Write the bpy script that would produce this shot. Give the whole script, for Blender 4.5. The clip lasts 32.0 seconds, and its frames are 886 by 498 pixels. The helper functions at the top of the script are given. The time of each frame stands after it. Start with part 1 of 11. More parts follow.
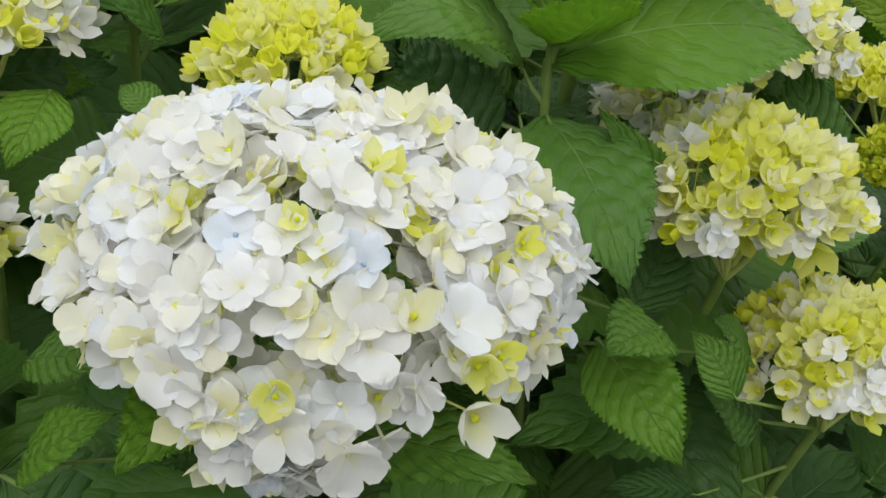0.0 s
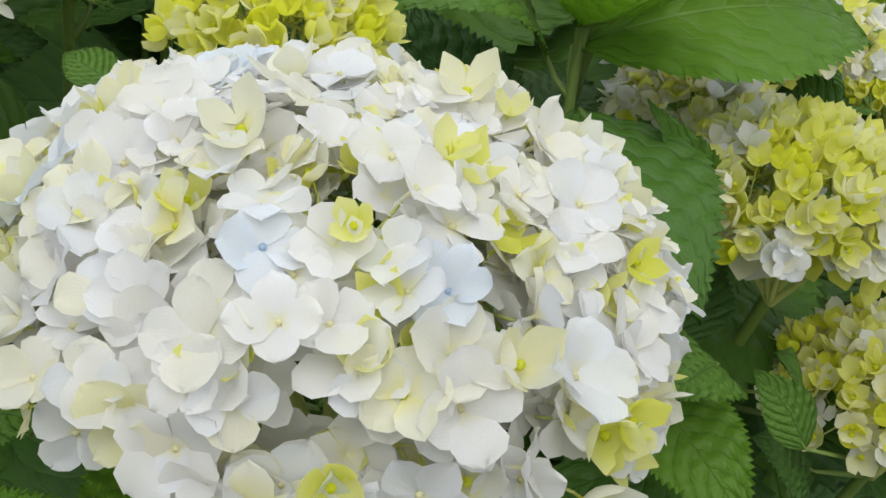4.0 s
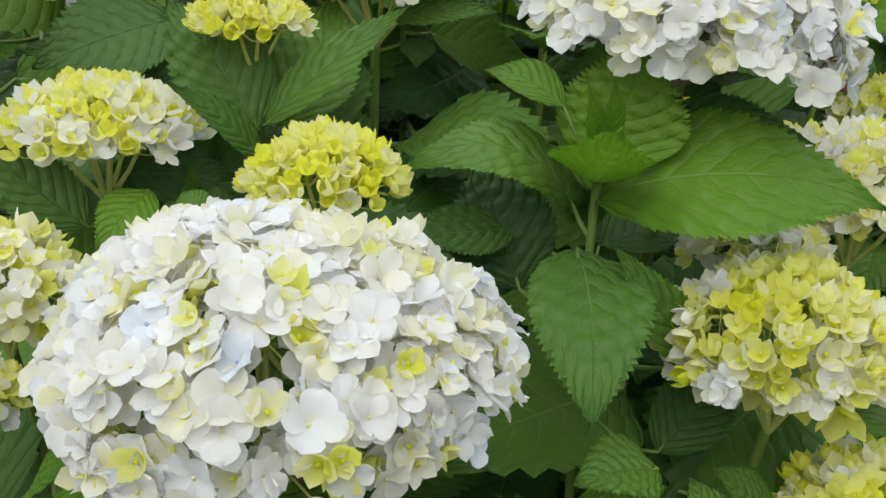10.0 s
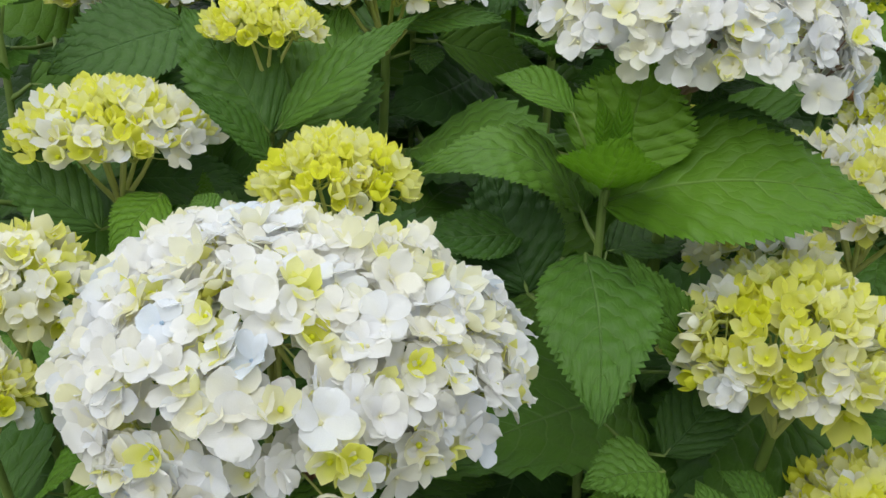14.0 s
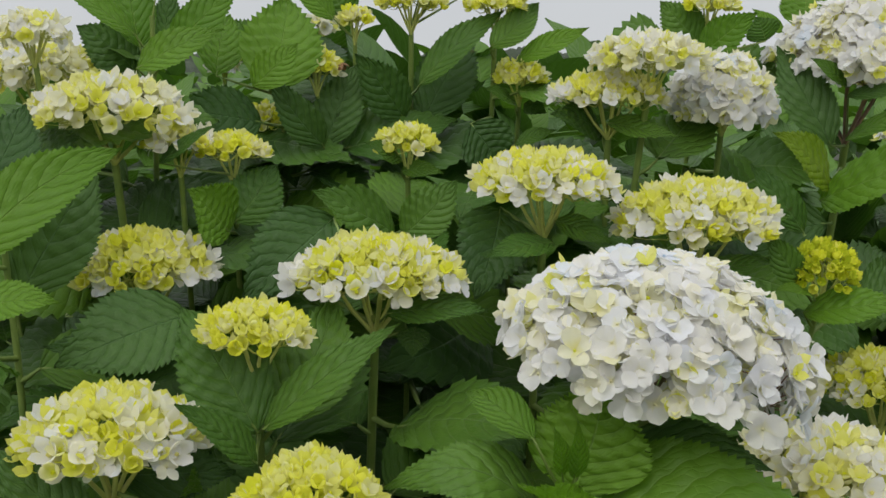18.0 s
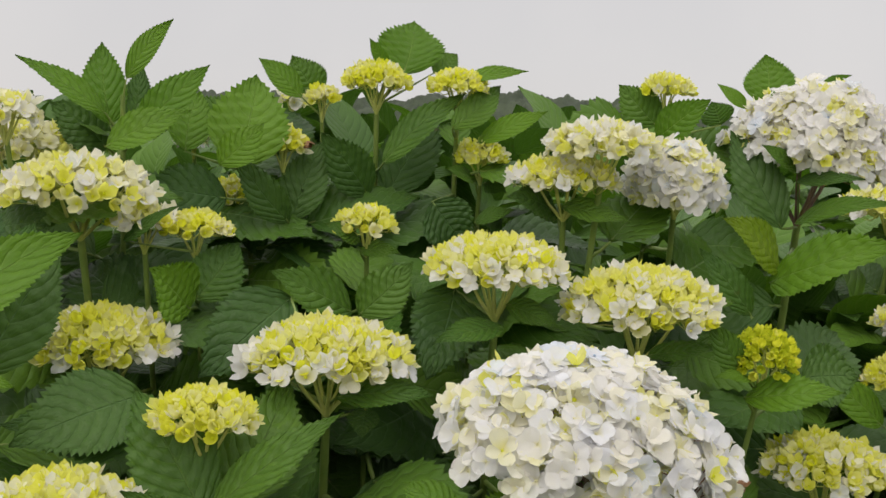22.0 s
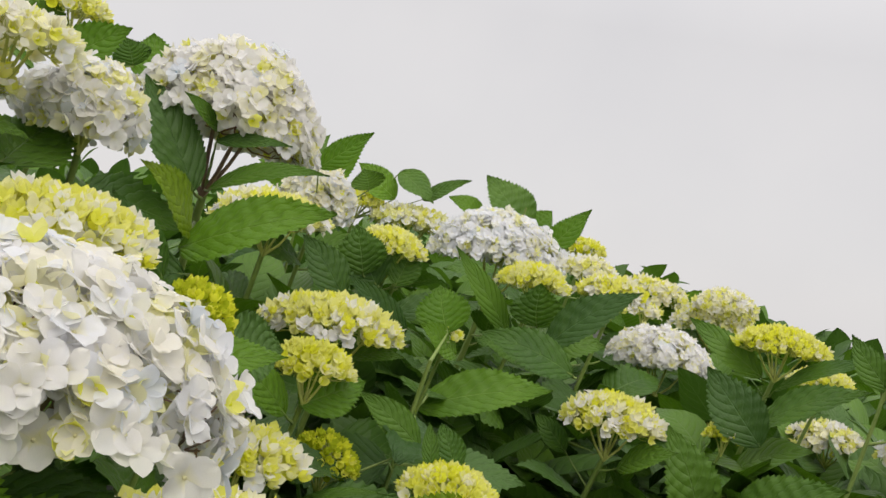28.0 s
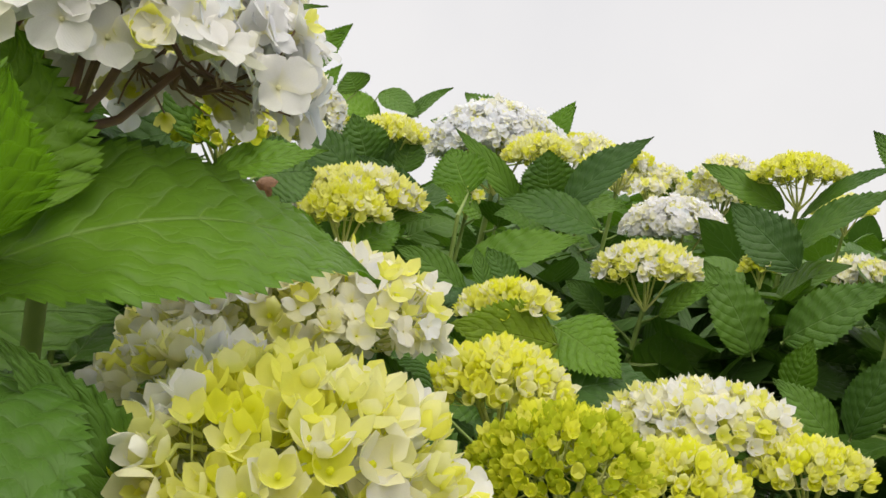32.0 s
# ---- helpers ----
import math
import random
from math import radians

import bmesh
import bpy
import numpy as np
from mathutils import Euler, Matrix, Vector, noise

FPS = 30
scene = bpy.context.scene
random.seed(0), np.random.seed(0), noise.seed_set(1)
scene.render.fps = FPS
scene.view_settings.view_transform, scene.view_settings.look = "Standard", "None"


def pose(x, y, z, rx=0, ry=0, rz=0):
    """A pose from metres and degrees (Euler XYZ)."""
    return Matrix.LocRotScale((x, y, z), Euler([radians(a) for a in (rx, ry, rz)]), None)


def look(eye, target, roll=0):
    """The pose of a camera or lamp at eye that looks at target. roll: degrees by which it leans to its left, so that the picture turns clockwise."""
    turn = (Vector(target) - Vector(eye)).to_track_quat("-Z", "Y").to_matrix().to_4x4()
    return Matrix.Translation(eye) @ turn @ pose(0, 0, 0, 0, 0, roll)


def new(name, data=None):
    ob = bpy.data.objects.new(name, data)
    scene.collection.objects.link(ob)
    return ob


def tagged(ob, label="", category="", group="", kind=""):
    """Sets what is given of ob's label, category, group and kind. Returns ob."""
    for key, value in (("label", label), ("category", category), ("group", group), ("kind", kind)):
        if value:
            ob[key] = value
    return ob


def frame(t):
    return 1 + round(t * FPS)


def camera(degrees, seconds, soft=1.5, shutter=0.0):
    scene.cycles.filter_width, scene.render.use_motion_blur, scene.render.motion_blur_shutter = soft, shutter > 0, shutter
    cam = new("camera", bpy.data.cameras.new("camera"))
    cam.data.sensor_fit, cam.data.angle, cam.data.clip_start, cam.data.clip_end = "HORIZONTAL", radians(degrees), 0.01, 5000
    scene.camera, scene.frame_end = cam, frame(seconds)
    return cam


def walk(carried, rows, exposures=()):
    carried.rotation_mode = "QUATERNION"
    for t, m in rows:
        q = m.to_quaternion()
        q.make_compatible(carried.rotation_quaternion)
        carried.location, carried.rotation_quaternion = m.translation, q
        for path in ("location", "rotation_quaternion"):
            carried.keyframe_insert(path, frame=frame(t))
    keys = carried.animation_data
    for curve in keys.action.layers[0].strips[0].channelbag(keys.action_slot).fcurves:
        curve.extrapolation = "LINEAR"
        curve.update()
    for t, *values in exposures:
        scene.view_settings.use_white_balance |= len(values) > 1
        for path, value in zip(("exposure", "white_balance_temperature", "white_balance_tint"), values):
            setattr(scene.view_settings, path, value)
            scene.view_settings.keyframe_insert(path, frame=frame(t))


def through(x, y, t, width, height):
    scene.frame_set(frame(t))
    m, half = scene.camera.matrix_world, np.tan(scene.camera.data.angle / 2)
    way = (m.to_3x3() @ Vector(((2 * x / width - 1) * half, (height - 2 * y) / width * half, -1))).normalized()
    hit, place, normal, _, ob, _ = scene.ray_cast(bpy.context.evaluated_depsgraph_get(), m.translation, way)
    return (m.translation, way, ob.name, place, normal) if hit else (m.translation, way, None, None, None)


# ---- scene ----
cam = camera(46.16, 32.0, soft=1.5)
PATH = [
    (0.0, -0.1760, 0.0882, 1.1177, 66.43, -1.03, -21.93),
    (0.5, -0.1851, 0.1078, 1.1125, 66.99, -1.56, -20.76),
    (1.0, -0.1891, 0.1243, 1.1152, 66.53, -1.20, -20.40),
    (1.5, -0.1944, 0.1232, 1.1097, 67.15, -1.88, -20.07),
    (2.0, -0.1940, 0.1335, 1.1039, 66.58, -2.27, -21.80),
    (2.5, -0.1881, 0.1474, 1.0932, 66.27, -2.57, -22.45),
    (3.0, -0.1858, 0.1638, 1.0861, 66.09, -3.31, -23.65),
    (3.5, -0.1814, 0.1699, 1.0853, 66.98, -3.10, -24.79),
    (5.5, -0.1978, 0.2185, 1.0562, 68.85, -5.43, -31.72),
    (6.0, -0.1858, 0.2186, 1.0528, 68.30, -5.31, -31.90),
    (6.5, -0.1299, 0.1995, 1.0681, 68.30, -3.48, -24.52),
    (7.0, -0.0857, 0.1333, 1.1034, 67.30, -2.87, -17.09),
    (7.5, -0.0436, 0.0965, 1.1270, 67.77, 0.37, -14.12),
    (8.0, -0.0342, 0.0612, 1.1304, 69.82, 0.64, -10.35),
    (8.5, -0.0339, 0.0538, 1.1369, 71.34, -0.44, -8.28),
    (9.0, -0.0427, 0.0355, 1.1464, 71.72, -0.99, -5.25),
    (9.5, -0.0403, 0.0286, 1.1415, 71.51, -1.19, -4.52),
    (10.0, -0.0465, 0.0242, 1.1391, 71.95, -0.79, -3.50),
    (10.5, -0.0529, 0.0281, 1.1389, 71.78, -0.53, -3.00),
    (11.0, -0.0527, 0.0245, 1.1364, 72.46, -0.13, -2.85),
    (11.5, -0.0504, 0.0288, 1.1388, 72.50, -0.10, -2.76),
    (12.0, -0.0513, 0.0257, 1.1399, 72.57, 0.21, -2.54),
    (12.5, -0.0577, 0.0237, 1.1408, 72.47, -0.28, -2.39),
    (13.0, -0.0528, 0.0223, 1.1412, 72.57, -0.48, -2.72),
    (13.5, -0.0496, 0.0195, 1.1374, 72.42, -0.85, -2.86),
    (15.5, -0.0451, 0.0094, 1.1624, 74.96, -0.71, -3.69),
    (16.0, -0.0383, -0.0066, 1.1797, 77.74, -1.19, -3.27),
    (16.5, -0.0402, -0.0215, 1.1942, 79.43, -1.39, -3.91),
    (17.0, -0.0357, -0.0202, 1.2095, 80.62, -0.95, -4.24),
    (17.5, -0.0267, -0.0131, 1.2193, 80.51, -1.08, -3.25),
    (18.0, -0.0213, -0.0005, 1.2294, 81.36, -1.03, -1.63),
    (18.5, -0.0055, -0.0031, 1.2349, 81.37, -0.58, -0.42),
    (19.0, -0.0002, -0.0011, 1.2461, 81.16, -0.93, -0.27),
    (19.5, -0.0060, -0.0067, 1.2521, 82.77, -0.86, -0.32),
    (20.0, 0.0016, -0.0115, 1.2512, 83.72, 0.23, 0.20),
    (20.5, 0.0027, -0.0036, 1.2506, 83.24, 0.02, 0.32),
    (21.0, 0.0000, 0.0000, 1.2500, 84.00, -0.00, -0.00),
    (21.5, 0.0037, -0.0012, 1.2535, 83.58, -0.59, -0.37),
    (22.0, 0.0053, -0.0240, 1.2668, 83.68, -2.19, -2.13),
    (22.5, 0.0183, -0.0377, 1.2765, 83.47, -2.89, -4.41),
    (23.0, 0.0149, -0.0482, 1.2847, 83.87, -3.68, -9.11),
    (23.5, 0.0138, -0.0631, 1.2964, 84.58, -4.79, -14.96),
    (24.0, 0.0124, -0.0457, 1.2948, 86.08, -5.83, -18.87),
    (24.5, 0.0156, -0.0016, 1.2815, 86.69, -6.84, -23.11),
    (25.0, 0.0121, 0.0495, 1.2668, 87.18, -8.21, -29.25),
    (25.5, 0.0177, 0.1087, 1.2442, 86.94, -10.59, -38.18),
    (27.5, -0.0279, 0.1605, 1.1728, 90.30, -12.20, -41.41),
    (28.0, -0.0249, 0.1607, 1.1544, 91.14, -10.62, -39.87),
    (28.5, -0.0211, 0.1854, 1.1260, 88.96, -9.62, -38.19),
    (29.0, -0.0224, 0.1923, 1.1122, 90.18, -7.53, -38.87),
    (29.5, -0.0246, 0.1899, 1.1026, 93.90, -5.48, -38.02),
    (30.0, -0.0122, 0.2105, 1.0855, 92.00, -4.44, -37.32),
    (30.5, -0.0098, 0.2151, 1.0689, 91.37, -2.54, -37.65),
    (31.0, -0.0054, 0.2244, 1.0413, 90.55, -2.29, -38.74),
    (31.5, -0.0189, 0.2266, 1.0164, 91.32, -3.72, -41.56),
    (32.0, -0.0217, 0.2128, 1.0066, 90.58, -0.49, -40.94),
]
walk(cam, [(t, pose(x, y, z, rx, ry, rz)) for t, x, y, z, rx, ry, rz in PATH], ((0.0, 0.25, 6430, 8), (6.0, 0.17, 6430, 8), (8.0, 0.36, 6430, 8), (13.5, 0.29, 6380, 7), (16.0, 0.49, 6350, 7), (17.0, 0.57, 6250, 6), (18.0, 0.01, 6650, 9), (19.0, 0.1, 6950, 12), (19.8, 0.24, 7050, 13), (22.0, 0.14, 7050, 13), (23.5, 0.1, 7050, 13), (24.4, 0.46, 7050, 13), (25.0, 0.22, 7050, 13), (25.5, 0.22, 7050, 13), (28.0, 0.23, 7000, 13), (29.0, 0.26, 6950, 13), (30.0, 0.15, 6850, 13), (31.0, 0.33, 7050, 13), (31.5, 0.48, 7050, 12), (32.0, 0.46, 7050, 12)))
SKY, SUN = 1.0, 1.35
# the sky, bright overcast, and one soft sun behind the cloud
world = bpy.data.worlds.new("overcast_sky")
scene.world = world
world.use_nodes = True
wn, wl = world.node_tree.nodes, world.node_tree.links
wn.clear()
w_out = wn.new("ShaderNodeOutputWorld")
w_bg = wn.new("ShaderNodeBackground")
w_sky = wn.new("ShaderNodeTexSky")
w_sky.sky_type, w_sky.sun_disc = "NISHITA", False
w_sky.sun_elevation, w_sky.sun_rotation = radians(52), radians(202)
w_scale = wn.new("ShaderNodeVectorMath")
w_scale.operation = "SCALE"
w_scale.inputs["Scale"].default_value = 0.10
w_co = wn.new("ShaderNodeTexCoord")
w_noise = wn.new("ShaderNodeTexNoise")
w_noise.inputs["Scale"].default_value, w_noise.inputs["Detail"].default_value = 2.2, 5.0
w_ramp = wn.new("ShaderNodeValToRGB")
w_ramp.color_ramp.elements[0].position, w_ramp.color_ramp.elements[1].position = 0.30, 0.72
w_ramp.color_ramp.elements[0].color = (0.585, 0.61, 0.655, 1)
w_ramp.color_ramp.elements[1].color = (0.672, 0.692, 0.725, 1)
w_mix = wn.new("ShaderNodeMix")
w_mix.data_type = "RGBA"
w_mix.inputs["Factor"].default_value = 0.94
wl.new(w_sky.outputs["Color"], w_scale.inputs[0])
wl.new(w_co.outputs["Generated"], w_noise.inputs["Vector"])
wl.new(w_noise.outputs["Fac"], w_ramp.inputs["Fac"])
wl.new(w_scale.outputs[0], w_mix.inputs["A"])
wl.new(w_ramp.outputs["Color"], w_mix.inputs["B"])
w_up = wn.new("ShaderNodeSeparateXYZ")
wl.new(w_co.outputs["Generated"], w_up.inputs[0])
w_rise = wn.new("ShaderNodeMapRange")
w_rise.inputs["From Min"].default_value, w_rise.inputs["From Max"].default_value = 0.25, 1.0
w_rise.inputs["To Min"].default_value, w_rise.inputs["To Max"].default_value = 0.97, 2.25
wl.new(w_up.outputs["Z"], w_rise.inputs["Value"])
w_dome = wn.new("ShaderNodeVectorMath")
w_dome.operation = "SCALE"
wl.new(w_mix.outputs["Result"], w_dome.inputs[0])
wl.new(w_rise.outputs[0], w_dome.inputs["Scale"])
wl.new(w_dome.outputs[0], w_bg.inputs["Color"])
wl.new(w_bg.outputs[0], w_out.inputs["Surface"])
w_bg.inputs["Strength"].default_value = SKY

sun = new("sun", bpy.data.lights.new("sun", "SUN"))
sun.data.energy, sun.data.angle, sun.data.color = SUN, radians(60), (1.0, 0.97, 0.92)
sun.matrix_world = look((-1.6, -4.0, 5.6), (0, 0, 0))


# ---- materials ----
def nodes_of(name):
    m = bpy.data.materials.new(name)
    m.use_nodes = True
    n, l = m.node_tree.nodes, m.node_tree.links
    n.clear()
    return m, n, l


def node(n, kind, **values):
    made = n.new(kind)
    for key, value in values.items():
        made.inputs[key.replace("_", " ")].default_value = value
    return made


def maths(n, l, op, a, b=None, c=None, clamp=False):
    made = n.new("ShaderNodeMath")
    made.operation, made.use_clamp = op, clamp
    for i, v in enumerate((a, b, c)):
        if v is None:
            continue
        if isinstance(v, (int, float)):
            made.inputs[i].default_value = v
        else:
            l.new(v, made.inputs[i])
    return made.outputs[0]


def blend(n, l, fac, a, b, mode="MIX"):
    made = n.new("ShaderNodeMix")
    made.data_type, made.blend_type = "RGBA", mode
    for key, v in (("Factor", fac), ("A", a), ("B", b)):
        if isinstance(v, (int, float)):
            made.inputs[key].default_value = v
        elif isinstance(v, tuple):
            made.inputs[key].default_value = (*v, 1)
        else:
            l.new(v, made.inputs[key])
    return made.outputs["Result"]


def ramp(n, l, fac, *stops):
    made = n.new("ShaderNodeValToRGB")
    e = made.color_ramp.elements
    while len(e) < len(stops):
        e.new(0.5)
    for i, (p, col) in enumerate(stops):
        e[i].position, e[i].color = p, (*col, 1)
    l.new(fac, made.inputs["Fac"])
    return made.outputs["Color"]


def thin_shader(m, n, l, colour, rough, through, normal=None, spec=0.4, tint=(1, 1, 1)):
    """A thin living sheet: glossy face, and light that comes through it."""
    out = n.new("ShaderNodeOutputMaterial")
    face = node(n, "ShaderNodeBsdfPrincipled", Roughness=rough)
    face.inputs["Specular IOR Level"].default_value = spec
    back = n.new("ShaderNodeBsdfTranslucent")
    mix = node(n, "ShaderNodeMixShader", Fac=through)
    l.new(colour, face.inputs["Base Color"])
    l.new(blend(n, l, 1.0, colour, tint, "MULTIPLY"), back.inputs["Color"])
    if normal:
        l.new(normal, face.inputs["Normal"])
        l.new(normal, back.inputs["Normal"])
    l.new(face.outputs[0], mix.inputs[1])
    l.new(back.outputs[0], mix.inputs[2])
    l.new(mix.outputs[0], out.inputs["Surface"])
    return m


def petal_material(name, stops, heart, heart_reach=0.55, through=0.3):
    """Sepals: a tint by floret, a heart colour that fades outwards, fine veins along the length."""
    m, n, l = nodes_of(name)
    pick = n.new("ShaderNodeObjectInfo").outputs["Random"]
    island = n.new("ShaderNodeNewGeometry").outputs["Random Per Island"]
    pick = maths(n, l, "FRACT", maths(n, l, "MULTIPLY_ADD", island, 0.2, pick))
    uv = n.new("ShaderNodeUVMap")
    sep = n.new("ShaderNodeSeparateXYZ")
    l.new(uv.outputs[0], sep.inputs[0])
    u, s = sep.outputs[0], sep.outputs[1]
    edge = ramp(n, l, pick, *stops)
    speck = node(n, "ShaderNodeTexNoise", Scale=55.0, Detail=3.0)
    co = n.new("ShaderNodeTexCoord")
    blot = node(n, "ShaderNodeTexNoise", Scale=2.3, Detail=2.0)
    l.new(co.outputs["Object"], blot.inputs["Vector"])
    l.new(co.outputs["Object"], speck.inputs["Vector"])
    second = maths(n, l, "FRACT", maths(n, l, "MULTIPLY", pick, 7.31))
    reach = maths(n, l, "MULTIPLY", maths(n, l, "ADD", second, 0.15), heart_reach)
    fade = maths(n, l, "SUBTRACT", 1.0, maths(n, l, "DIVIDE", s, maths(n, l, "ADD", reach, 0.02)), clamp=True)
    fade = maths(n, l, "MULTIPLY", maths(n, l, "ADD", fade, maths(n, l, "MULTIPLY", maths(n, l, "SUBTRACT", blot.outputs["Fac"], 0.5), 0.7)), 0.9, clamp=True)
    colour = blend(n, l, fade, edge, heart)
    fan = maths(n, l, "MULTIPLY", maths(n, l, "SUBTRACT", u, 0.5), 46.0)
    vein = maths(n, l, "POWER", maths(n, l, "ABSOLUTE", maths(n, l, "SINE", fan)), 0.5)
    shade = maths(n, l, "MULTIPLY_ADD", vein, 0.02, 0.98)
    shade = maths(n, l, "MULTIPLY", shade, maths(n, l, "MULTIPLY_ADD", speck.outputs["Fac"], 0.12, 0.93))
    grey = n.new("ShaderNodeCombineColor")
    for i in range(3):
        l.new(shade, grey.inputs[i])
    colour = blend(n, l, 1.0, colour, grey.outputs[0], "MULTIPLY")
    bump = node(n, "ShaderNodeBump", Strength=0.03, Distance=0.02)
    l.new(vein, bump.inputs["Height"])
    return thin_shader(m, n, l, colour, 0.62, through, bump.outputs[0], 0.25)


def leaf_material(name, dark, light, vein_colour, gloss, through=0.26):
    """A quilted leaf: pale midrib and side veins, pillowed cells between them, light through it."""
    m, n, l = nodes_of(name)
    uv = n.new("ShaderNodeUVMap")
    sep = n.new("ShaderNodeSeparateXYZ")
    l.new(uv.outputs[0], sep.inputs[0])
    across = maths(n, l, "MULTIPLY_ADD", sep.outputs[0], 2.0, -1.0)
    u = maths(n, l, "ABSOLUTE", across)
    s = sep.outputs[1]
    pick = n.new("ShaderNodeObjectInfo").outputs["Random"]
    co = n.new("ShaderNodeTexCoord")
    blot = node(n, "ShaderNodeTexNoise", Scale=14.0, Detail=3.0)
    grain = node(n, "ShaderNodeTexNoise", Scale=420.0, Detail=3.0)
    for t in (blot, grain):
        l.new(co.outputs["Object"], t.inputs["Vector"])
    # side veins leave the midrib and bend towards the tip
    bend = maths(n, l, "POWER", u, 1.3)
    q = maths(n, l, "SUBTRACT", maths(n, l, "MULTIPLY", s, 8.0), maths(n, l, "MULTIPLY", bend, 2.6))
    d = maths(n, l, "ABSOLUTE", maths(n, l, "SUBTRACT", maths(n, l, "FRACT", q), 0.5))
    side = maths(n, l, "SUBTRACT", 1.0, maths(n, l, "DIVIDE", maths(n, l, "SUBTRACT", 0.5, d), 0.055), clamp=True)
    side = maths(n, l, "MULTIPLY", side, maths(n, l, "SUBTRACT", 1.0, maths(n, l, "MULTIPLY", u, 0.8), clamp=True))
    mid = maths(n, l, "SUBTRACT", 1.0, maths(n, l, "DIVIDE", u, maths(n, l, "MULTIPLY_ADD", s, -0.030, 0.042)), clamp=True)
    # small cells between the side veins
    cell_at = n.new("ShaderNodeCombineXYZ")
    l.new(maths(n, l, "MULTIPLY", q, 2.0), cell_at.inputs[0])
    l.new(maths(n, l, "MULTIPLY", across, 7.0), cell_at.inputs[1])
    l.new(maths(n, l, "MULTIPLY", pick, 50.0), cell_at.inputs[2])
    cells = n.new("ShaderNodeTexVoronoi")
    cells.feature = "DISTANCE_TO_EDGE"
    cells.inputs["Scale"].default_value, cells.inputs["Randomness"].default_value = 1.0, 0.85
    l.new(cell_at.outputs[0], cells.inputs["Vector"])
    pillow = maths(n, l, "POWER", maths(n, l, "MULTIPLY", cells.outputs["Distance"], 2.2, clamp=True), 0.6)
    net = maths(n, l, "SUBTRACT", 1.0, maths(n, l, "DIVIDE", cells.outputs["Distance"], 0.09), clamp=True)
    line = maths(n, l, "MAXIMUM", maths(n, l, "MULTIPLY", side, 0.7), mid)
    mix = maths(n, l, "MULTIPLY_ADD", maths(n, l, "SUBTRACT", pick, 0.5), 0.75, blot.outputs["Fac"], clamp=True)
    colour = blend(n, l, mix, dark, light)
    colour = blend(n, l, maths(n, l, "MULTIPLY", net, 0.08), colour, vein_colour)
    colour = blend(n, l, maths(n, l, "MULTIPLY", line, 0.62), colour, vein_colour)
    spot = node(n, "ShaderNodeTexNoise", Scale=38.0, Detail=4.0)
    l.new(co.outputs["Object"], spot.inputs["Vector"])
    brown = maths(n, l, "MULTIPLY", maths(n, l, "SUBTRACT", spot.outputs["Fac"], 0.74), 9.0, clamp=True)
    colour = blend(n, l, brown, colour, (0.11, 0.06, 0.02))
    puff = maths(n, l, "POWER", maths(n, l, "ABSOLUTE", maths(n, l, "SINE", maths(n, l, "MULTIPLY", q, math.pi))), 0.6)
    h = maths(n, l, "MULTIPLY", puff, 0.38)
    h = maths(n, l, "MULTIPLY_ADD", pillow, 0.10, h)
    h = maths(n, l, "MULTIPLY_ADD", mid, -0.25, h)
    h = maths(n, l, "MULTIPLY_ADD", grain.outputs["Fac"], 0.06, h)
    bump = node(n, "ShaderNodeBump", Strength=0.90, Distance=0.0032)
    l.new(h, bump.inputs["Height"])
    return thin_shader(m, n, l, colour, gloss, through, bump.outputs[0], 0.22, (0.95, 1.1, 0.42))


def stalk_material(name, a, b, scale=90.0, rough=0.55):
    m, n, l = nodes_of(name)
    co = n.new("ShaderNodeTexCoord")
    t = node(n, "ShaderNodeTexNoise", Scale=scale, Detail=4.0)
    big = node(n, "ShaderNodeTexNoise", Scale=scale / 12, Detail=2.0)
    for x in (t, big):
        l.new(co.outputs["Object"], x.inputs["Vector"])
    f = maths(n, l, "MULTIPLY_ADD", t.outputs["Fac"], 0.5, maths(n, l, "MULTIPLY", big.outputs["Fac"], 0.55), clamp=True)
    colour = ramp(n, l, f, (0.3, a), (0.75, b))
    p = node(n, "ShaderNodeBsdfPrincipled", Roughness=rough)
    bump = node(n, "ShaderNodeBump", Strength=0.4, Distance=0.001)
    l.new(t.outputs["Fac"], bump.inputs["Height"])
    l.new(bump.outputs[0], p.inputs["Normal"])
    l.new(colour, p.inputs["Base Color"])
    out = n.new("ShaderNodeOutputMaterial")
    l.new(p.outputs[0], out.inputs["Surface"])
    return m


WHITE = petal_material("white_sepal", ((0.0, (0.84, 0.815, 0.66)), (0.22, (0.845, 0.832, 0.79)), (0.65, (0.845, 0.84, 0.84)), (1.0, (0.815, 0.832, 0.865))), (0.84, 0.81, 0.50), 0.36, 0.52)
BLUE = petal_material("pale_blue_sepal", ((0.0, (0.72, 0.77, 0.84)), (1.0, (0.79, 0.815, 0.85))), (0.46, 0.60, 0.74), 0.12, 0.48)
CREAM = petal_material("cream_sepal", ((0.0, (0.83, 0.81, 0.52)), (0.5, (0.84, 0.825, 0.65)), (1.0, (0.84, 0.835, 0.76))), (0.81, 0.77, 0.26), 0.7, 0.50)
LEMON = petal_material("lemon_sepal", ((0.0, (0.82, 0.82, 0.15)), (0.5, (0.84, 0.83, 0.30)), (1.0, (0.85, 0.84, 0.52))), (0.76, 0.79, 0.05), 0.95, 0.58)
LIME = petal_material("lime_bud", ((0.0, (0.80, 0.82, 0.06)), (0.5, (0.84, 0.84, 0.10)), (1.0, (0.87, 0.86, 0.20))), (0.78, 0.81, 0.05), 0.5, 0.60)
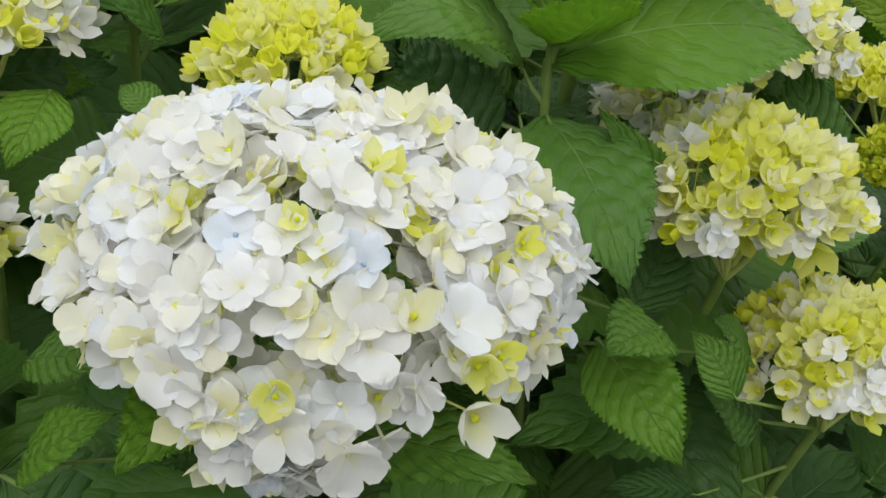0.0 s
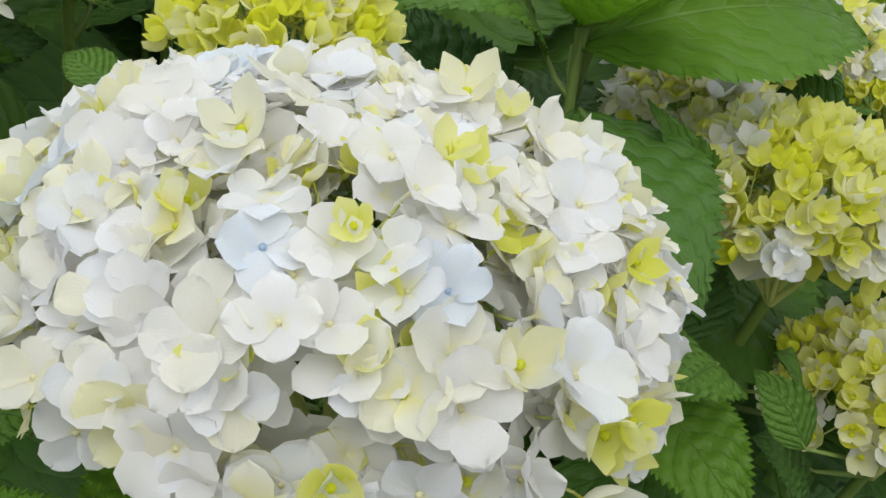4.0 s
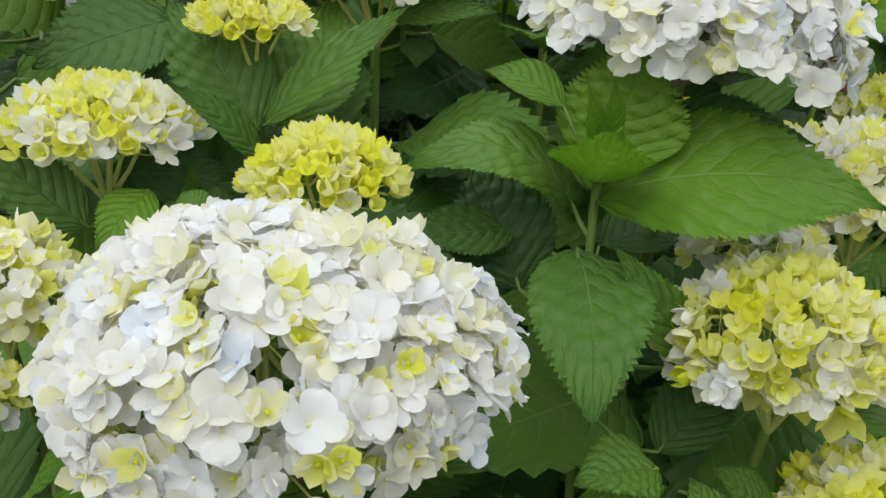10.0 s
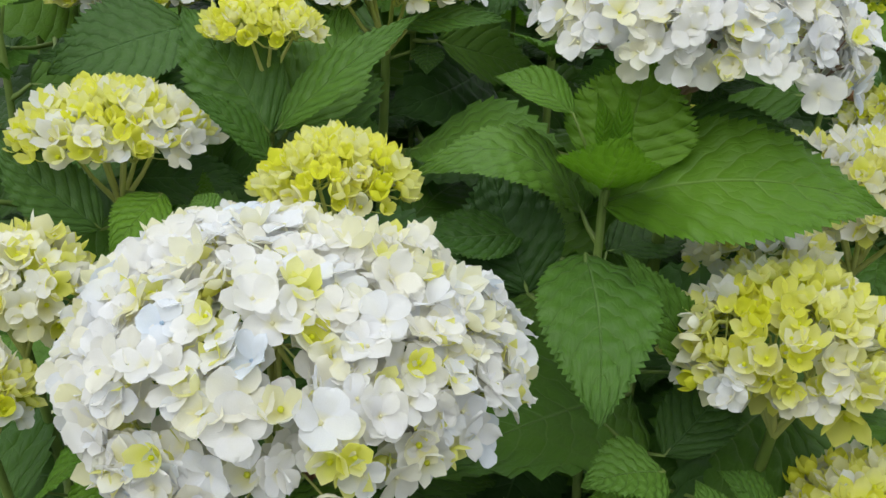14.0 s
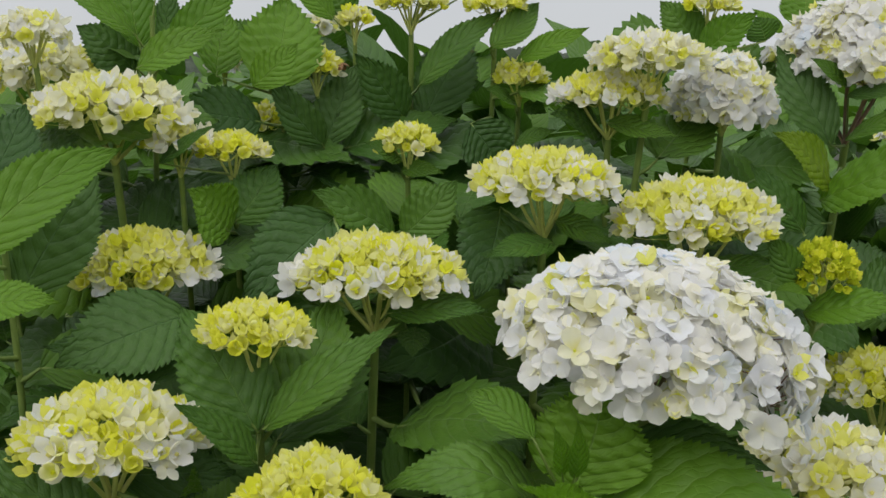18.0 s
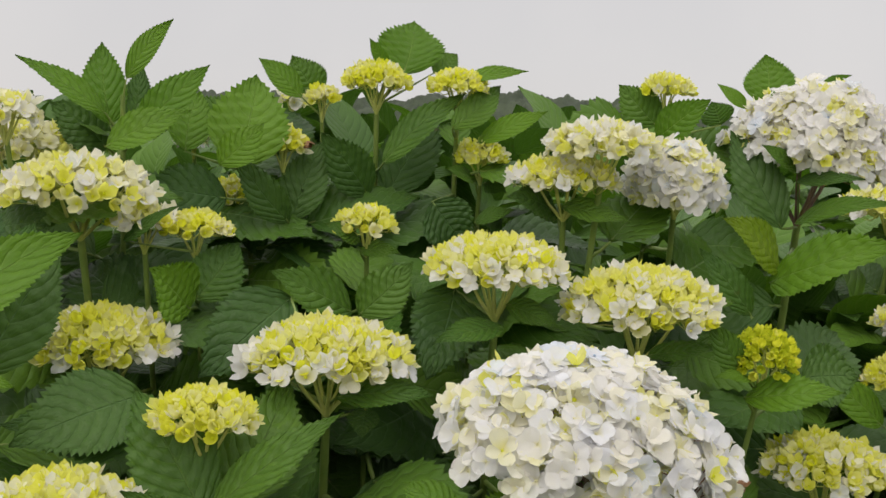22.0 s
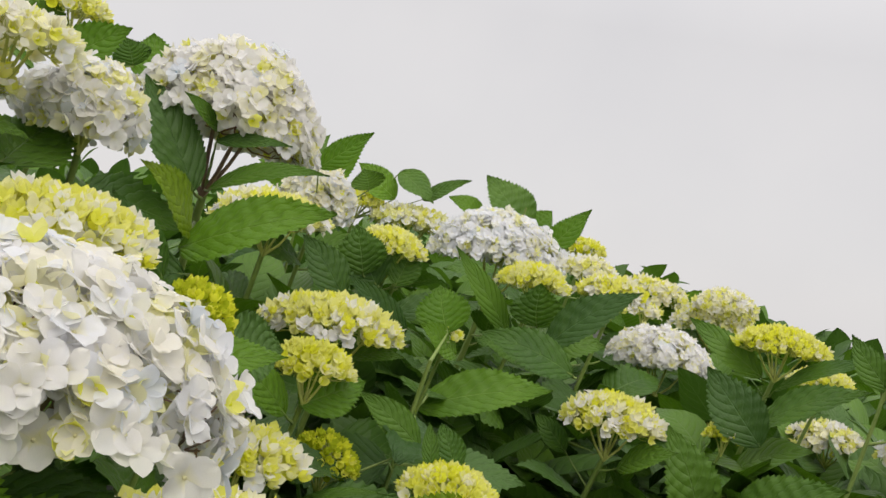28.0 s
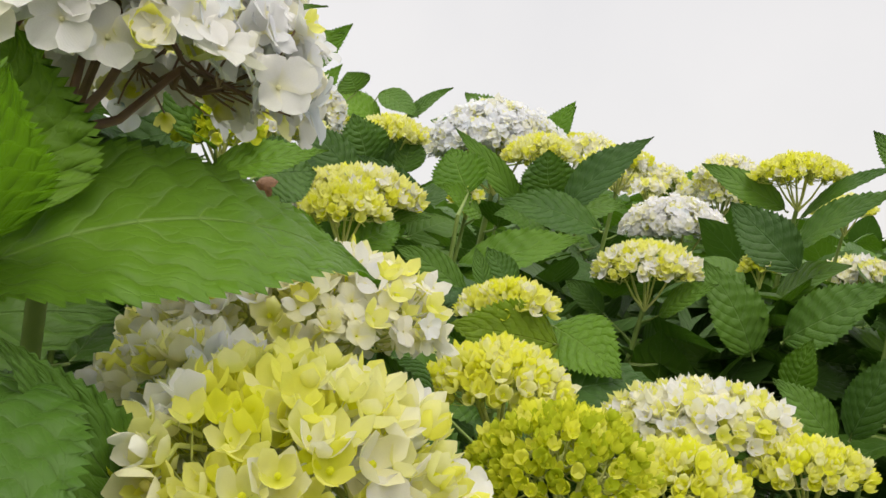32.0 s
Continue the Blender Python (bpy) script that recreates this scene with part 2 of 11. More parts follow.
OLIVE = petal_material("green_bud", ((0.0, (0.46, 0.54, 0.03)), (1.0, (0.66, 0.68, 0.05))), (0.40, 0.50, 0.02), 0.6, 0.42)
LEAF = leaf_material("leaf_green", (0.043, 0.110, 0.016), (0.102, 0.206, 0.024), (0.17, 0.28, 0.09), 0.40)
LEAF_FRESH = leaf_material("leaf_fresh_green", (0.082, 0.190, 0.016), (0.140, 0.275, 0.024), (0.25, 0.38, 0.10), 0.38, 0.38)
# young leaves below a head: green made lighter to offset the head's shade
LEAF_YOUNG_LIFTED = leaf_material("leaf_young_green_lifted", (0.120, 0.260, 0.022), (0.175, 0.330, 0.034), (0.28, 0.42, 0.12), 0.42, 0.42)
LEAF_YELLOW = leaf_material("leaf_yellow_green", (0.125, 0.215, 0.012), (0.185, 0.285, 0.018), (0.28, 0.36, 0.07), 0.40, 0.40)
LEAF_DARK = leaf_material("leaf_dark_green", (0.033, 0.084, 0.018), (0.070, 0.146, 0.028), (0.11, 0.20, 0.08), 0.42)
STEM = stalk_material("green_stem", (0.10, 0.17, 0.03), (0.20, 0.27, 0.06))
STALK = stalk_material("pale_green_stalk", (0.34, 0.39, 0.08), (0.50, 0.52, 0.17))
PURPLE = stalk_material("purplish_brown_stalk", (0.17, 0.095, 0.075), (0.30, 0.19, 0.14))
WITHER = stalk_material("withered_brown_sepal", (0.10, 0.035, 0.015), (0.26, 0.13, 0.05))
SOIL = stalk_material("dark_soil", (0.014, 0.016, 0.008), (0.035, 0.040, 0.018), 14.0, 0.95)
# wide dark-to-light mottle paints in the shading among the crowns
HILL = stalk_material("far_wood", (0.008, 0.017, 0.007), (0.048, 0.068, 0.030), 2.0, 0.9)


# ---- geometry helpers ----
class Cloth:
    """Gathers vertices, faces and face coordinates of one mesh."""

    def __init__(self):
        self.v, self.f, self.uv, self.m = [], [], [], []

    def grid(self, rows, uvs, mat=0):
        """rows of points, all of the same length, and their coordinates."""
        k, first = len(rows[0]), len(self.v)
        flat = [w for r in uvs for w in r]
        for r in rows:
            self.v += [tuple(p) for p in r]
        for i in range(len(rows) - 1):
            for j in range(k - 1):
                q = (i * k + j, i * k + j + 1, (i + 1) * k + j + 1, (i + 1) * k + j)
                self.f.append(tuple(first + a for a in q))
                self.uv += [flat[a] for a in q]
                self.m.append(mat)

    def tube(self, path, radii, sides=6, mat=0):
        rows, uvs = [], []
        for i, p in enumerate(path):
            way = (path[min(i + 1, len(path) - 1)] - path[max(i - 1, 0)]).normalized()
            a = way.orthogonal().normalized() if i == 0 else (side - way * side.dot(way)).normalized()
            side = a
            b = way.cross(a)
            rows.append([p + (a * math.cos(t) + b * math.sin(t)) * radii[i] for t in [2 * math.pi * j / sides for j in range(sides + 1)]])
            uvs.append([(j / sides, i / len(path)) for j in range(sides + 1)])
        self.grid(rows, uvs, mat)

    def bead(self, at, r, mat=0, up=Vector((0, 0, 1)), squash=0.8):
        rows, uvs = [], []
        a = up.orthogonal().normalized()
        b = up.cross(a)
        for i in range(4):
            t = math.pi * i / 3
            rows.append([at + (a * math.cos(p) + b * math.sin(p)) * (r * math.sin(t)) + up * (r * squash * math.cos(t)) for p in [2 * math.pi * j / 6 for j in range(7)]])
            uvs.append([(j / 6, 0.0) for j in range(7)])
        self.grid(rows, uvs, mat)

    def mesh(self, name, *mats):
        me = bpy.data.meshes.new(name)
        me.from_pydata(self.v, [], self.f)
        layer = me.uv_layers.new(name="UVMap")
        layer.data.foreach_set("uv", [c for w in self.uv for c in w])
        me.polygons.foreach_set("use_smooth", [True] * len(self.f))
        me.polygons.foreach_set("material_index", self.m)
        for x in mats:
            me.materials.append(x)
        me.update()
        return me


def part(name, data, parent, label=""):
    ob = new(name, data)
    ob.parent = parent
    if label:
        tagged(ob, label)
    return ob


# ---- florets ----
def blade(cloth, rng, turn, length, width, rise, sag, rim, sheet, steps, cols):
    """One sepal of an open floret: a broad rounded blade with a faint tip and a wavy margin."""
    ca, sa = math.cos(turn), math.sin(turn)
    rows, uvs = [], []
    tip, wave, twist, ruffle = rng.uniform(0.62, 0.98), rng.uniform(0, 6.28), rng.uniform(-0.2, 0.2), rng.uniform(0.03, 0.10)
    for i in range(steps + 1):
        s = math.sin(math.pi / 2 * i / steps)
        half = width * 0.5 * max(0.03, min(1.0, 1.72 * s ** 0.62 * max(0.0, 1 - s ** 2.5) ** tip))
        row, uvr = [], []
        for j in range(cols):
            u = 2 * j / (cols - 1) - 1
            x, y = length * s, u * half
            z = length * (rise * s - sag * s * s) + rim * half * u * u + sheet
            z += ruffle * length * math.sin(wave + 4 * s + 2.6 * u) * s + twist * y
            row.append((x * ca - y * sa, x * sa + y * ca, z))
            uvr.append((0.5 + u * 0.5, s))
        rows.append(row)
        uvs.append(uvr)
    cloth.grid(rows, uvs)


def bowl_sepal(cloth, rng, turn, radius, tall, close, flare, steps, cols):
    """One sepal of a half-open floret: it wraps round a bowl; close is how far round it reaches."""
    rows, uvs = [], []
    spread, lean = rng.uniform(0.84, 1.0), rng.uniform(-0.18, 0.14)
    for i in range(steps + 1):
        s = i / steps
        a = (close + lean) * s
        r = radius * math.sin(a) + flare * radius * s ** 4
        z = radius * tall * (1 - math.cos(a))
        reach = spread * max(0.05, (1 - s ** 3.0) ** 0.6) * min(1, 0.75 + s)
        row, uvr = [], []
        for j in range(cols):
            u = 2 * j / (cols - 1) - 1
            t = turn + u * reach
            k = 1 + 0.06 * (1 - abs(u)) + 0.05 * abs(u) * s
            row.append((r * k * math.cos(t), r * k * math.sin(t), z))
            uvr.append((0.5 + u * 0.5, s))
        rows.append(row)
        uvs.append(uvr)
    cloth.grid(rows, uvs)


MEDIUM, COARSE = {}, {}


def floret_mesh(kind, rng, mat, centre):
    """A floret one unit across: 'open', 'star', 'half' or 'bud', and two plainer ones for the crowd behind."""
    state = rng.getstate()
    made = []
    for fine in (0, 1, 2):
        rng.setstate(state)
        c = Cloth()
        start = rng.uniform(0, 6.28)
        if kind in ("open", "star"):
            count = 4 if kind == "open" else 6
            if kind == "open" and rng.random() < 0.16:
                count = 5
            steps, cols = ((5, 7), (3, 5), (3, 3))[fine]
            flat, rise = rng.uniform(0.05, 0.45), rng.uniform(0.22, 0.95)
            for k in range(count):
                blade(c, rng, start + 2 * math.pi * k / count + rng.uniform(-0.12, 0.12), 0.5 * rng.uniform(0.90, 1.08),
                      (0.53 if count == 4 else 0.44 if count == 5 else 0.38) * rng.uniform(0.88, 1.12), rise + rng.uniform(-0.16, 0.18), 0.40 * rise + rng.uniform(-0.20, 0.22),
                      flat + rng.uniform(-0.1, 0.1), 0.014 * (k % 2), steps, cols)
            if fine < 2:
                c.bead(Vector((0, 0, 0.035)), 0.045, 1)
        else:
            close, tall, flare = (1.72, 1.32, 0.16) if kind == "half" else (2.10, 1.25, 0.0)
            steps, cols = ((5, 5), (3, 5), (3, 3))[fine]
            close += rng.uniform(-0.18, 0.18)
            for k in range(4):
                bowl_sepal(c, rng, start + math.pi / 2 * k + rng.uniform(-0.10, 0.10), 0.46 * (1.0 - 0.08 * (k % 2)) * rng.uniform(0.95, 1.06), tall * rng.uniform(0.92, 1.08), close, flare + rng.uniform(-0.04, 0.06), steps, cols)
            if fine < 2:
                c.bead(Vector((0, 0, 0.16)), 0.12 if kind == "bud" else 0.10, 1)
        if fine == 0:
            c.tube([Vector((0, 0, 0.0)), Vector((0.02, 0, -0.3))], [0.03, 0.022], 4, 1)
        made.append(c.mesh("floret_" + kind, mat, centre))
    MEDIUM[made[0].name], COARSE[made[0].name] = made[1], made[2]
    return made[0]


shapes = random.Random(7)
OPEN_WHITE = [floret_mesh("open", shapes, WHITE, WHITE) for i in range(14)]
OPEN_BLUE = [floret_mesh("open" if i < 3 else "star", shapes, BLUE, BLUE) for i in range(5)]
OPEN_CREAM = [floret_mesh("open", shapes, CREAM, LEMON) for i in range(10)]
HALF_WHITE = [floret_mesh("half", shapes, WHITE, CREAM) for i in range(8)]
HALF_CREAM = [floret_mesh("half", shapes, CREAM, LEMON) for i in range(8)]
HALF_LEMON = [floret_mesh("half", shapes, LEMON, LIME) for i in range(8)]
BUD_LEMON = [floret_mesh("bud", shapes, LEMON, LIME) for i in range(6)]
BUD_LIME = [floret_mesh("bud", shapes, LIME, LIME) for i in range(6)]
BUD_OLIVE = [floret_mesh("bud", shapes, OLIVE, LIME) for i in range(6)]

# per kind of head: floret spacing, how far down the dome they reach, share of the height above the rim, label
HEADS = {
    "W": (0.0114, 1.85, "domed white flower head"),
    "C": (0.0102, 1.60, "cream half-open flower head"),
    "M": (0.0094, 1.42, "flat yellow flower head edged white"),
    "Y": (0.0076, 1.42, "small tight lime-yellow flower head"),
    "G": (0.0070, 1.60, "small closed green-yellow bud head"),
}


def joined_mesh(name, pieces):
    """One mesh out of many (mesh, matrix) pieces, with their materials and face coordinates."""
    mats, verts, faces, uvs, index, start = [], [], [], [], [], 0
    for data, m in pieces:
        if data.name not in STORE:
            v, u = np.empty(len(data.vertices) * 3), np.empty(len(data.loops) * 2)
            data.vertices.foreach_get("co", v)
            data.uv_layers[0].data.foreach_get("uv", u)
            f, k = np.empty(len(data.loops), int), np.empty(len(data.polygons), int)
            data.loops.foreach_get("vertex_index", f)
            data.polygons.foreach_get("material_index", k)
            STORE[data.name] = (v.reshape(-1, 3), u, f.reshape(-1, 4), k)
        v, u, f, k = STORE[data.name]
        a = np.array(m)
        verts.append(v @ a[:3, :3].T + a[:3, 3])
        faces.append(f + start)
        uvs.append(u)
        start += len(v)
        slots = []
        for x in data.materials:
            if x not in mats:
                mats.append(x)
            slots.append(mats.index(x))
        index.append(np.array(slots)[k])
    me = bpy.data.meshes.new(name)
    me.from_pydata(np.concatenate(verts), [], np.concatenate(faces))
    me.uv_layers.new(name="UVMap").data.foreach_set("uv", np.concatenate(uvs))
    me.polygons.foreach_set("material_index", np.concatenate(index).astype(np.int32))
    me.polygons.foreach_set("use_smooth", np.ones(len(me.polygons), bool))
    for x in mats:
        me.materials.append(x)
    me.update()
    return me


STORE, STEMS = {}, {}


def choose(kind, rng, low, deep=False):
    """The floret's mesh and its width, by the kind of head and how near it sits to the rim (low, 0 to 1)."""
    r = rng.random()
    if kind == "W":
        if deep:
            return (rng.choice(OPEN_WHITE), rng.uniform(0.017, 0.022)) if r < 0.7 else (rng.choice(HALF_LEMON), rng.uniform(0.010, 0.014))
        if r < 0.66:
            return rng.choice(OPEN_WHITE), rng.uniform(0.0165, 0.0240)
        if r < 0.69:
            return rng.choice(OPEN_BLUE), rng.uniform(0.020, 0.027)
        if r < 0.80:
            return rng.choice(OPEN_CREAM), rng.uniform(0.015, 0.021)
        return (rng.choice(HALF_CREAM), rng.uniform(0.012, 0.016)) if r < 0.92 else (rng.choice(HALF_LEMON), rng.uniform(0.009, 0.013))
    if kind == "C":
        if r < 0.30 + 0.20 * low:
            return rng.choice(OPEN_CREAM + OPEN_WHITE[:4]), rng.uniform(0.0135, 0.0185)
        if r < 0.66:
            return rng.choice(HALF_WHITE + HALF_CREAM), rng.uniform(0.0125, 0.0160)
        return rng.choice(HALF_LEMON), rng.uniform(0.0105, 0.0140)
    if kind == "M":
        if r < 0.04 + 0.38 * low ** 4:
            return rng.choice(OPEN_WHITE), rng.uniform(0.0140, 0.0190)
        if r < 0.13 + 0.44 * low ** 2.5:
            return rng.choice(HALF_WHITE + HALF_CREAM), rng.uniform(0.0125, 0.0160)
        return (rng.choice(HALF_LEMON), rng.uniform(0.0110, 0.0145)) if r < 0.72 else (rng.choice(BUD_LEMON + BUD_LIME), rng.uniform(0.0095, 0.0120))
    if kind == "Y":
        if r < 0.16 * low ** 2:
            return rng.choice(HALF_CREAM), rng.uniform(0.010, 0.013)
        return (rng.choice(HALF_LEMON), rng.uniform(0.0095, 0.0125)) if r < 0.36 else (rng.choice(BUD_LIME + BUD_LEMON), rng.uniform(0.0080, 0.0108))
    return (rng.choice(BUD_LIME), rng.uniform(0.0065, 0.0085)) if r < 0.35 else (rng.choice(BUD_OLIVE), rng.uniform(0.006, 0.008))


def shoot(kind, at, wide, tall, lean=(0, 0), seed=0, coarse=1.0, purple=False, reach=None, single=0, hub_drop=0.16, droop=None, label=""):
    """One flowering shoot: a stem from the ground and a domed head of florets whose middle lies at 'at'.
    wide, tall: the head's breadth and height; lean: how far its axis tips along x and y; coarse: floret spacing factor; single: how many florets are objects of their own;
    droop: (bearing, breadth, amount) of a clump that hangs below the rim."""
    rng = random.Random(1000 + seed)
    space, usual, words = HEADS[kind]
    reach = reach or usual
    at = Vector(at)
    if kind in "MC":
        tall *= 0.80 if kind == "M" else 0.88
        at.z += 0.05 * tall
    axis = Vector((lean[0], lean[1], 1)).normalized()
    turn = Vector((0, 0, 1)).rotation_difference(axis)
    a = wide * 0.5
    c = tall / (1 - math.cos(reach))
    inset = {"W": 0.010, "C": 0.007, "M": 0.006, "Y": 0.004, "G": 0.003}[kind]
    a, c = a - inset, c - inset * 0.5
    middle = at - axis * (c * (1 + math.cos(reach)) / 2)
    top = middle - axis * (hub_drop * wide + 0.004)
    thing = new("hydrangea_shoot")
    thing.location = (top.x, top.y + 0.2, 0.0)
    origin = Vector(thing.location)
    tagged(thing, label or "green hydrangea stem with a " + words, "hydrangea", "flowering shoots of the hydrangea bush")
    # stem
    stem = Cloth()
    low = origin + Vector((rng.uniform(-0.03, 0.03), rng.uniform(0.0, 0.06), 0))
    path = []
    for i in range(11):
        s = i / 10
        p = low.lerp(top, s)
        p.x += 0.012 * math.sin(3 * s + seed) * math.sin(math.pi * s)
        p.y += 0.04 * math.sin(math.pi * s)
        path.append(p - origin)
    thick = 0.0018 + 0.014 * wide
    stem.tube(path, [thick * (1.5 - 0.6 * i / 10) for i in range(11)], 8)
    part("stem", stem.mesh("stem", STEM), thing)
    STEMS[thing.name] = path
    # florets over the dome
    steps = 400
    def ring(t):
        return math.sqrt((a * math.cos(t)) ** 2 + (c * math.sin(t)) ** 2) * 2 * math.pi * a * math.sin(t)
    sums, total = [0.0], 0.0
    for i in range(steps):
        total += ring(reach * (i + 0.5) / steps) * reach / steps
        sums.append(total)
    count = max(14, int(total / (space * coarse) ** 2))
    stalks = Cloth()
    stalk_mat = PURPLE if purple else STALK
    spots = []
    j = 0
    # the florets stand in small bunches, which make the dome knobbly
    bunches = []
    many = max(7, count // 11)
    for k in range(many):
        want, t = total * (k + 0.5) / many, 0
        while sums[t + 1] < want:
            t += 1
        t, p = reach * (t + 0.5) / steps, k * 2.399963 + seed
        bunches.append(Vector((a * math.sin(t) * math.cos(p), a * math.sin(t) * math.sin(p), c * math.cos(t))))
    bunch_r = 0.62 * math.sqrt(total / many)
    for i in range(count):
        want = total * (i + 0.5) / count
        while sums[j + 1] < want:
            j += 1
        t = reach * (j + 0.5) / steps
        p = i * 2.399963 + rng.uniform(-0.12, 0.12)
        t = min(reach, max(0, t + rng.uniform(-0.3, 0.3) * space / max(a, c)))
        lump = 1 + 0.045 * math.sin(3 * p + seed) * math.sin(t) + 0.03 * math.sin(5 * p + 2 * seed + 4 * t) + rng.uniform(-0.05, 0.03)
        if droop:
            off = (p - droop[0] + math.pi) % (2 * math.pi) - math.pi
            t *= 1 + droop[2] * math.exp(-(off / droop[1]) ** 2)
        local = Vector((a * math.sin(t) * math.cos(p), a * math.sin(t) * math.sin(p), c * math.cos(t)))
        near = min(bunches, key=lambda w: (w - local).length_squared)
        away = (local - near) / bunch_r
        local *= lump + (0.06 if kind == "W" else 0.10) * (0.5 - min(1.0, away.length_squared))
        normal = Vector((local.x / a ** 2, local.y / a ** 2, local.z / c ** 2)).normalized()
        normal = (normal + Vector((rng.uniform(-0.5, 0.5), rng.uniform(-0.6, 0.34), rng.uniform(-0.2, 0.5))) * (1.0 if kind == "W" else 0.6)).normalized()
        normal = (normal + 0.3 * away).normalized()
        if kind not in "WC":
            normal = (normal + Vector((0, -0.1, 0.3))).normalized()
        spots.append((middle + turn @ local - origin, turn @ normal, t / reach, False, False))
        if i % 5 < (3 if kind in "YG" else 5 if kind == "W" else 4) and t < reach * 0.97:
            # a deeper floret fills the gap behind
            if kind == "W":
                spots.append((middle + turn @ (local * 0.83) - origin, turn @ normal, t / reach, True, True))
            spots.append((middle + turn @ (local * (0.92 if kind == "W" else 0.87) + Vector((rng.uniform(-0.5, 0.5), rng.uniform(-0.5, 0.5), 0)) * space) - origin, turn @ normal, t / reach, True, True))
    if droop:
        for k in range(44):
            t = reach * (0.94 + (droop[2] + 0.06) * rng.random())
            p = droop[0] + rng.gauss(0, 0.62) * droop[1]
            local = Vector((a * math.sin(t) * math.cos(p), a * math.sin(t) * math.sin(p), c * math.cos(t))) * rng.uniform(0.88, 1.03)
            normal = Vector((local.x / a ** 2 + rng.uniform(-4, 4), local.y / a ** 2 + rng.uniform(-4, 4), local.z / c ** 2 + rng.uniform(-6, 6))).normalized()
            spots.append((middle + turn @ local - origin, turn @ normal, 1.0, False, False))
    # the florets on the side of the path are pieces of their own, the rest is joined
    picked = sorted([k for k in range(len(spots)) if not spots[k][4]], key=lambda k: spots[k][0].y)[single:]
    for k in picked:
        spots[k] = (*spots[k][:3], True, False)
    hub = top - origin
    arms = []
    for k in range(7):
        t, p = 0.55 + 0.5 * (k % 2), 2 * math.pi * k / 7 + seed
        arms.append(middle - origin + turn @ Vector((a * math.sin(t) * math.cos(p), a * math.sin(t) * math.sin(p), c * math.cos(t) - 0.1 * c)) * 0.62)
    for e in arms:
        bend = hub.lerp(e, 0.5) + axis * -0.06 * wide
        stalks.tube([hub - axis * 0.008, bend, e], [thick * 0.55, thick * 0.42, thick * 0.32], 5)
    # twigs branch off the arms, and each floret has its own short stalk
    twigs = []
    for q, nrm, low_share, joined, deep in spots[::max(6, len(spots) // 60)]:
        e = min(arms, key=lambda w: (w - q).length)
        tip = q.lerp(hub, 0.16) - nrm * 0.004
        stalks.tube([e, e.lerp(tip, 0.5) - axis * 0.03 * wide, tip], [thick * 0.30, thick * 0.22, thick * 0.17], 5)
        twigs.append(tip)
    for q, nrm, low_share, joined, deep in spots:
        if deep:
            continue
        e = min(twigs, key=lambda w: (w - q).length_squared)
        root = q - nrm * 0.004
        stalks.tube([e, e.lerp(root, 0.5) - nrm * 0.002, root], [thick * 0.14, thick * 0.11, 0.0004], 4)
    head = part("flower_head", stalks.mesh("flower_stalks", stalk_mat), thing)
    gathered = []
    for q, nrm, low_share, joined, deep in spots:
        data, size = choose(kind, rng, low_share, deep)
        spin = Matrix.Rotation(rng.uniform(0, 6.28), 4, "Z")
        m = Matrix.Translation(q) @ nrm.to_track_quat("Z", "Y").to_matrix().to_4x4() @ spin @ Matrix.Scale(size * (1 + 0.5 * (coarse - 1)), 4)
        if joined:
            gathered.append(((COARSE if deep else MEDIUM)[data.name], m))
            continue
        ob = new("floret", data)
        ob.parent = head
        ob.matrix_basis = m
    if gathered:
        tagged(part("floret_mass", joined_mesh("floret_mass", gathered), head), kind="stuff")
    return thing


def leafy_shoot(top, seed, back=0.2, label="young leafy green hydrangea shoot without a flower"):
    """A shoot that bears leaves alone: a stem from the ground up to 'top'."""
    top = Vector(top)
    thing = new("hydrangea_shoot")
    thing.location = (top.x, top.y + back, 0.0)
    tagged(thing, label, "hydrangea", "leafy shoots of the hydrangea bush")
    origin = Vector(thing.location)
    rng = random.Random(seed)
    stem = Cloth()
    path = []
    for i in range(11):
        s = i / 10
        p = origin.lerp(top, s) - origin
        p.x += 0.02 * math.sin(2.5 * s + seed) * math.sin(math.pi * s)
        path.append(p)
    stem.tube(path, [0.0055 - 0.0032 * i / 10 for i in range(11)], 8)
    part("stem", stem.mesh("stem", STEM), thing)
    STEMS[thing.name] = path
    return thing


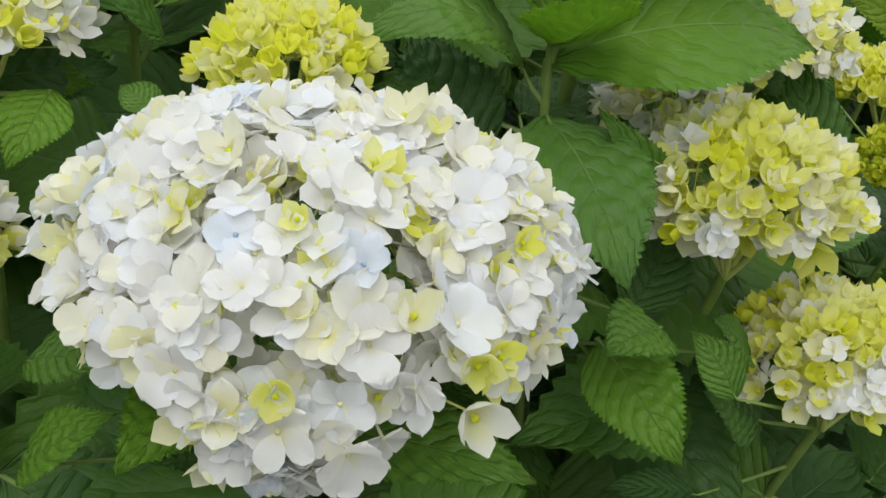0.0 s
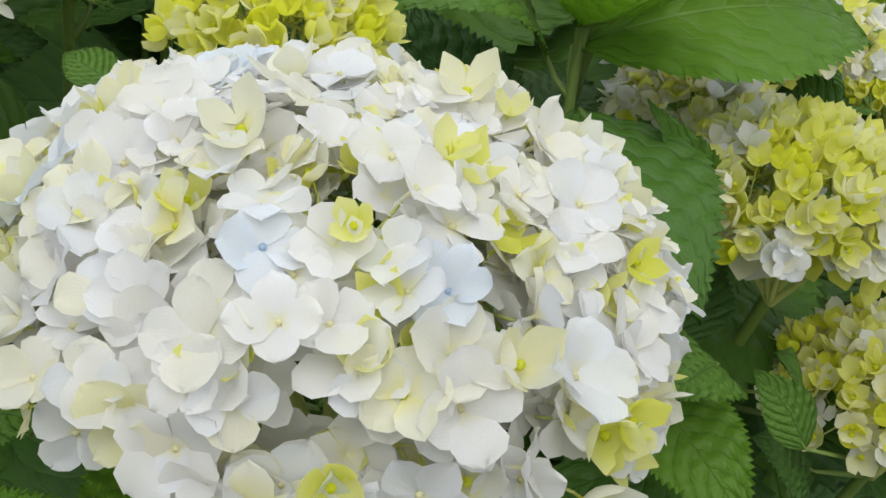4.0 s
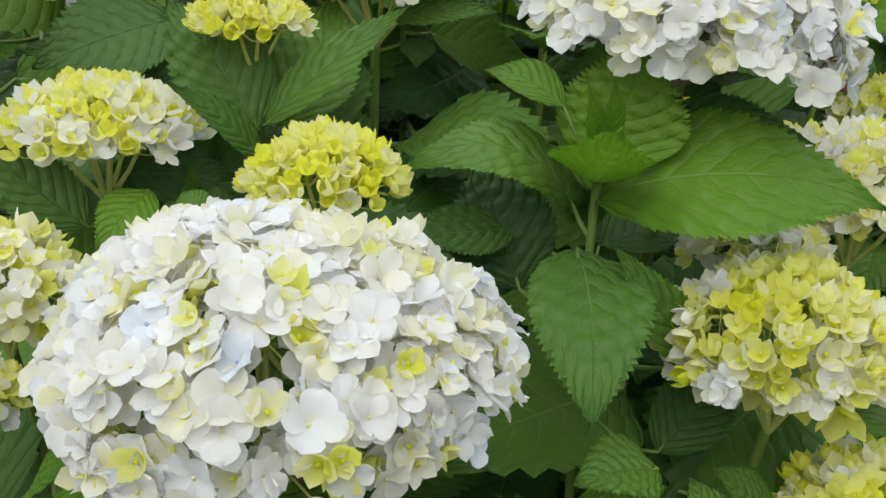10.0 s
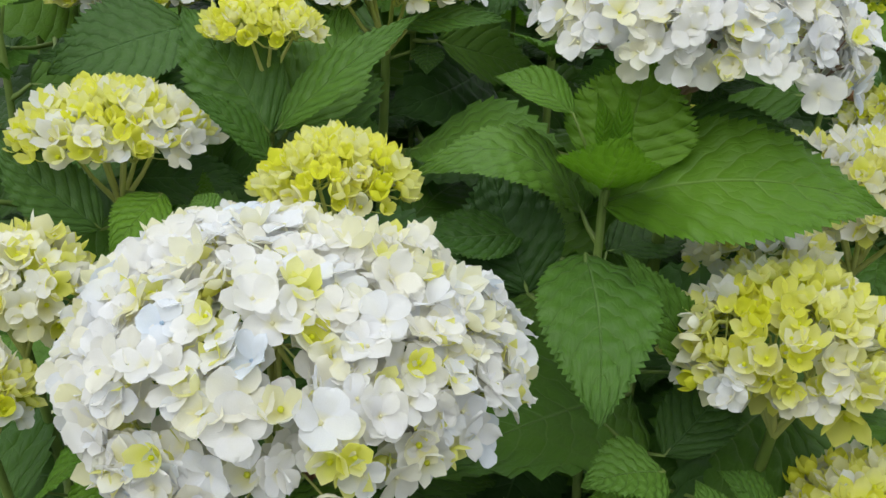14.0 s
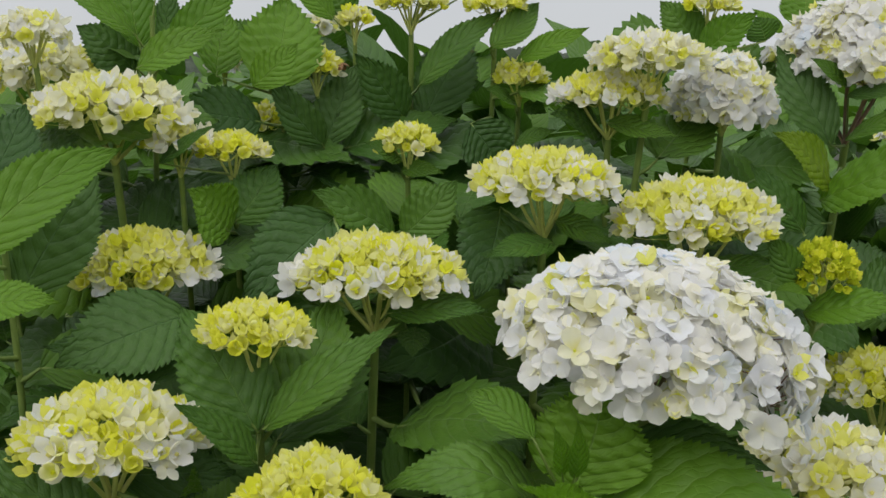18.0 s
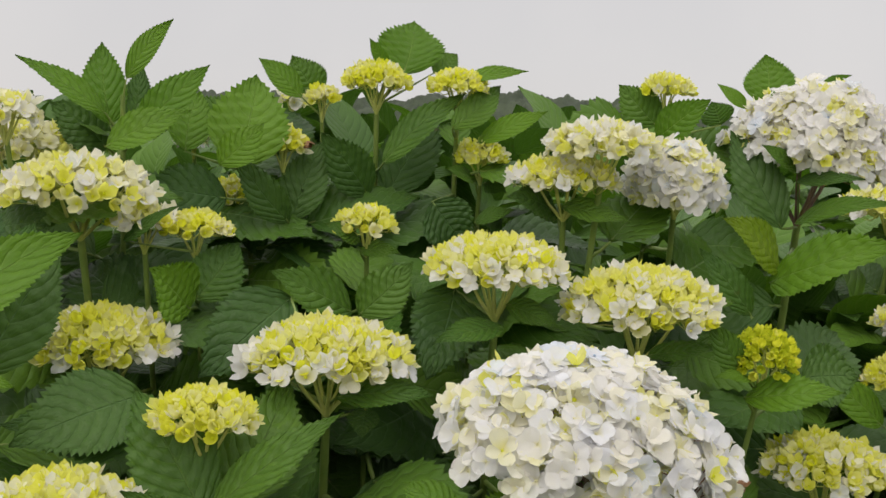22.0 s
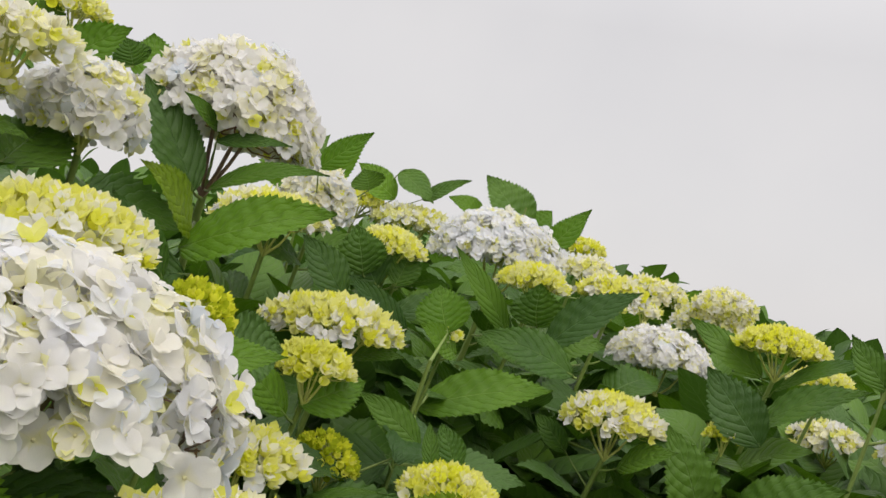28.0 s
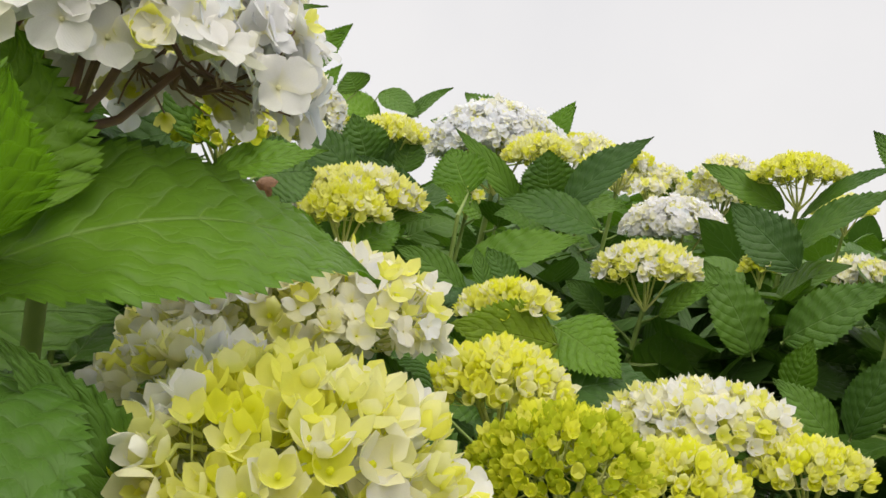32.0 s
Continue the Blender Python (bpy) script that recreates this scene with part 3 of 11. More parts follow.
def leaf(thing, base, tip, wide, face, arch=0.10, fold=0.22, rows=30, mat=None, curl=0.0):
    """One leaf of a shoot: from base to tip, the upper side towards 'face'; arch lifts its middle, fold raises its edges, curl bends the tip down."""
    base, tip, face = Vector(base), Vector(tip), Vector(face)
    origin = Vector(thing.location)
    rng = random.Random(int(abs(base.x * 7919 + tip.z * 104729 + tip.y * 1299709) * 1000) % 99991)
    e = tip - base
    length = e.length
    e.normalize()
    up = (face - e * face.dot(e)).normalized()
    side = e.cross(up)
    c = Cloth()
    ph, sway = rng.uniform(0, 6.28), rng.uniform(-0.05, 0.05)
    grid, uvs = [], []
    for i in range(rows + 1):
        s = i / rows
        prof = math.sin(math.pi * s ** 0.80) ** 0.80 if 0 < s < 1 else 0.0
        prof *= 1 - 0.42 * s ** 3.5
        half = max(wide * 0.5 * prof, 0.0004)
        tooth = 0.024 * wide * (1 if i % 2 else -1) * (30 / max(30, rows)) ** 0.5 * min(1, prof * 2) if 0.08 < s < 0.97 else 0
        spine = base + e * (length * s) + up * (length * (arch * 4 * s * (1 - s) - curl * s ** 3)) + side * (sway * length * math.sin(math.pi * s))
        row, uvr = [], []
        for j in range(-4, 5):
            u = j / 4
            reach = u * half + (tooth * (1 if u > 0 else -1) if abs(j) == 4 else 0)
            q = 8 * s - 2.6 * abs(u) ** 1.3
            quilt = (abs(math.sin(math.pi * q)) - 0.6) * 0.075 * wide * min(1, length / (1.2 * wide)) * min(1, abs(u) * 3) * (1 - 0.6 * abs(u))
            wave = 0.035 * wide * math.sin(7 * s + ph + (1.5 if u > 0 else 0)) * u * u
            row.append(spine + side * reach + up * (fold * abs(reach) ** 1.15 * (abs(half) + 1e-6) ** -0.15 + quilt + wave) + e * (abs(u) * tooth * 0.9 if abs(j) == 4 else 0) - origin)
            uvr.append((0.5 + 0.5 * u, s))
        grid.append(row)
        uvs.append(uvr)
    c.grid(grid, uvs)
    # the stalk runs from the stem into the midrib
    want = base - origin - Vector((0, 0, 0.015)) - e * 0.01
    root, gap = None, 0.15
    path = STEMS[thing.name]
    for p, q in zip(path, path[1:]):
        d = q - p
        near = p + d * max(0.0, min(1.0, (want - p).dot(d) / d.length_squared))
        if (near - want).length < gap:
            root, gap = near, (near - want).length
    if root is None or gap < 0.004:
        root = base - e * (0.05 * length) - up * (0.02 * length) - origin
    knee = root.lerp(base - origin, 0.55) - up * (0.02 * length)
    c.tube([root, knee, base - origin, base + e * (length * 0.25) + up * (length * (arch * 0.75 - 0.014)) - origin, base + e * (length * 0.6) + up * (length * (arch * 0.96 - curl * 0.2 - 0.006)) - origin],
           [0.020 * wide + 0.0009, 0.018 * wide + 0.0006, 0.014 * wide + 0.0003, 0.007 * wide, 0.002 * wide], 5, 1)
    return part("leaf", c.mesh("leaf", mat or LEAF, STEM), thing)


def side(thing, bx, by, bz, tx, ty, tz, wide, dark=0, rows=24):
    """A plain side leaf within the bush, turned somewhat outwards, each a little different."""
    rng = random.Random(int(abs(bx * 7919 + ty * 104729 + tz * 1299709) * 1000) % 99991)
    face = (rng.uniform(-0.4, 0.4), rng.uniform(-0.9, -0.2), rng.uniform(0.4, 1.0))
    return leaf(thing, (bx, by, bz), (tx, ty, tz), wide, face, rng.uniform(0.02, 0.10), rng.uniform(0.05, 0.25), rows, LEAF_DARK if dark else LEAF, rng.uniform(0, 0.12))


# ---- the setting ----
soil = Cloth()
ring_r = [0, 3, 8, 20, 60, 200, 900, 4000]
soil.grid([[(r * math.cos(t), r * math.sin(t), 0.03 * math.sin(r * 3 + 5 * t) if 0 < r < 30 else 0.0) for t in [2 * math.pi * k / 48 for k in range(49)]] for r in ring_r],
          [[(k / 48, r) for k in range(49)] for r in ring_r])
tagged(new("ground", soil.mesh("ground", SOIL)), "dark bare soil under the bush", "ground", kind="structure")


def wooded_ridge(name, far, start, end, heights, seed):
    """A far wooded ridge: a lumpy canopy of crowns from one bearing to another (degrees clockwise from y)."""
    c = Cloth()
    rng = random.Random(seed)
    rows, uvs = [], []
    n, deep = 460, 16
    for i in range(deep + 1):
        s = i / deep
        row, uvr = [], []
        for k in range(n + 1):
            f = k / n
            t = radians(start + (end - start) * f)
            x = f * (len(heights) - 1)
            j = int(min(x, len(heights) - 2))
            g = x - j
            h = heights[j] + (heights[j + 1] - heights[j]) * (g * g * (3 - 2 * g))
            h *= 1 - (1 - s) ** 1.6
            r = far + 24 * s
            x, y = r * math.sin(t), r * math.cos(t)
            crown = 1.0 - 1.5 * noise.voronoi(Vector((x * 0.42, y * 0.42, seed)))[0][0]
            leafy = noise.noise(Vector((x * 2.2, y * 2.2, h))) * 0.45
            row.append((x, y, max(0, h + (crown * 1.1 + leafy) * min(1, h / 3))))
            uvr.append((f, s))
        rows.append(row)
        uvs.append(uvr)
    c.grid(rows, uvs)
    return tagged(new(name, c.mesh(name, HILL)), "dark wooded hill beyond the bush", "hill", kind="structure")


wooded_ridge("backdrop", 110, -24, 24.5, (1.0, 1.8, 2.6, 3.8, 5.0, 5.2, 4.4, 4.8, 5.9, 6.3, 6.0, 5.7, 4.8, 4.0, 2.4, 0.4), 3)


def leaf_mass():
    """The crowded leaves deep inside and behind the bush, past counting."""
    rng = random.Random(77)
    kinds = []
    for k in range(8):
        c = Cloth()
        grid, uvs = [], []
        arch, fold, ph = rng.uniform(0.02, 0.12), rng.uniform(0.05, 0.3), rng.uniform(0, 6)
        for i in range(8):
            s = i / 7
            half = max(0.002, 0.33 * (math.sin(math.pi * s ** 0.8) ** 0.8 if 0 < s < 1 else 0) * (1 - 0.3 * s ** 4))
            grid.append([(u * half, s, arch * 4 * s * (1 - s) + fold * abs(u) * half + 0.02 * math.sin(8 * s + ph) * u * u) for u in (-1, -0.5, 0, 0.5, 1)])
            uvs.append([(0.5 + 0.5 * u, s) for u in (-1, -0.5, 0, 0.5, 1)])
        c.grid(grid, uvs)
        kinds.append(c.mesh("mass_leaf", LEAF if k % 2 else LEAF_DARK))
    pieces = []
    for i in range(9000):
        beyond = i >= 6400
        t, r = radians(rng.uniform(-46, 78)), (rng.uniform(3.5, 7.5) if beyond else 1.5 + 4.5 * rng.random() ** 1.4)
        x, y = r * math.sin(t), r * math.cos(t) + 0.1
        if y < 0.75:
            continue
        cap = 1.31 if -0.2 < x < 0.35 and r < 2.6 else 1.20 if x < 0.4 else max(1.03, 1.20 - (x - 0.4) * 0.27)
        if r > 2.6:
            cap = max(cap, 1.02 + (0.052 - 0.034 * max(0.0, min(1.0, (math.degrees(t) - 51) / 9))) * r)
        z = rng.uniform(0.35, cap) if rng.random() < 0.5 and not beyond else rng.uniform(cap - 0.25, cap)
        m = Matrix.Translation((x, y, z - 0.06)) @ Euler((rng.uniform(-0.2, 1.1), rng.uniform(-0.5, 0.5), rng.uniform(0, 6.28))).to_matrix().to_4x4() @ Matrix.Scale(rng.uniform(0.16, 0.23) if beyond else rng.uniform(0.10, 0.17), 4)
        pieces.append((rng.choice(kinds), m))
    return tagged(new("bush_foliage", joined_mesh("bush_foliage", pieces)), "dense dark green leaves inside the hydrangea bush", "foliage", kind="stuff")


leaf_mass()

# ---- the bush ----
LEAFY = "leafy green hydrangea shoot inside the bush"
s_h1 = shoot("W", (-0.085, 0.417, 0.987), 0.205, 0.066, lean=(0.09, -0.05), reach=1.52, droop=(-2.0, 0.24, 0.21), seed=1, coarse=1.00, single=300)
s_h50 = shoot("G", (0.356, 0.559, 0.913), 0.094, 0.040, seed=2, coarse=1.00, single=300)
s_h4 = shoot("M", (0.201, 0.455, 0.860), 0.120, 0.053, seed=3, coarse=1.00, single=300)
s_h3 = shoot("M", (0.154, 0.494, 0.946), 0.123, 0.061, seed=4, coarse=1.00, single=300)
s_h10 = shoot("M", (-0.229, 0.455, 0.932), 0.053, 0.029, seed=6, coarse=1.00, single=300)
s_h56 = shoot("Y", (0.396, 0.645, 0.941), 0.087, 0.030, seed=7, coarse=1.00, single=300)
s_h60 = shoot("Y", (0.475, 0.577, 0.884), 0.083, 0.028, seed=8, coarse=1.00, single=300)
s_h2 = shoot("Y", (-0.072, 0.522, 1.020), 0.081, 0.028, seed=9, coarse=1.00, single=300)
s_h6 = shoot("W", (0.125, 0.582, 1.103), 0.190, 0.066, lean=(0.14, -0.07), purple=True, reach=1.55, hub_drop=0.05, seed=10, coarse=1.00, single=300)
s_h9 = shoot("C", (-0.227, 0.507, 0.968), 0.083, 0.048, seed=11, coarse=1.00, single=300)
s_h5c = shoot("C", (0.176, 0.590, 0.958), 0.096, 0.034, seed=12, coarse=1.00, single=300)
s_h61 = shoot("Y", (0.219, 0.854, 0.990), 0.041, 0.014, seed=13, coarse=1.00, single=300)
s_n1 = leafy_shoot((0.067, 0.543, 1.005), 14, back=0.03)
s_h7 = shoot("M", (-0.198, 0.599, 1.029), 0.116, 0.040, seed=15, coarse=1.00, single=300)
s_h8 = shoot("Y", (-0.119, 0.649, 1.080), 0.075, 0.021, seed=16, coarse=1.00, single=300)
s_h5a = shoot("C", (0.257, 0.651, 0.981), 0.162, 0.060, lean=(0.02, 0.12), seed=17, coarse=1.00, single=300)
s_h54 = shoot("Y", (0.665, 0.604, 0.863), 0.093, 0.025, seed=18, coarse=1.00, single=300)
s_h53 = shoot("C", (0.657, 0.693, 0.888), 0.157, 0.045, seed=19, coarse=1.00, single=78)
s_h15 = shoot("G", (0.311, 0.818, 1.097), 0.058, 0.034, seed=20, coarse=1.00, single=78)
s_h12 = shoot("M", (-0.047, 0.756, 1.101), 0.135, 0.040, seed=21, coarse=1.00, single=300)
s_h14 = shoot("M", (0.209, 0.836, 1.136), 0.137, 0.051, seed=22, coarse=1.00, single=300)
s_nl = leafy_shoot((-0.299, 0.703, 1.154), 23)
s_h44 = shoot("Y", (0.578, 0.823, 0.974), 0.086, 0.024, seed=24, coarse=1.00, single=78)
s_h13 = shoot("M", (0.087, 0.838, 1.162), 0.127, 0.040, seed=25, coarse=1.00, single=300)
s_h26 = shoot("C", (0.191, 0.944, 1.265), 0.112, 0.032, seed=26, coarse=1.00, single=78)
s_h11 = shoot("M", (-0.235, 0.823, 1.092), 0.122, 0.043, seed=27, coarse=1.00, single=300)
s_h32 = shoot("M", (0.398, 0.882, 0.984), 0.122, 0.042, seed=28, coarse=1.00, single=78)
s_h16 = shoot("Y", (-0.025, 0.906, 1.187), 0.056, 0.019, seed=29, coarse=1.00, single=300)
s_h25 = shoot("M", (0.161, 0.970, 1.231), 0.115, 0.029, seed=30, coarse=1.00, single=78)
s_h27 = shoot("W", (0.276, 0.999, 1.237), 0.107, 0.064, seed=31, coarse=1.00, single=78)
s_h19 = shoot("Y", (-0.173, 0.889, 1.179), 0.061, 0.016, seed=32, coarse=1.00, single=300)
s_h19b = shoot("M", (-0.215, 0.876, 1.184), 0.063, 0.019, seed=33, coarse=1.00, single=300)
s_h31 = shoot("Y", (0.498, 0.945, 1.053), 0.081, 0.028, seed=34, coarse=1.00, single=22)
s_h17 = shoot("C", (-0.271, 0.880, 1.212), 0.139, 0.042, seed=35, coarse=1.20, single=300)
s_h18b = shoot("C", (-0.341, 0.901, 1.273), 0.069, 0.024, seed=36, coarse=1.15, single=300)
s_h21 = shoot("Y", (0.059, 1.048, 1.319), 0.063, 0.019, seed=37, coarse=1.00, single=78)
s_h24 = shoot("Y", (0.086, 1.055, 1.249), 0.055, 0.021, seed=38, coarse=1.00, single=78)
s_h33 = shoot("G", (0.565, 0.993, 0.956), 0.072, 0.038, seed=39, coarse=1.12, single=22)
s_h46 = shoot("Y", (0.288, 1.108, 1.327), 0.057, 0.019, seed=40, coarse=1.00, single=22)
s_ns1 = leafy_shoot((-0.255, 0.955, 1.291), 41)
s_h20 = shoot("Y", (-0.024, 1.057, 1.322), 0.072, 0.022, seed=42, coarse=1.00, single=78)
s_h22 = shoot("Y", (-0.115, 1.029, 1.255), 0.048, 0.021, seed=43, coarse=1.00, single=300)
s_h28 = shoot("W", (0.460, 1.097, 1.290), 0.205, 0.092, lean=(0.18, -0.05), purple=True, reach=1.4, hub_drop=0.18, seed=44, coarse=1.00, single=22)
s_ns2 = leafy_shoot((-0.148, 1.025, 1.278), 45)
s_nm = leafy_shoot((0.710, 1.033, 1.054), 46)
s_h18 = shoot("C", (-0.370, 0.995, 1.244), 0.134, 0.044, seed=47, coarse=1.20, single=300)
s_h47 = shoot("Y", (-0.081, 1.076, 1.301), 0.038, 0.015, seed=48, coarse=1.00, single=78)
s_h23 = shoot("Y", (-0.170, 1.056, 1.199), 0.045, 0.025, seed=49, coarse=1.00, single=300)
s_h49 = shoot("C", (-0.207, 1.043, 1.254), 0.036, 0.016, seed=50, coarse=1.00, single=300)
s_h30 = shoot("M", (0.635, 1.119, 1.078), 0.170, 0.052, seed=51, coarse=1.12)
s_h58 = shoot("Y", (0.784, 1.102, 1.081), 0.044, 0.015, seed=52, coarse=1.12)
s_h48 = shoot("C", (-0.121, 1.155, 1.299), 0.037, 0.015, seed=53, coarse=1.00, single=78)
s_nk = leafy_shoot((1.231, 0.773, 1.175), 54)
s_h34 = shoot("M", (1.078, 1.075, 1.003), 0.148, 0.056, seed=55, coarse=1.12)
s_h57 = shoot("C", (1.305, 0.779, 1.031), 0.082, 0.028, seed=56, coarse=1.00, single=78)
s_h35 = shoot("Y", (0.834, 1.310, 1.177), 0.104, 0.034, seed=57, coarse=1.12)
s_h55 = shoot("Y", (1.235, 1.002, 1.005), 0.050, 0.024, seed=58, coarse=1.12, single=22)
s_h39 = shoot("Y", (1.077, 1.266, 1.168), 0.112, 0.036, seed=59, coarse=1.12)
s_h29b = shoot("M", (0.715, 1.440, 1.191), 0.173, 0.052, seed=60, coarse=1.30)
s_h41 = shoot("Y", (1.353, 1.014, 1.142), 0.143, 0.035, reach=1.35, seed=61, coarse=1.12, single=22)
s_nv = leafy_shoot((1.158, 2.079, 1.345), 62)
s_h29a = shoot("W", (0.826, 1.501, 1.235), 0.129, 0.081, seed=63, coarse=1.00)
s_h42 = shoot("M", (1.323, 1.325, 1.172), 0.132, 0.045, seed=64, coarse=1.12)
s_h52 = shoot("Y", (1.504, 1.023, 1.094), 0.101, 0.028, seed=65, coarse=1.12, single=22)
s_nw = leafy_shoot((1.599, 1.857, 1.327), 66)
s_h37 = shoot("W", (1.176, 1.469, 1.225), 0.247, 0.087, reach=1.4, seed=67, coarse=1.00)
s_h43 = shoot("C", (1.361, 1.421, 1.202), 0.111, 0.038, seed=68, coarse=1.30)
s_h36 = shoot("Y", (1.164, 1.890, 1.267), 0.116, 0.035, seed=69, coarse=1.30)
s_h40 = shoot("W", (1.534, 1.365, 1.089), 0.215, 0.067, reach=1.35, seed=70, coarse=1.00)
s_h51 = shoot("C", (1.682, 1.092, 0.989), 0.146, 0.049, seed=71, coarse=1.12)
s_h42b = shoot("C", (1.585, 1.464, 1.148), 0.079, 0.027, seed=72, coarse=1.30)
s_h38 = shoot("M", (1.251, 1.811, 1.241), 0.183, 0.050, seed=73, coarse=1.30)
s_h62 = shoot("C", (1.792, 1.430, 1.191), 0.139, 0.056, seed=74, coarse=1.30)
s_nx = leafy_shoot((1.503, 1.678, 1.247), 75)
s_h43c = shoot("Y", (1.639, 1.701, 1.258), 0.106, 0.029, seed=76, coarse=1.30)
s_h42c = shoot("C", (1.817, 1.462, 1.152), 0.181, 0.056, seed=77, coarse=1.30)
s_h43b = shoot("C", (1.837, 1.660, 1.189), 0.185, 0.063, seed=78, coarse=1.30)
s_nr = leafy_shoot((1.914, 1.651, 1.172), 79)
f_0 = leafy_shoot((-0.382, 2.589, 1.042), 500, label=LEAFY)
f_1 = leafy_shoot((1.841, 0.984, 0.827), 501, label=LEAFY)
f_2 = leafy_shoot((0.352, 2.110, 0.987), 502, label=LEAFY)
f_3 = leafy_shoot((0.478, 3.081, 1.019), 503, label=LEAFY)
f_4 = leafy_shoot((0.006, 1.665, 0.986), 504, label=LEAFY)
f_5 = leafy_shoot((-1.088, 1.764, 0.982), 505, label=LEAFY)
f_6 = leafy_shoot((-0.381, 1.773, 1.046), 506, label=LEAFY)
f_7 = leafy_shoot((1.756, 1.878, 0.775), 507, label=LEAFY)
f_8 = leafy_shoot((-0.588, 1.443, 1.032), 508, label=LEAFY)
f_9 = leafy_shoot((0.559, 2.319, 1.082), 509, label=LEAFY)
f_10 = leafy_shoot((0.311, 4.011, 1.081), 510, label=LEAFY)
f_11 = leafy_shoot((1.354, 0.850, 0.929), 511, label=LEAFY)
f_12 = leafy_shoot((3.173, 2.181, 0.848), 512, label=LEAFY)
f_13 = leafy_shoot((2.937, 4.164, 0.848), 513, label=LEAFY)
f_14 = leafy_shoot((-0.212, 3.996, 1.027), 514, label=LEAFY)
f_15 = leafy_shoot((0.990, 1.963, 0.965), 515, label=LEAFY)
f_16 = leafy_shoot((-0.423, 3.600, 1.022), 516, label=LEAFY)
f_17 = leafy_shoot((3.108, 2.419, 0.774), 517, label=LEAFY)
f_18 = leafy_shoot((-0.914, 2.975, 1.064), 518, label=LEAFY)
f_19 = leafy_shoot((0.293, 2.295, 1.100), 519, label=LEAFY)
f_20 = leafy_shoot((2.160, 2.004, 0.832), 520, label=LEAFY)
f_21 = leafy_shoot((0.287, 2.211, 0.997), 521, label=LEAFY)
f_22 = leafy_shoot((2.691, 4.021, 0.867), 522, label=LEAFY)
f_23 = leafy_shoot((-0.036, 1.202, 1.006), 523, label=LEAFY)
f_24 = leafy_shoot((-0.710, 2.014, 1.066), 524, label=LEAFY)
f_25 = leafy_shoot((1.097, 3.596, 0.882), 525, label=LEAFY)
f_26 = leafy_shoot((0.829, 1.538, 1.012), 526, label=LEAFY)
f_27 = leafy_shoot((2.060, 2.589, 0.849), 527, label=LEAFY)
f_28 = leafy_shoot((-0.819, 4.017, 1.059), 528, label=LEAFY)
f_29 = leafy_shoot((0.986, 2.432, 1.018), 529, label=LEAFY)
f_30 = leafy_shoot((2.908, 1.993, 0.827), 530, label=LEAFY)
f_31 = leafy_shoot((0.329, 1.573, 1.042), 531, label=LEAFY)
f_32 = leafy_shoot((1.135, 3.702, 0.984), 532, label=LEAFY)
f_33 = leafy_shoot((0.025, 2.475, 0.985), 533, label=LEAFY)
f_34 = leafy_shoot((3.169, 2.207, 0.844), 534, label=LEAFY)
f_35 = leafy_shoot((2.631, 3.320, 0.853), 535, label=LEAFY)
f_36 = leafy_shoot((-0.756, 1.844, 1.071), 536, label=LEAFY)
f_37 = leafy_shoot((0.855, 1.671, 1.030), 537, label=LEAFY)
f_38 = leafy_shoot((0.177, 3.800, 1.027), 538, label=LEAFY)
f_39 = leafy_shoot((-0.515, 2.641, 1.096), 539, label=LEAFY)
f_40 = leafy_shoot((0.662, 3.064, 1.048), 540, label=LEAFY)
f_41 = leafy_shoot((2.573, 4.131, 0.871), 541, label=LEAFY)
f_42 = leafy_shoot((0.037, 1.693, 1.071), 542, label=LEAFY)
f_43 = leafy_shoot((0.041, 3.753, 1.084), 543, label=LEAFY)
f_44 = leafy_shoot((2.870, 1.594, 0.808), 544, label=LEAFY)
f_45 = leafy_shoot((-0.236, 2.122, 1.022), 545, label=LEAFY)
f_46 = leafy_shoot((1.992, 1.477, 0.845), 546, label=LEAFY)
f_47 = leafy_shoot((2.741, 2.543, 0.857), 547, label=LEAFY)
f_48 = leafy_shoot((0.404, 2.771, 1.075), 548, label=LEAFY)
f_49 = leafy_shoot((-0.246, 3.356, 1.062), 549, label=LEAFY)
f_50 = leafy_shoot((-0.314, 3.460, 1.092), 550, label=LEAFY)
f_51 = leafy_shoot((1.987, 3.144, 0.820), 551, label=LEAFY)
f_52 = leafy_shoot((0.216, 2.064, 0.999), 552, label=LEAFY)
f_53 = leafy_shoot((2.158, 1.667, 0.842), 553, label=LEAFY)
f_54 = leafy_shoot((1.838, 2.434, 0.805), 554, label=LEAFY)

leaf(s_h1, (-0.096, 0.379, 0.919), (-0.046, 0.324, 0.922), 0.035, (-0.21, -0.49, 1.12), 0.06, 0.15, 60)
leaf(s_h1, (-0.132, 0.411, 0.931), (-0.168, 0.364, 0.928), 0.035, (-0.05, -0.60, 1.08), 0.06, 0.15, 60, mat=LEAF_FRESH)
leaf(s_h1, (-0.150, 0.502, 0.977), (-0.170, 0.469, 0.955), 0.023, (-0.01, -0.81, 0.80), 0.06, 0.15, 52)
leaf(s_h1, (-0.185, 0.648, 0.970), (-0.146, 0.606, 0.986), 0.034, (0.00, -0.74, 0.83), 0.06, 0.15, 40, mat=LEAF_FRESH)
leaf(s_h1, (0.064, 0.469, 0.877), (0.071, 0.404, 0.846), 0.046, (-0.41, -0.54, 1.01), 0.06, 0.10, 56, mat=LEAF_FRESH)
leaf(s_h1, (-0.057, 0.409, 0.909), (-0.041, 0.373, 0.926), 0.019, (-0.23, -0.51, 1.08), 0.06, 0.15, 52)
leaf(s_h1, (-0.190, 0.453, 0.925), (-0.162, 0.428, 0.930), 0.027, (0.02, -0.68, 1.00), 0.06, 0.15, 52)
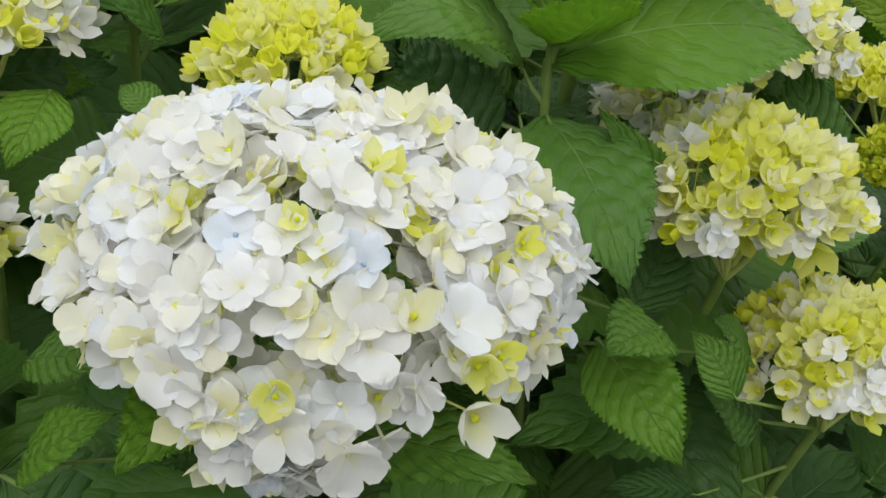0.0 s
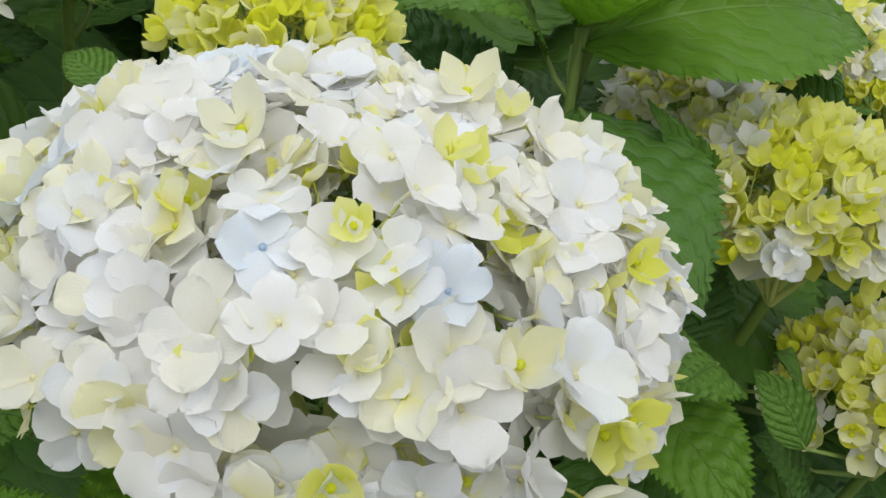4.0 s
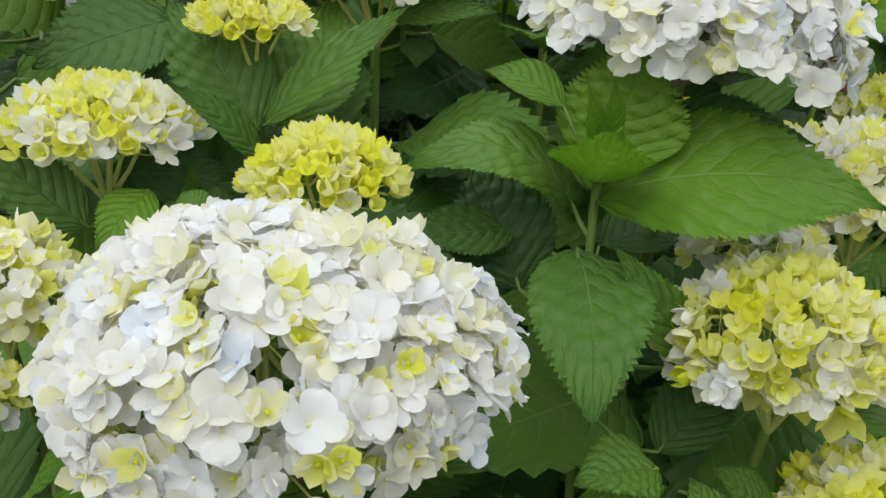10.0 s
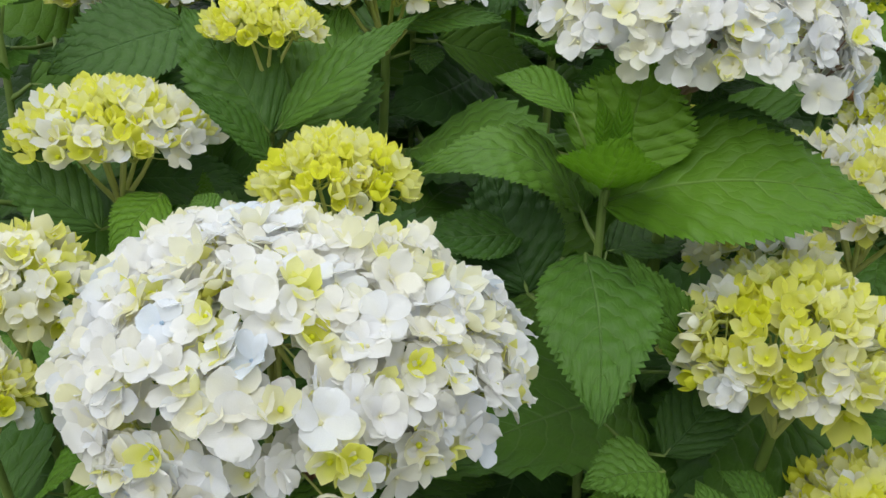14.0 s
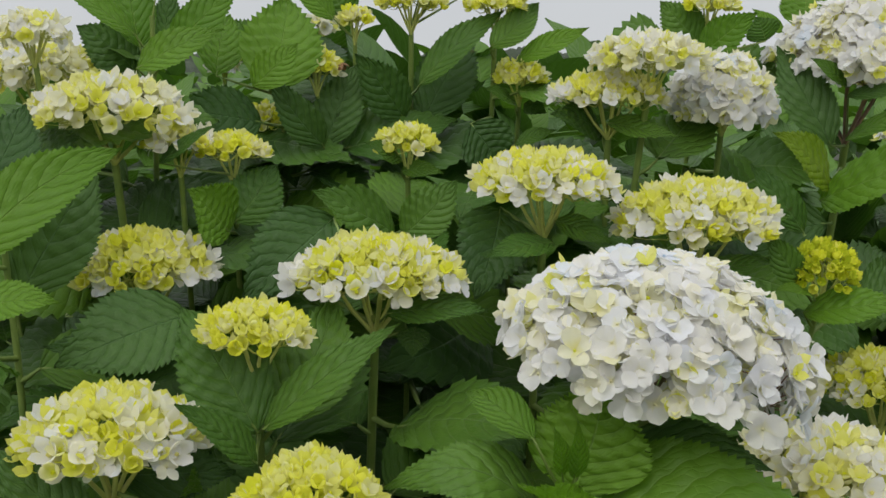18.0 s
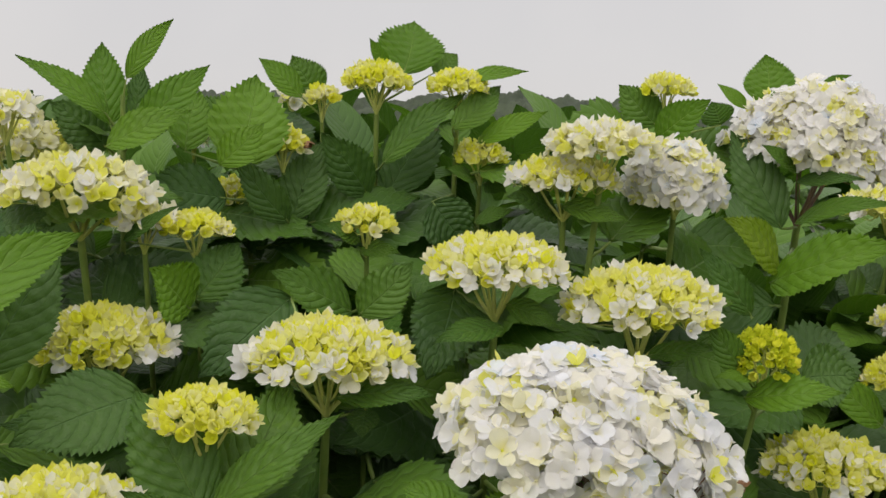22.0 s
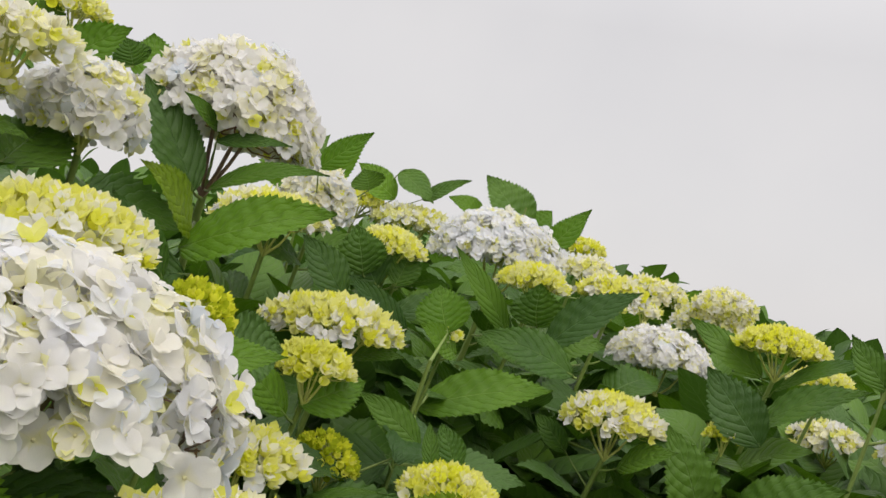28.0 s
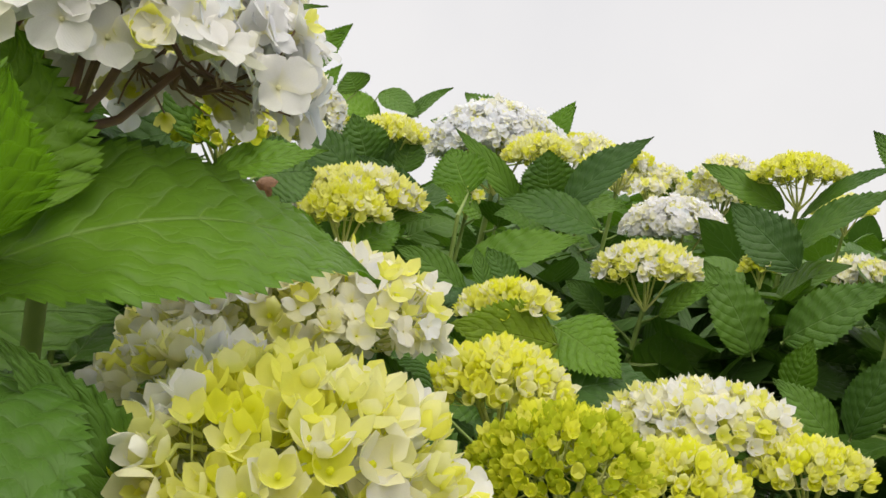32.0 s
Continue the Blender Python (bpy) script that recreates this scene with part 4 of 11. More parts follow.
leaf(s_h1, (-0.197, 0.426, 0.898), (-0.164, 0.392, 0.933), 0.027, (0.02, -0.65, 1.05), 0.06, 0.15, 52, mat=LEAF_FRESH)
leaf(s_h1, (-0.152, 0.468, 0.917), (-0.128, 0.485, 0.923), 0.028, (-0.06, -0.77, 0.88), 0.06, 0.15, 52)
leaf(s_h1, (-0.125, 0.430, 0.882), (-0.155, 0.413, 0.899), 0.032, (-0.06, -0.63, 1.07), 0.06, 0.15, 52, mat=LEAF_DARK)
side(s_h1, -.097, .422, .848, -.170, .513, .898, .089)
side(s_h1, -.074, .381, .840, -.039, .283, .849, .071, 1)
side(s_h1, -.103, .392, .764, -.190, .342, .727, .078)
side(s_h1, -.063, .417, .783, .021, .474, .826, .077)
side(s_h1, -.071, .383, .705, -.017, .287, .727, .072)
side(s_h1, -.102, .418, .707, -.191, .481, .735, .081)
side(s_h1, -.058, .405, .606, .094, .407, .628, .112, 1)
side(s_h1, -.099, .386, .606, -.184, .297, .626, .076)
side(s_h1, -.082, .426, .518, -.082, .540, .459, .089)
side(s_h1, -.071, .383, .524, .002, .247, .487, .104, 1)
side(s_h1, -.101, .393, .419, -.218, .323, .342, .103, 1)
side(s_h1, -.059, .412, .431, .078, .458, .429, .096, 1)
side(s_h1, -.078, .381, .342, -.056, .264, .295, .091, 1)
side(s_h1, -.087, .427, .343, -.118, .566, .286, .102)
leaf(s_h50, (0.348, 0.684, 0.948), (0.349, 0.645, 0.928), 0.019, (-0.56, -0.65, 0.58), 0.06, 0.15, 52)
side(s_h50, .369, .579, .821, .427, .668, .854, .077, 1)
side(s_h50, .348, .538, .824, .312, .435, .874, .088, 1)
side(s_h50, .335, .571, .731, .242, .623, .761, .075)
side(s_h50, .365, .537, .729, .409, .426, .749, .076)
side(s_h50, .334, .550, .644, .230, .506, .606, .080)
side(s_h50, .377, .571, .645, .485, .633, .613, .092)
side(s_h50, .379, .550, .555, .508, .494, .562, .097, 1)
side(s_h50, .344, .576, .539, .269, .685, .449, .098)
side(s_h50, .377, .572, .477, .512, .651, .429, .120)
side(s_h50, .351, .537, .475, .323, .405, .423, .096)
side(s_h50, .344, .581, .404, .264, .723, .408, .103, 1)
side(s_h50, .373, .546, .391, .480, .462, .316, .109)
side(s_h50, .342, .542, .304, .268, .451, .255, .084)
side(s_h50, .369, .580, .308, .444, .706, .276, .109)
leaf(s_h4, (0.111, 0.422, 0.862), (0.098, 0.445, 0.889), 0.023, (-0.49, -0.55, 0.93), 0.06, 0.15, 52)
leaf(s_h4, (0.156, 0.452, 0.821), (0.120, 0.457, 0.844), 0.038, (-0.53, -0.56, 0.90), 0.06, 0.15, 52, mat=LEAF_DARK)
leaf(s_h4, (0.123, 0.455, 0.781), (0.060, 0.451, 0.803), 0.023, (-0.38, -0.46, 1.10), 0.06, 0.15, 52, mat=LEAF_DARK)
side(s_h4, .189, .476, .747, .138, .563, .776, .076)
side(s_h4, .221, .442, .736, .300, .389, .721, .068, 1)
side(s_h4, .188, .434, .683, .132, .342, .701, .080)
side(s_h4, .224, .460, .671, .341, .484, .632, .077)
side(s_h4, .210, .432, .602, .261, .308, .608, .098, 1)
side(s_h4, .185, .475, .598, .102, .579, .579, .091, 1)
side(s_h4, .217, .474, .527, .306, .579, .487, .100)
side(s_h4, .187, .435, .540, .121, .340, .567, .072, 1)
side(s_h4, .197, .479, .433, .172, .619, .387, .095, 1)
side(s_h4, .221, .441, .443, .339, .361, .455, .096)
side(s_h4, .189, .433, .380, .120, .307, .381, .087)
side(s_h4, .224, .460, .372, .356, .486, .332, .101)
side(s_h4, .223, .444, .322, .347, .384, .343, .097, 1)
side(s_h4, .184, .470, .308, .092, .546, .252, .079)
side(s_h4, .215, .473, .236, .302, .578, .166, .097)
side(s_h4, .188, .438, .234, .118, .342, .158, .096)
leaf(s_h3, (0.166, 0.489, 0.904), (0.272, 0.512, 0.895), 0.036, (-0.33, -0.56, 0.99), 0.06, 0.15, 50)
side(s_h3, .179, .491, .820, .273, .478, .817, .058)
side(s_h3, .130, .490, .823, .022, .471, .831, .067)
side(s_h3, .149, .519, .763, .123, .635, .776, .078)
side(s_h3, .147, .471, .754, .116, .368, .722, .080)
side(s_h3, .130, .498, .683, .021, .513, .706, .068, 1)
side(s_h3, .178, .500, .682, .318, .533, .707, .103, 1)
side(s_h3, .167, .474, .601, .234, .362, .568, .082)
side(s_h3, .164, .517, .601, .209, .625, .571, .079)
side(s_h3, .178, .501, .546, .331, .543, .543, .097)
side(s_h3, .130, .496, .540, -.027, .504, .503, .107)
side(s_h3, .152, .519, .458, .144, .644, .481, .077)
side(s_h3, .160, .470, .454, .193, .335, .454, .088)
side(s_h3, .136, .483, .374, .033, .418, .296, .090, 1)
side(s_h3, .175, .508, .389, .299, .593, .395, .098)
side(s_h3, .155, .469, .315, .158, .326, .309, .094, 1)
side(s_h3, .154, .519, .314, .155, .668, .306, .100, 1)
side(s_h5c, .158, .561, .863, .099, .473, .833, .068, 1)
side(s_h5c, .165, .605, .873, .126, .739, .894, .104, 1)
side(s_h5c, .190, .564, .782, .288, .478, .793, .085, 1)
side(s_h5c, .154, .597, .785, .050, .692, .818, .093)
side(s_h5c, .172, .606, .696, .170, .760, .675, .100, 1)
side(s_h5c, .157, .565, .687, .078, .479, .620, .090, 1)
side(s_h5c, .151, .579, .626, .035, .568, .548, .089)
side(s_h5c, .194, .575, .630, .310, .544, .583, .094)
side(s_h5c, .171, .560, .530, .164, .434, .449, .091, 1)
side(s_h5c, .170, .603, .532, .159, .745, .457, .114)
side(s_h5c, .194, .580, .461, .310, .577, .403, .086, 1)
side(s_h5c, .151, .574, .460, .026, .532, .390, .094, 1)
side(s_h10, -.239, .476, .851, -.283, .568, .898, .079)
side(s_h10, -.204, .451, .843, -.104, .436, .854, .065, 1)
side(s_h10, -.244, .437, .771, -.322, .345, .806, .076)
side(s_h10, -.216, .477, .763, -.147, .596, .755, .093, 1)
side(s_h10, -.211, .438, .703, -.112, .342, .713, .091)
side(s_h10, -.249, .470, .701, -.344, .539, .703, .071, 1)
side(s_h10, -.208, .469, .615, -.081, .551, .638, .100)
side(s_h10, -.251, .445, .617, -.359, .397, .646, .083)
side(s_h10, -.251, .466, .544, -.385, .530, .527, .094)
side(s_h10, -.207, .442, .546, -.069, .361, .542, .098)
side(s_h10, -.244, .436, .450, -.345, .316, .414, .100)
side(s_h10, -.211, .472, .454, -.104, .576, .442, .094)
side(s_h10, -.210, .439, .388, -.101, .343, .406, .099)
side(s_h10, -.244, .473, .376, -.338, .588, .315, .111, 1)
side(s_h56, .403, .669, .843, .440, .795, .837, .091, 1)
side(s_h56, .400, .622, .837, .418, .502, .799, .082)
side(s_h56, .373, .653, .772, .256, .690, .757, .076)
side(s_h56, .418, .652, .786, .508, .680, .830, .070)
side(s_h56, .399, .622, .688, .414, .496, .739, .089)
side(s_h56, .379, .664, .679, .286, .762, .686, .087)
side(s_h56, .417, .658, .595, .525, .721, .620, .079, 1)
side(s_h56, .374, .650, .581, .242, .680, .524, .095, 1)
side(s_h56, .381, .663, .502, .284, .778, .443, .105, 1)
side(s_h56, .407, .628, .497, .475, .520, .410, .113)
side(s_h56, .372, .639, .419, .225, .600, .402, .109)
side(s_h56, .417, .652, .410, .538, .688, .340, .091, 1)
side(s_h56, .396, .621, .351, .394, .495, .341, .085)
side(s_h56, .383, .667, .351, .307, .787, .344, .087)
side(s_h60, .470, .602, .790, .452, .711, .798, .067, 1)
side(s_h60, .473, .554, .797, .468, .466, .830, .069)
side(s_h60, .451, .584, .734, .347, .614, .760, .073)
side(s_h60, .498, .569, .729, .594, .539, .730, .071, 1)
side(s_h60, .474, .553, .661, .474, .427, .708, .095)
side(s_h60, .478, .602, .650, .501, .742, .642, .087)
side(s_h60, .491, .561, .598, .580, .471, .654, .099, 1)
side(s_h60, .451, .574, .595, .322, .560, .634, .090, 1)
side(s_h60, .484, .596, .505, .542, .718, .424, .106)
side(s_h60, .480, .554, .510, .513, .411, .456, .108)
side(s_h60, .453, .582, .426, .330, .612, .361, .091)
side(s_h60, .495, .584, .425, .608, .621, .357, .089)
side(s_h60, .465, .555, .338, .407, .418, .302, .110)
side(s_h60, .479, .601, .340, .509, .755, .317, .105, 1)
side(s_h60, .498, .568, .268, .636, .516, .249, .093)
side(s_h60, .457, .592, .262, .350, .682, .207, .104, 1)
leaf(s_h2, (-0.129, 0.504, 1.000), (-0.141, 0.522, 1.007), 0.017, (0.15, -0.89, 0.60), 0.06, 0.15, 52)
side(s_h2, -.089, .539, .921, -.160, .610, .924, .064, 1)
side(s_h2, -.066, .500, .931, -.039, .389, .986, .078, 1)
side(s_h2, -.097, .520, .844, -.223, .510, .844, .087)
side(s_h2, -.051, .532, .853, .050, .584, .897, .086)
side(s_h2, -.062, .499, .769, -.019, .398, .750, .083, 1)
side(s_h2, -.075, .546, .766, -.092, .659, .730, .074)
side(s_h2, -.048, .518, .708, .074, .500, .736, .084, 1)
side(s_h2, -.094, .511, .705, -.215, .455, .719, .086)
side(s_h2, -.080, .545, .604, -.135, .694, .603, .108)
side(s_h2, -.073, .497, .601, -.079, .373, .584, .079)
side(s_h2, -.094, .522, .503, -.235, .519, .424, .111)
side(s_h2, -.047, .522, .511, .095, .521, .487, .088)
side(s_h2, -.059, .502, .421, .008, .394, .371, .092)
side(s_h2, -.091, .537, .425, -.186, .616, .400, .081)
leaf(s_h6, (0.124, 0.580, 1.043), (0.145, 0.592, 1.048), 0.018, (-0.35, -0.83, 0.32), 0.06, 0.15, 52, mat=LEAF_DARK)
side(s_h6, .092, .553, .882, -.023, .466, .889, .097)
side(s_h6, .137, .569, .878, .278, .571, .860, .092)
side(s_h6, .117, .545, .805, .142, .437, .776, .071, 1)
side(s_h6, .103, .592, .813, .061, .703, .821, .076, 1)
side(s_h6, .127, .588, .741, .201, .687, .756, .082)
side(s_h6, .087, .564, .741, -.052, .543, .759, .103)
side(s_h6, .108, .592, .655, .082, .749, .619, .105, 1)
side(s_h6, .122, .545, .659, .183, .407, .649, .102, 1)
side(s_h6, .087, .567, .582, -.047, .558, .553, .087)
side(s_h6, .132, .583, .589, .233, .659, .604, .093)
side(s_h6, .122, .546, .518, .173, .429, .486, .096)
side(s_h6, .093, .585, .529, -.008, .674, .554, .088, 1)
side(s_h9, -.227, .532, .859, -.228, .638, .851, .067)
side(s_h9, -.209, .492, .853, -.115, .412, .811, .094, 1)
side(s_h9, -.250, .502, .777, -.355, .481, .749, .067)
side(s_h9, -.204, .511, .793, -.079, .532, .846, .083, 1)
side(s_h9, -.214, .486, .704, -.141, .367, .708, .102, 1)
side(s_h9, -.231, .531, .698, -.256, .653, .669, .077)
side(s_h9, -.209, .524, .631, -.099, .632, .664, .099, 1)
side(s_h9, -.243, .490, .634, -.325, .402, .673, .081, 1)
side(s_h9, -.240, .525, .537, -.324, .638, .480, .092, 1)
side(s_h9, -.214, .486, .541, -.140, .369, .510, .093)
side(s_h9, -.244, .493, .452, -.335, .424, .390, .091)
side(s_h9, -.211, .526, .462, -.125, .628, .453, .093)
side(s_h9, -.216, .486, .365, -.151, .363, .313, .094, 1)
side(s_h9, -.237, .529, .373, -.296, .651, .366, .089, 1)
side(s_h5c, .203, .594, .883, .222, .712, .882, .086)
side(s_h5c, .179, .555, .876, .088, .486, .841, .086)
side(s_h5c, .175, .567, .817, .075, .556, .857, .079, 1)
side(s_h5c, .223, .572, .803, .344, .581, .774, .078)
side(s_h5c, .192, .546, .729, .161, .427, .743, .083)
side(s_h5c, .199, .593, .717, .204, .729, .669, .105, 1)
side(s_h5c, .215, .554, .657, .307, .470, .709, .090)
side(s_h5c, .177, .582, .644, .048, .652, .624, .101, 1)
side(s_h5c, .213, .588, .568, .287, .684, .524, .095)
side(s_h5c, .183, .554, .565, .097, .465, .503, .096)
side(s_h5c, .182, .586, .486, .078, .686, .428, .112)
side(s_h5c, .221, .559, .496, .345, .504, .497, .088)
side(s_h5c, .177, .558, .415, .052, .489, .432, .105)
side(s_h5c, .197, .594, .409, .189, .740, .392, .095)
side(s_h5c, .218, .554, .346, .341, .458, .322, .101)
side(s_h5c, .175, .578, .351, .052, .620, .360, .090)
side(s_h61, .215, .877, .908, .197, .988, .875, .074)
side(s_h61, .226, .830, .912, .261, .720, .897, .075, 1)
side(s_h61, .195, .862, .833, .079, .903, .845, .078)
side(s_h61, .240, .841, .833, .350, .779, .845, .082)
side(s_h61, .207, .833, .754, .152, .735, .800, .076, 1)
side(s_h61, .235, .871, .750, .314, .954, .778, .077, 1)
side(s_h61, .240, .859, .649, .366, .894, .578, .098)
side(s_h61, .194, .853, .661, .032, .847, .665, .113, 1)
side(s_h61, .212, .874, .560, .176, .982, .495, .091)
side(s_h61, .213, .830, .566, .184, .696, .535, .091)
side(s_h61, .195, .846, .474, .074, .805, .461, .084, 1)
side(s_h61, .242, .845, .477, .367, .802, .483, .090)
side(s_h61, .208, .832, .399, .143, .703, .424, .102, 1)
side(s_h61, .227, .876, .386, .276, 1.02, .330, .099, 1)
leaf(s_n1, (0.066, 0.547, 0.996), (0.212, 0.516, 1.001), 0.080, (-0.16, -0.62, 0.84), 0.21, 0.06, 64, mat=LEAF_FRESH, curl=0.04)
leaf(s_n1, (0.057, 0.552, 0.991), (-0.035, 0.561, 1.006), 0.047, (-0.06, -0.55, 0.96), 0.36, 0.00, 60)
leaf(s_n1, (0.068, 0.535, 1.016), (0.082, 0.535, 1.080), 0.068, (-0.15, -0.75, 0.65), -0.06, 0.20, 60, mat=LEAF_YOUNG_LIFTED)
leaf(s_n1, (0.060, 0.521, 1.030), (0.053, 0.508, 1.061), 0.011, (0.00, -0.90, 0.40), 0.05, 0.40, 52, mat=LEAF_YOUNG_LIFTED)
leaf(s_n1, (0.066, 0.519, 1.030), (0.064, 0.503, 1.066), 0.011, (0.00, -0.90, 0.40), 0.05, 0.40, 52, mat=LEAF_YOUNG_LIFTED)
leaf(s_n1, (0.066, 0.541, 1.006), (0.058, 0.456, 1.050), 0.053, (0.05, -0.40, 0.90), -0.06, 0.30, 60, mat=LEAF_YOUNG_LIFTED)
leaf(s_n1, (0.045, 0.526, 1.048), (0.011, 0.581, 1.058), 0.024, (-0.12, -0.60, 0.78), 0.10, 0.25, 52, mat=LEAF_FRESH)
leaf(s_n1, (0.054, 0.519, 0.977), (0.044, 0.420, 0.929), 0.060, (-0.12, -0.75, 0.85), 0.05, 0.10, 60)
leaf(s_n1, (0.115, 0.495, 0.921), (0.067, 0.493, 0.987), 0.029, (-0.24, -0.78, 0.80), 0.06, 0.30, 50)
leaf(s_n1, (0.030, 0.551, 0.944), (0.012, 0.592, 1.009), 0.061, (-0.12, -0.92, 0.53), 0.06, 0.10, 50, mat=LEAF_DARK)
leaf(s_n1, (0.028, 0.568, 0.973), (-0.039, 0.542, 0.977), 0.036, (-0.06, -0.67, 0.92), 0.06, 0.15, 50)
leaf(s_n1, (0.030, 0.560, 0.943), (-0.004, 0.567, 0.965), 0.035, (-0.10, -0.77, 0.84), 0.06, 0.15, 52, mat=LEAF_DARK)
leaf(s_n1, (0.084, 0.449, 0.891), (0.039, 0.424, 0.899), 0.037, (-0.19, -0.64, 1.01), 0.06, 0.15, 50)
leaf(s_n1, (0.147, 0.459, 0.858), (0.107, 0.444, 0.894), 0.026, (-0.28, -0.66, 0.96), 0.06, 0.15, 52)
leaf(s_n1, (0.098, 0.497, 0.873), (0.145, 0.533, 0.906), 0.041, (-0.29, -0.80, 0.74), 0.06, 0.15, 40, mat=LEAF_DARK)
leaf(s_n1, (0.086, 0.612, 0.948), (0.151, 0.647, 0.951), 0.044, (-0.13, -0.46, 1.00), 0.06, 0.15, 52, mat=LEAF_DARK)
leaf(s_n1, (0.128, 0.631, 1.036), (0.185, 0.646, 1.045), 0.016, (-0.27, -0.65, 0.65), 0.06, 0.15, 40, mat=LEAF_DARK)
side(s_n1, .103, .612, .754, .215, .679, .721, .085, 1)
side(s_n1, .068, .580, .766, -.001, .479, .798, .082)
side(s_n1, .070, .617, .680, -.008, .728, .593, .103)
side(s_n1, .103, .587, .692, .224, .515, .680, .095)
side(s_n1, .064, .582, .602, -.047, .474, .603, .096)
side(s_n1, .094, .621, .596, .161, .736, .563, .101)
side(s_n1, .106, .592, .537, .247, .549, .548, .099, 1)
side(s_n1, .057, .605, .533, -.094, .638, .515, .110, 1)
side(s_n1, .097, .619, .430, .182, .731, .396, .100, 1)
side(s_n1, .060, .591, .426, -.063, .539, .372, .091)
leaf(s_h7, (-0.167, 0.565, 0.996), (-0.189, 0.531, 0.974), 0.031, (0.10, -0.60, 0.95), 0.08, 0.12, 48, mat=LEAF_FRESH, curl=0.05)
leaf(s_h7, (-0.201, 0.565, 0.976), (-0.259, 0.575, 1.024), 0.040, (0.27, -0.79, 0.72), 0.06, 0.15, 40, mat=LEAF_DARK)
leaf(s_h7, (-0.200, 0.615, 0.992), (-0.132, 0.643, 0.985), 0.042, (0.15, -0.78, 0.78), 0.06, 0.15, 52, mat=LEAF_DARK)
side(s_h7, -.210, .621, .901, -.263, .722, .876, .081)
side(s_h7, -.195, .577, .917, -.183, .489, .956, .067, 1)
side(s_h7, -.222, .594, .813, -.354, .561, .835, .089, 1)
side(s_h7, -.189, .623, .806, -.141, .748, .790, .095)
side(s_h7, -.192, .576, .733, -.160, .457, .702, .076)
side(s_h7, -.201, .623, .731, -.216, .749, .685, .087)
side(s_h7, -.187, .622, .668, -.124, .742, .659, .099, 1)
side(s_h7, -.214, .580, .671, -.305, .471, .678, .095)
side(s_h7, -.221, .608, .587, -.350, .657, .544, .097)
side(s_h7, -.179, .584, .593, -.071, .498, .580, .087, 1)
side(s_h7, -.210, .580, .490, -.287, .454, .420, .102)
side(s_h7, -.175, .608, .500, -.034, .656, .495, .090, 1)
side(s_h7, -.196, .579, .414, -.184, .459, .336, .099, 1)
side(s_h7, -.216, .616, .430, -.314, .707, .443, .089)
leaf(s_h8, (-0.112, 0.600, 1.006), (-0.155, 0.577, 1.050), 0.026, (0.10, -0.68, 0.85), 0.06, 0.15, 40)
leaf(s_h8, (-0.165, 0.718, 1.041), (-0.273, 0.703, 1.051), 0.053, (0.20, -0.78, 0.69), 0.06, 0.15, 40, mat=LEAF_DARK)
leaf(s_h8, (-0.116, 0.629, 1.016), (-0.172, 0.676, 1.086), 0.058, (0.14, -0.94, 0.40), 0.06, 0.15, 44)
leaf(s_h8, (-0.111, 0.622, 1.020), (-0.027, 0.625, 1.088), 0.032, (0.02, -0.64, 0.86), 0.06, 0.15, 44)
leaf(s_h8, (-0.108, 0.657, 1.012), (-0.074, 0.726, 1.083), 0.061, (0.06, -0.97, 0.32), 0.06, 0.15, 44)
side(s_h8, -.110, .670, .994, -.062, .774, 1.04, .075, 1)
side(s_h8, -.139, .664, .920, -.239, .746, .917, .093)
side(s_h8, -.096, .641, .922, .017, .605, .931, .087, 1)
side(s_h8, -.120, .624, .822, -.124, .508, .816, .081)
side(s_h8, -.115, .673, .828, -.097, .787, .854, .078)
side(s_h8, -.096, .657, .749, .037, .705, .745, .087)
side(s_h8, -.142, .656, .742, -.265, .695, .701, .083)
side(s_h8, -.108, .670, .674, -.053, .780, .646, .089)
side(s_h8, -.130, .630, .667, -.199, .518, .588, .109)
side(s_h8, -.141, .661, .599, -.265, .734, .573, .103)
side(s_h8, -.098, .640, .594, .014, .597, .549, .086, 1)
side(s_h8, -.111, .626, .505, -.062, .497, .457, .098, 1)
side(s_h8, -.111, .669, .502, -.063, .792, .435, .108, 1)
side(s_h8, -.097, .656, .419, .024, .698, .368, .094)
side(s_h8, -.143, .639, .430, -.288, .582, .443, .107)
leaf(s_h5a, (0.313, 0.602, 0.877), (0.321, 0.660, 0.957), 0.049, (-0.49, -0.79, 0.53), 0.06, 0.15, 44)
leaf(s_n1, (0.098, 0.566, 1.030), (0.180, 0.540, 1.026), 0.036, (-0.15, -0.60, 0.80), 0.08, 0.15, 52, mat=LEAF_DARK)
side(s_h5a, .288, .695, .870, .219, .804, .868, .094, 1)
side(s_h5a, .298, .649, .876, .286, .553, .902, .073, 1)
side(s_h5a, .277, .679, .788, .143, .708, .756, .087, 1)
side(s_h5a, .324, .670, .785, .421, .657, .750, .064)
side(s_h5a, .312, .651, .719, .367, .539, .731, .079)
side(s_h5a, .289, .695, .722, .226, .810, .751, .089, 1)
side(s_h5a, .322, .684, .653, .422, .738, .700, .082)
side(s_h5a, .280, .661, .636, .156, .589, .592, .097, 1)
side(s_h5a, .287, .694, .553, .211, .803, .551, .097)
side(s_h5a, .316, .654, .549, .414, .532, .518, .099, 1)
side(s_h5a, .278, .674, .447, .124, .678, .393, .106, 1)
side(s_h5a, .318, .688, .444, .400, .761, .383, .091, 1)
side(s_h5a, .306, .649, .375, .330, .529, .400, .077, 1)
side(s_h5a, .294, .697, .366, .249, .845, .342, .106, 1)
side(s_h54, .674, .627, .770, .717, .729, .786, .070)
side(s_h54, .675, .582, .758, .729, .470, .717, .094, 1)
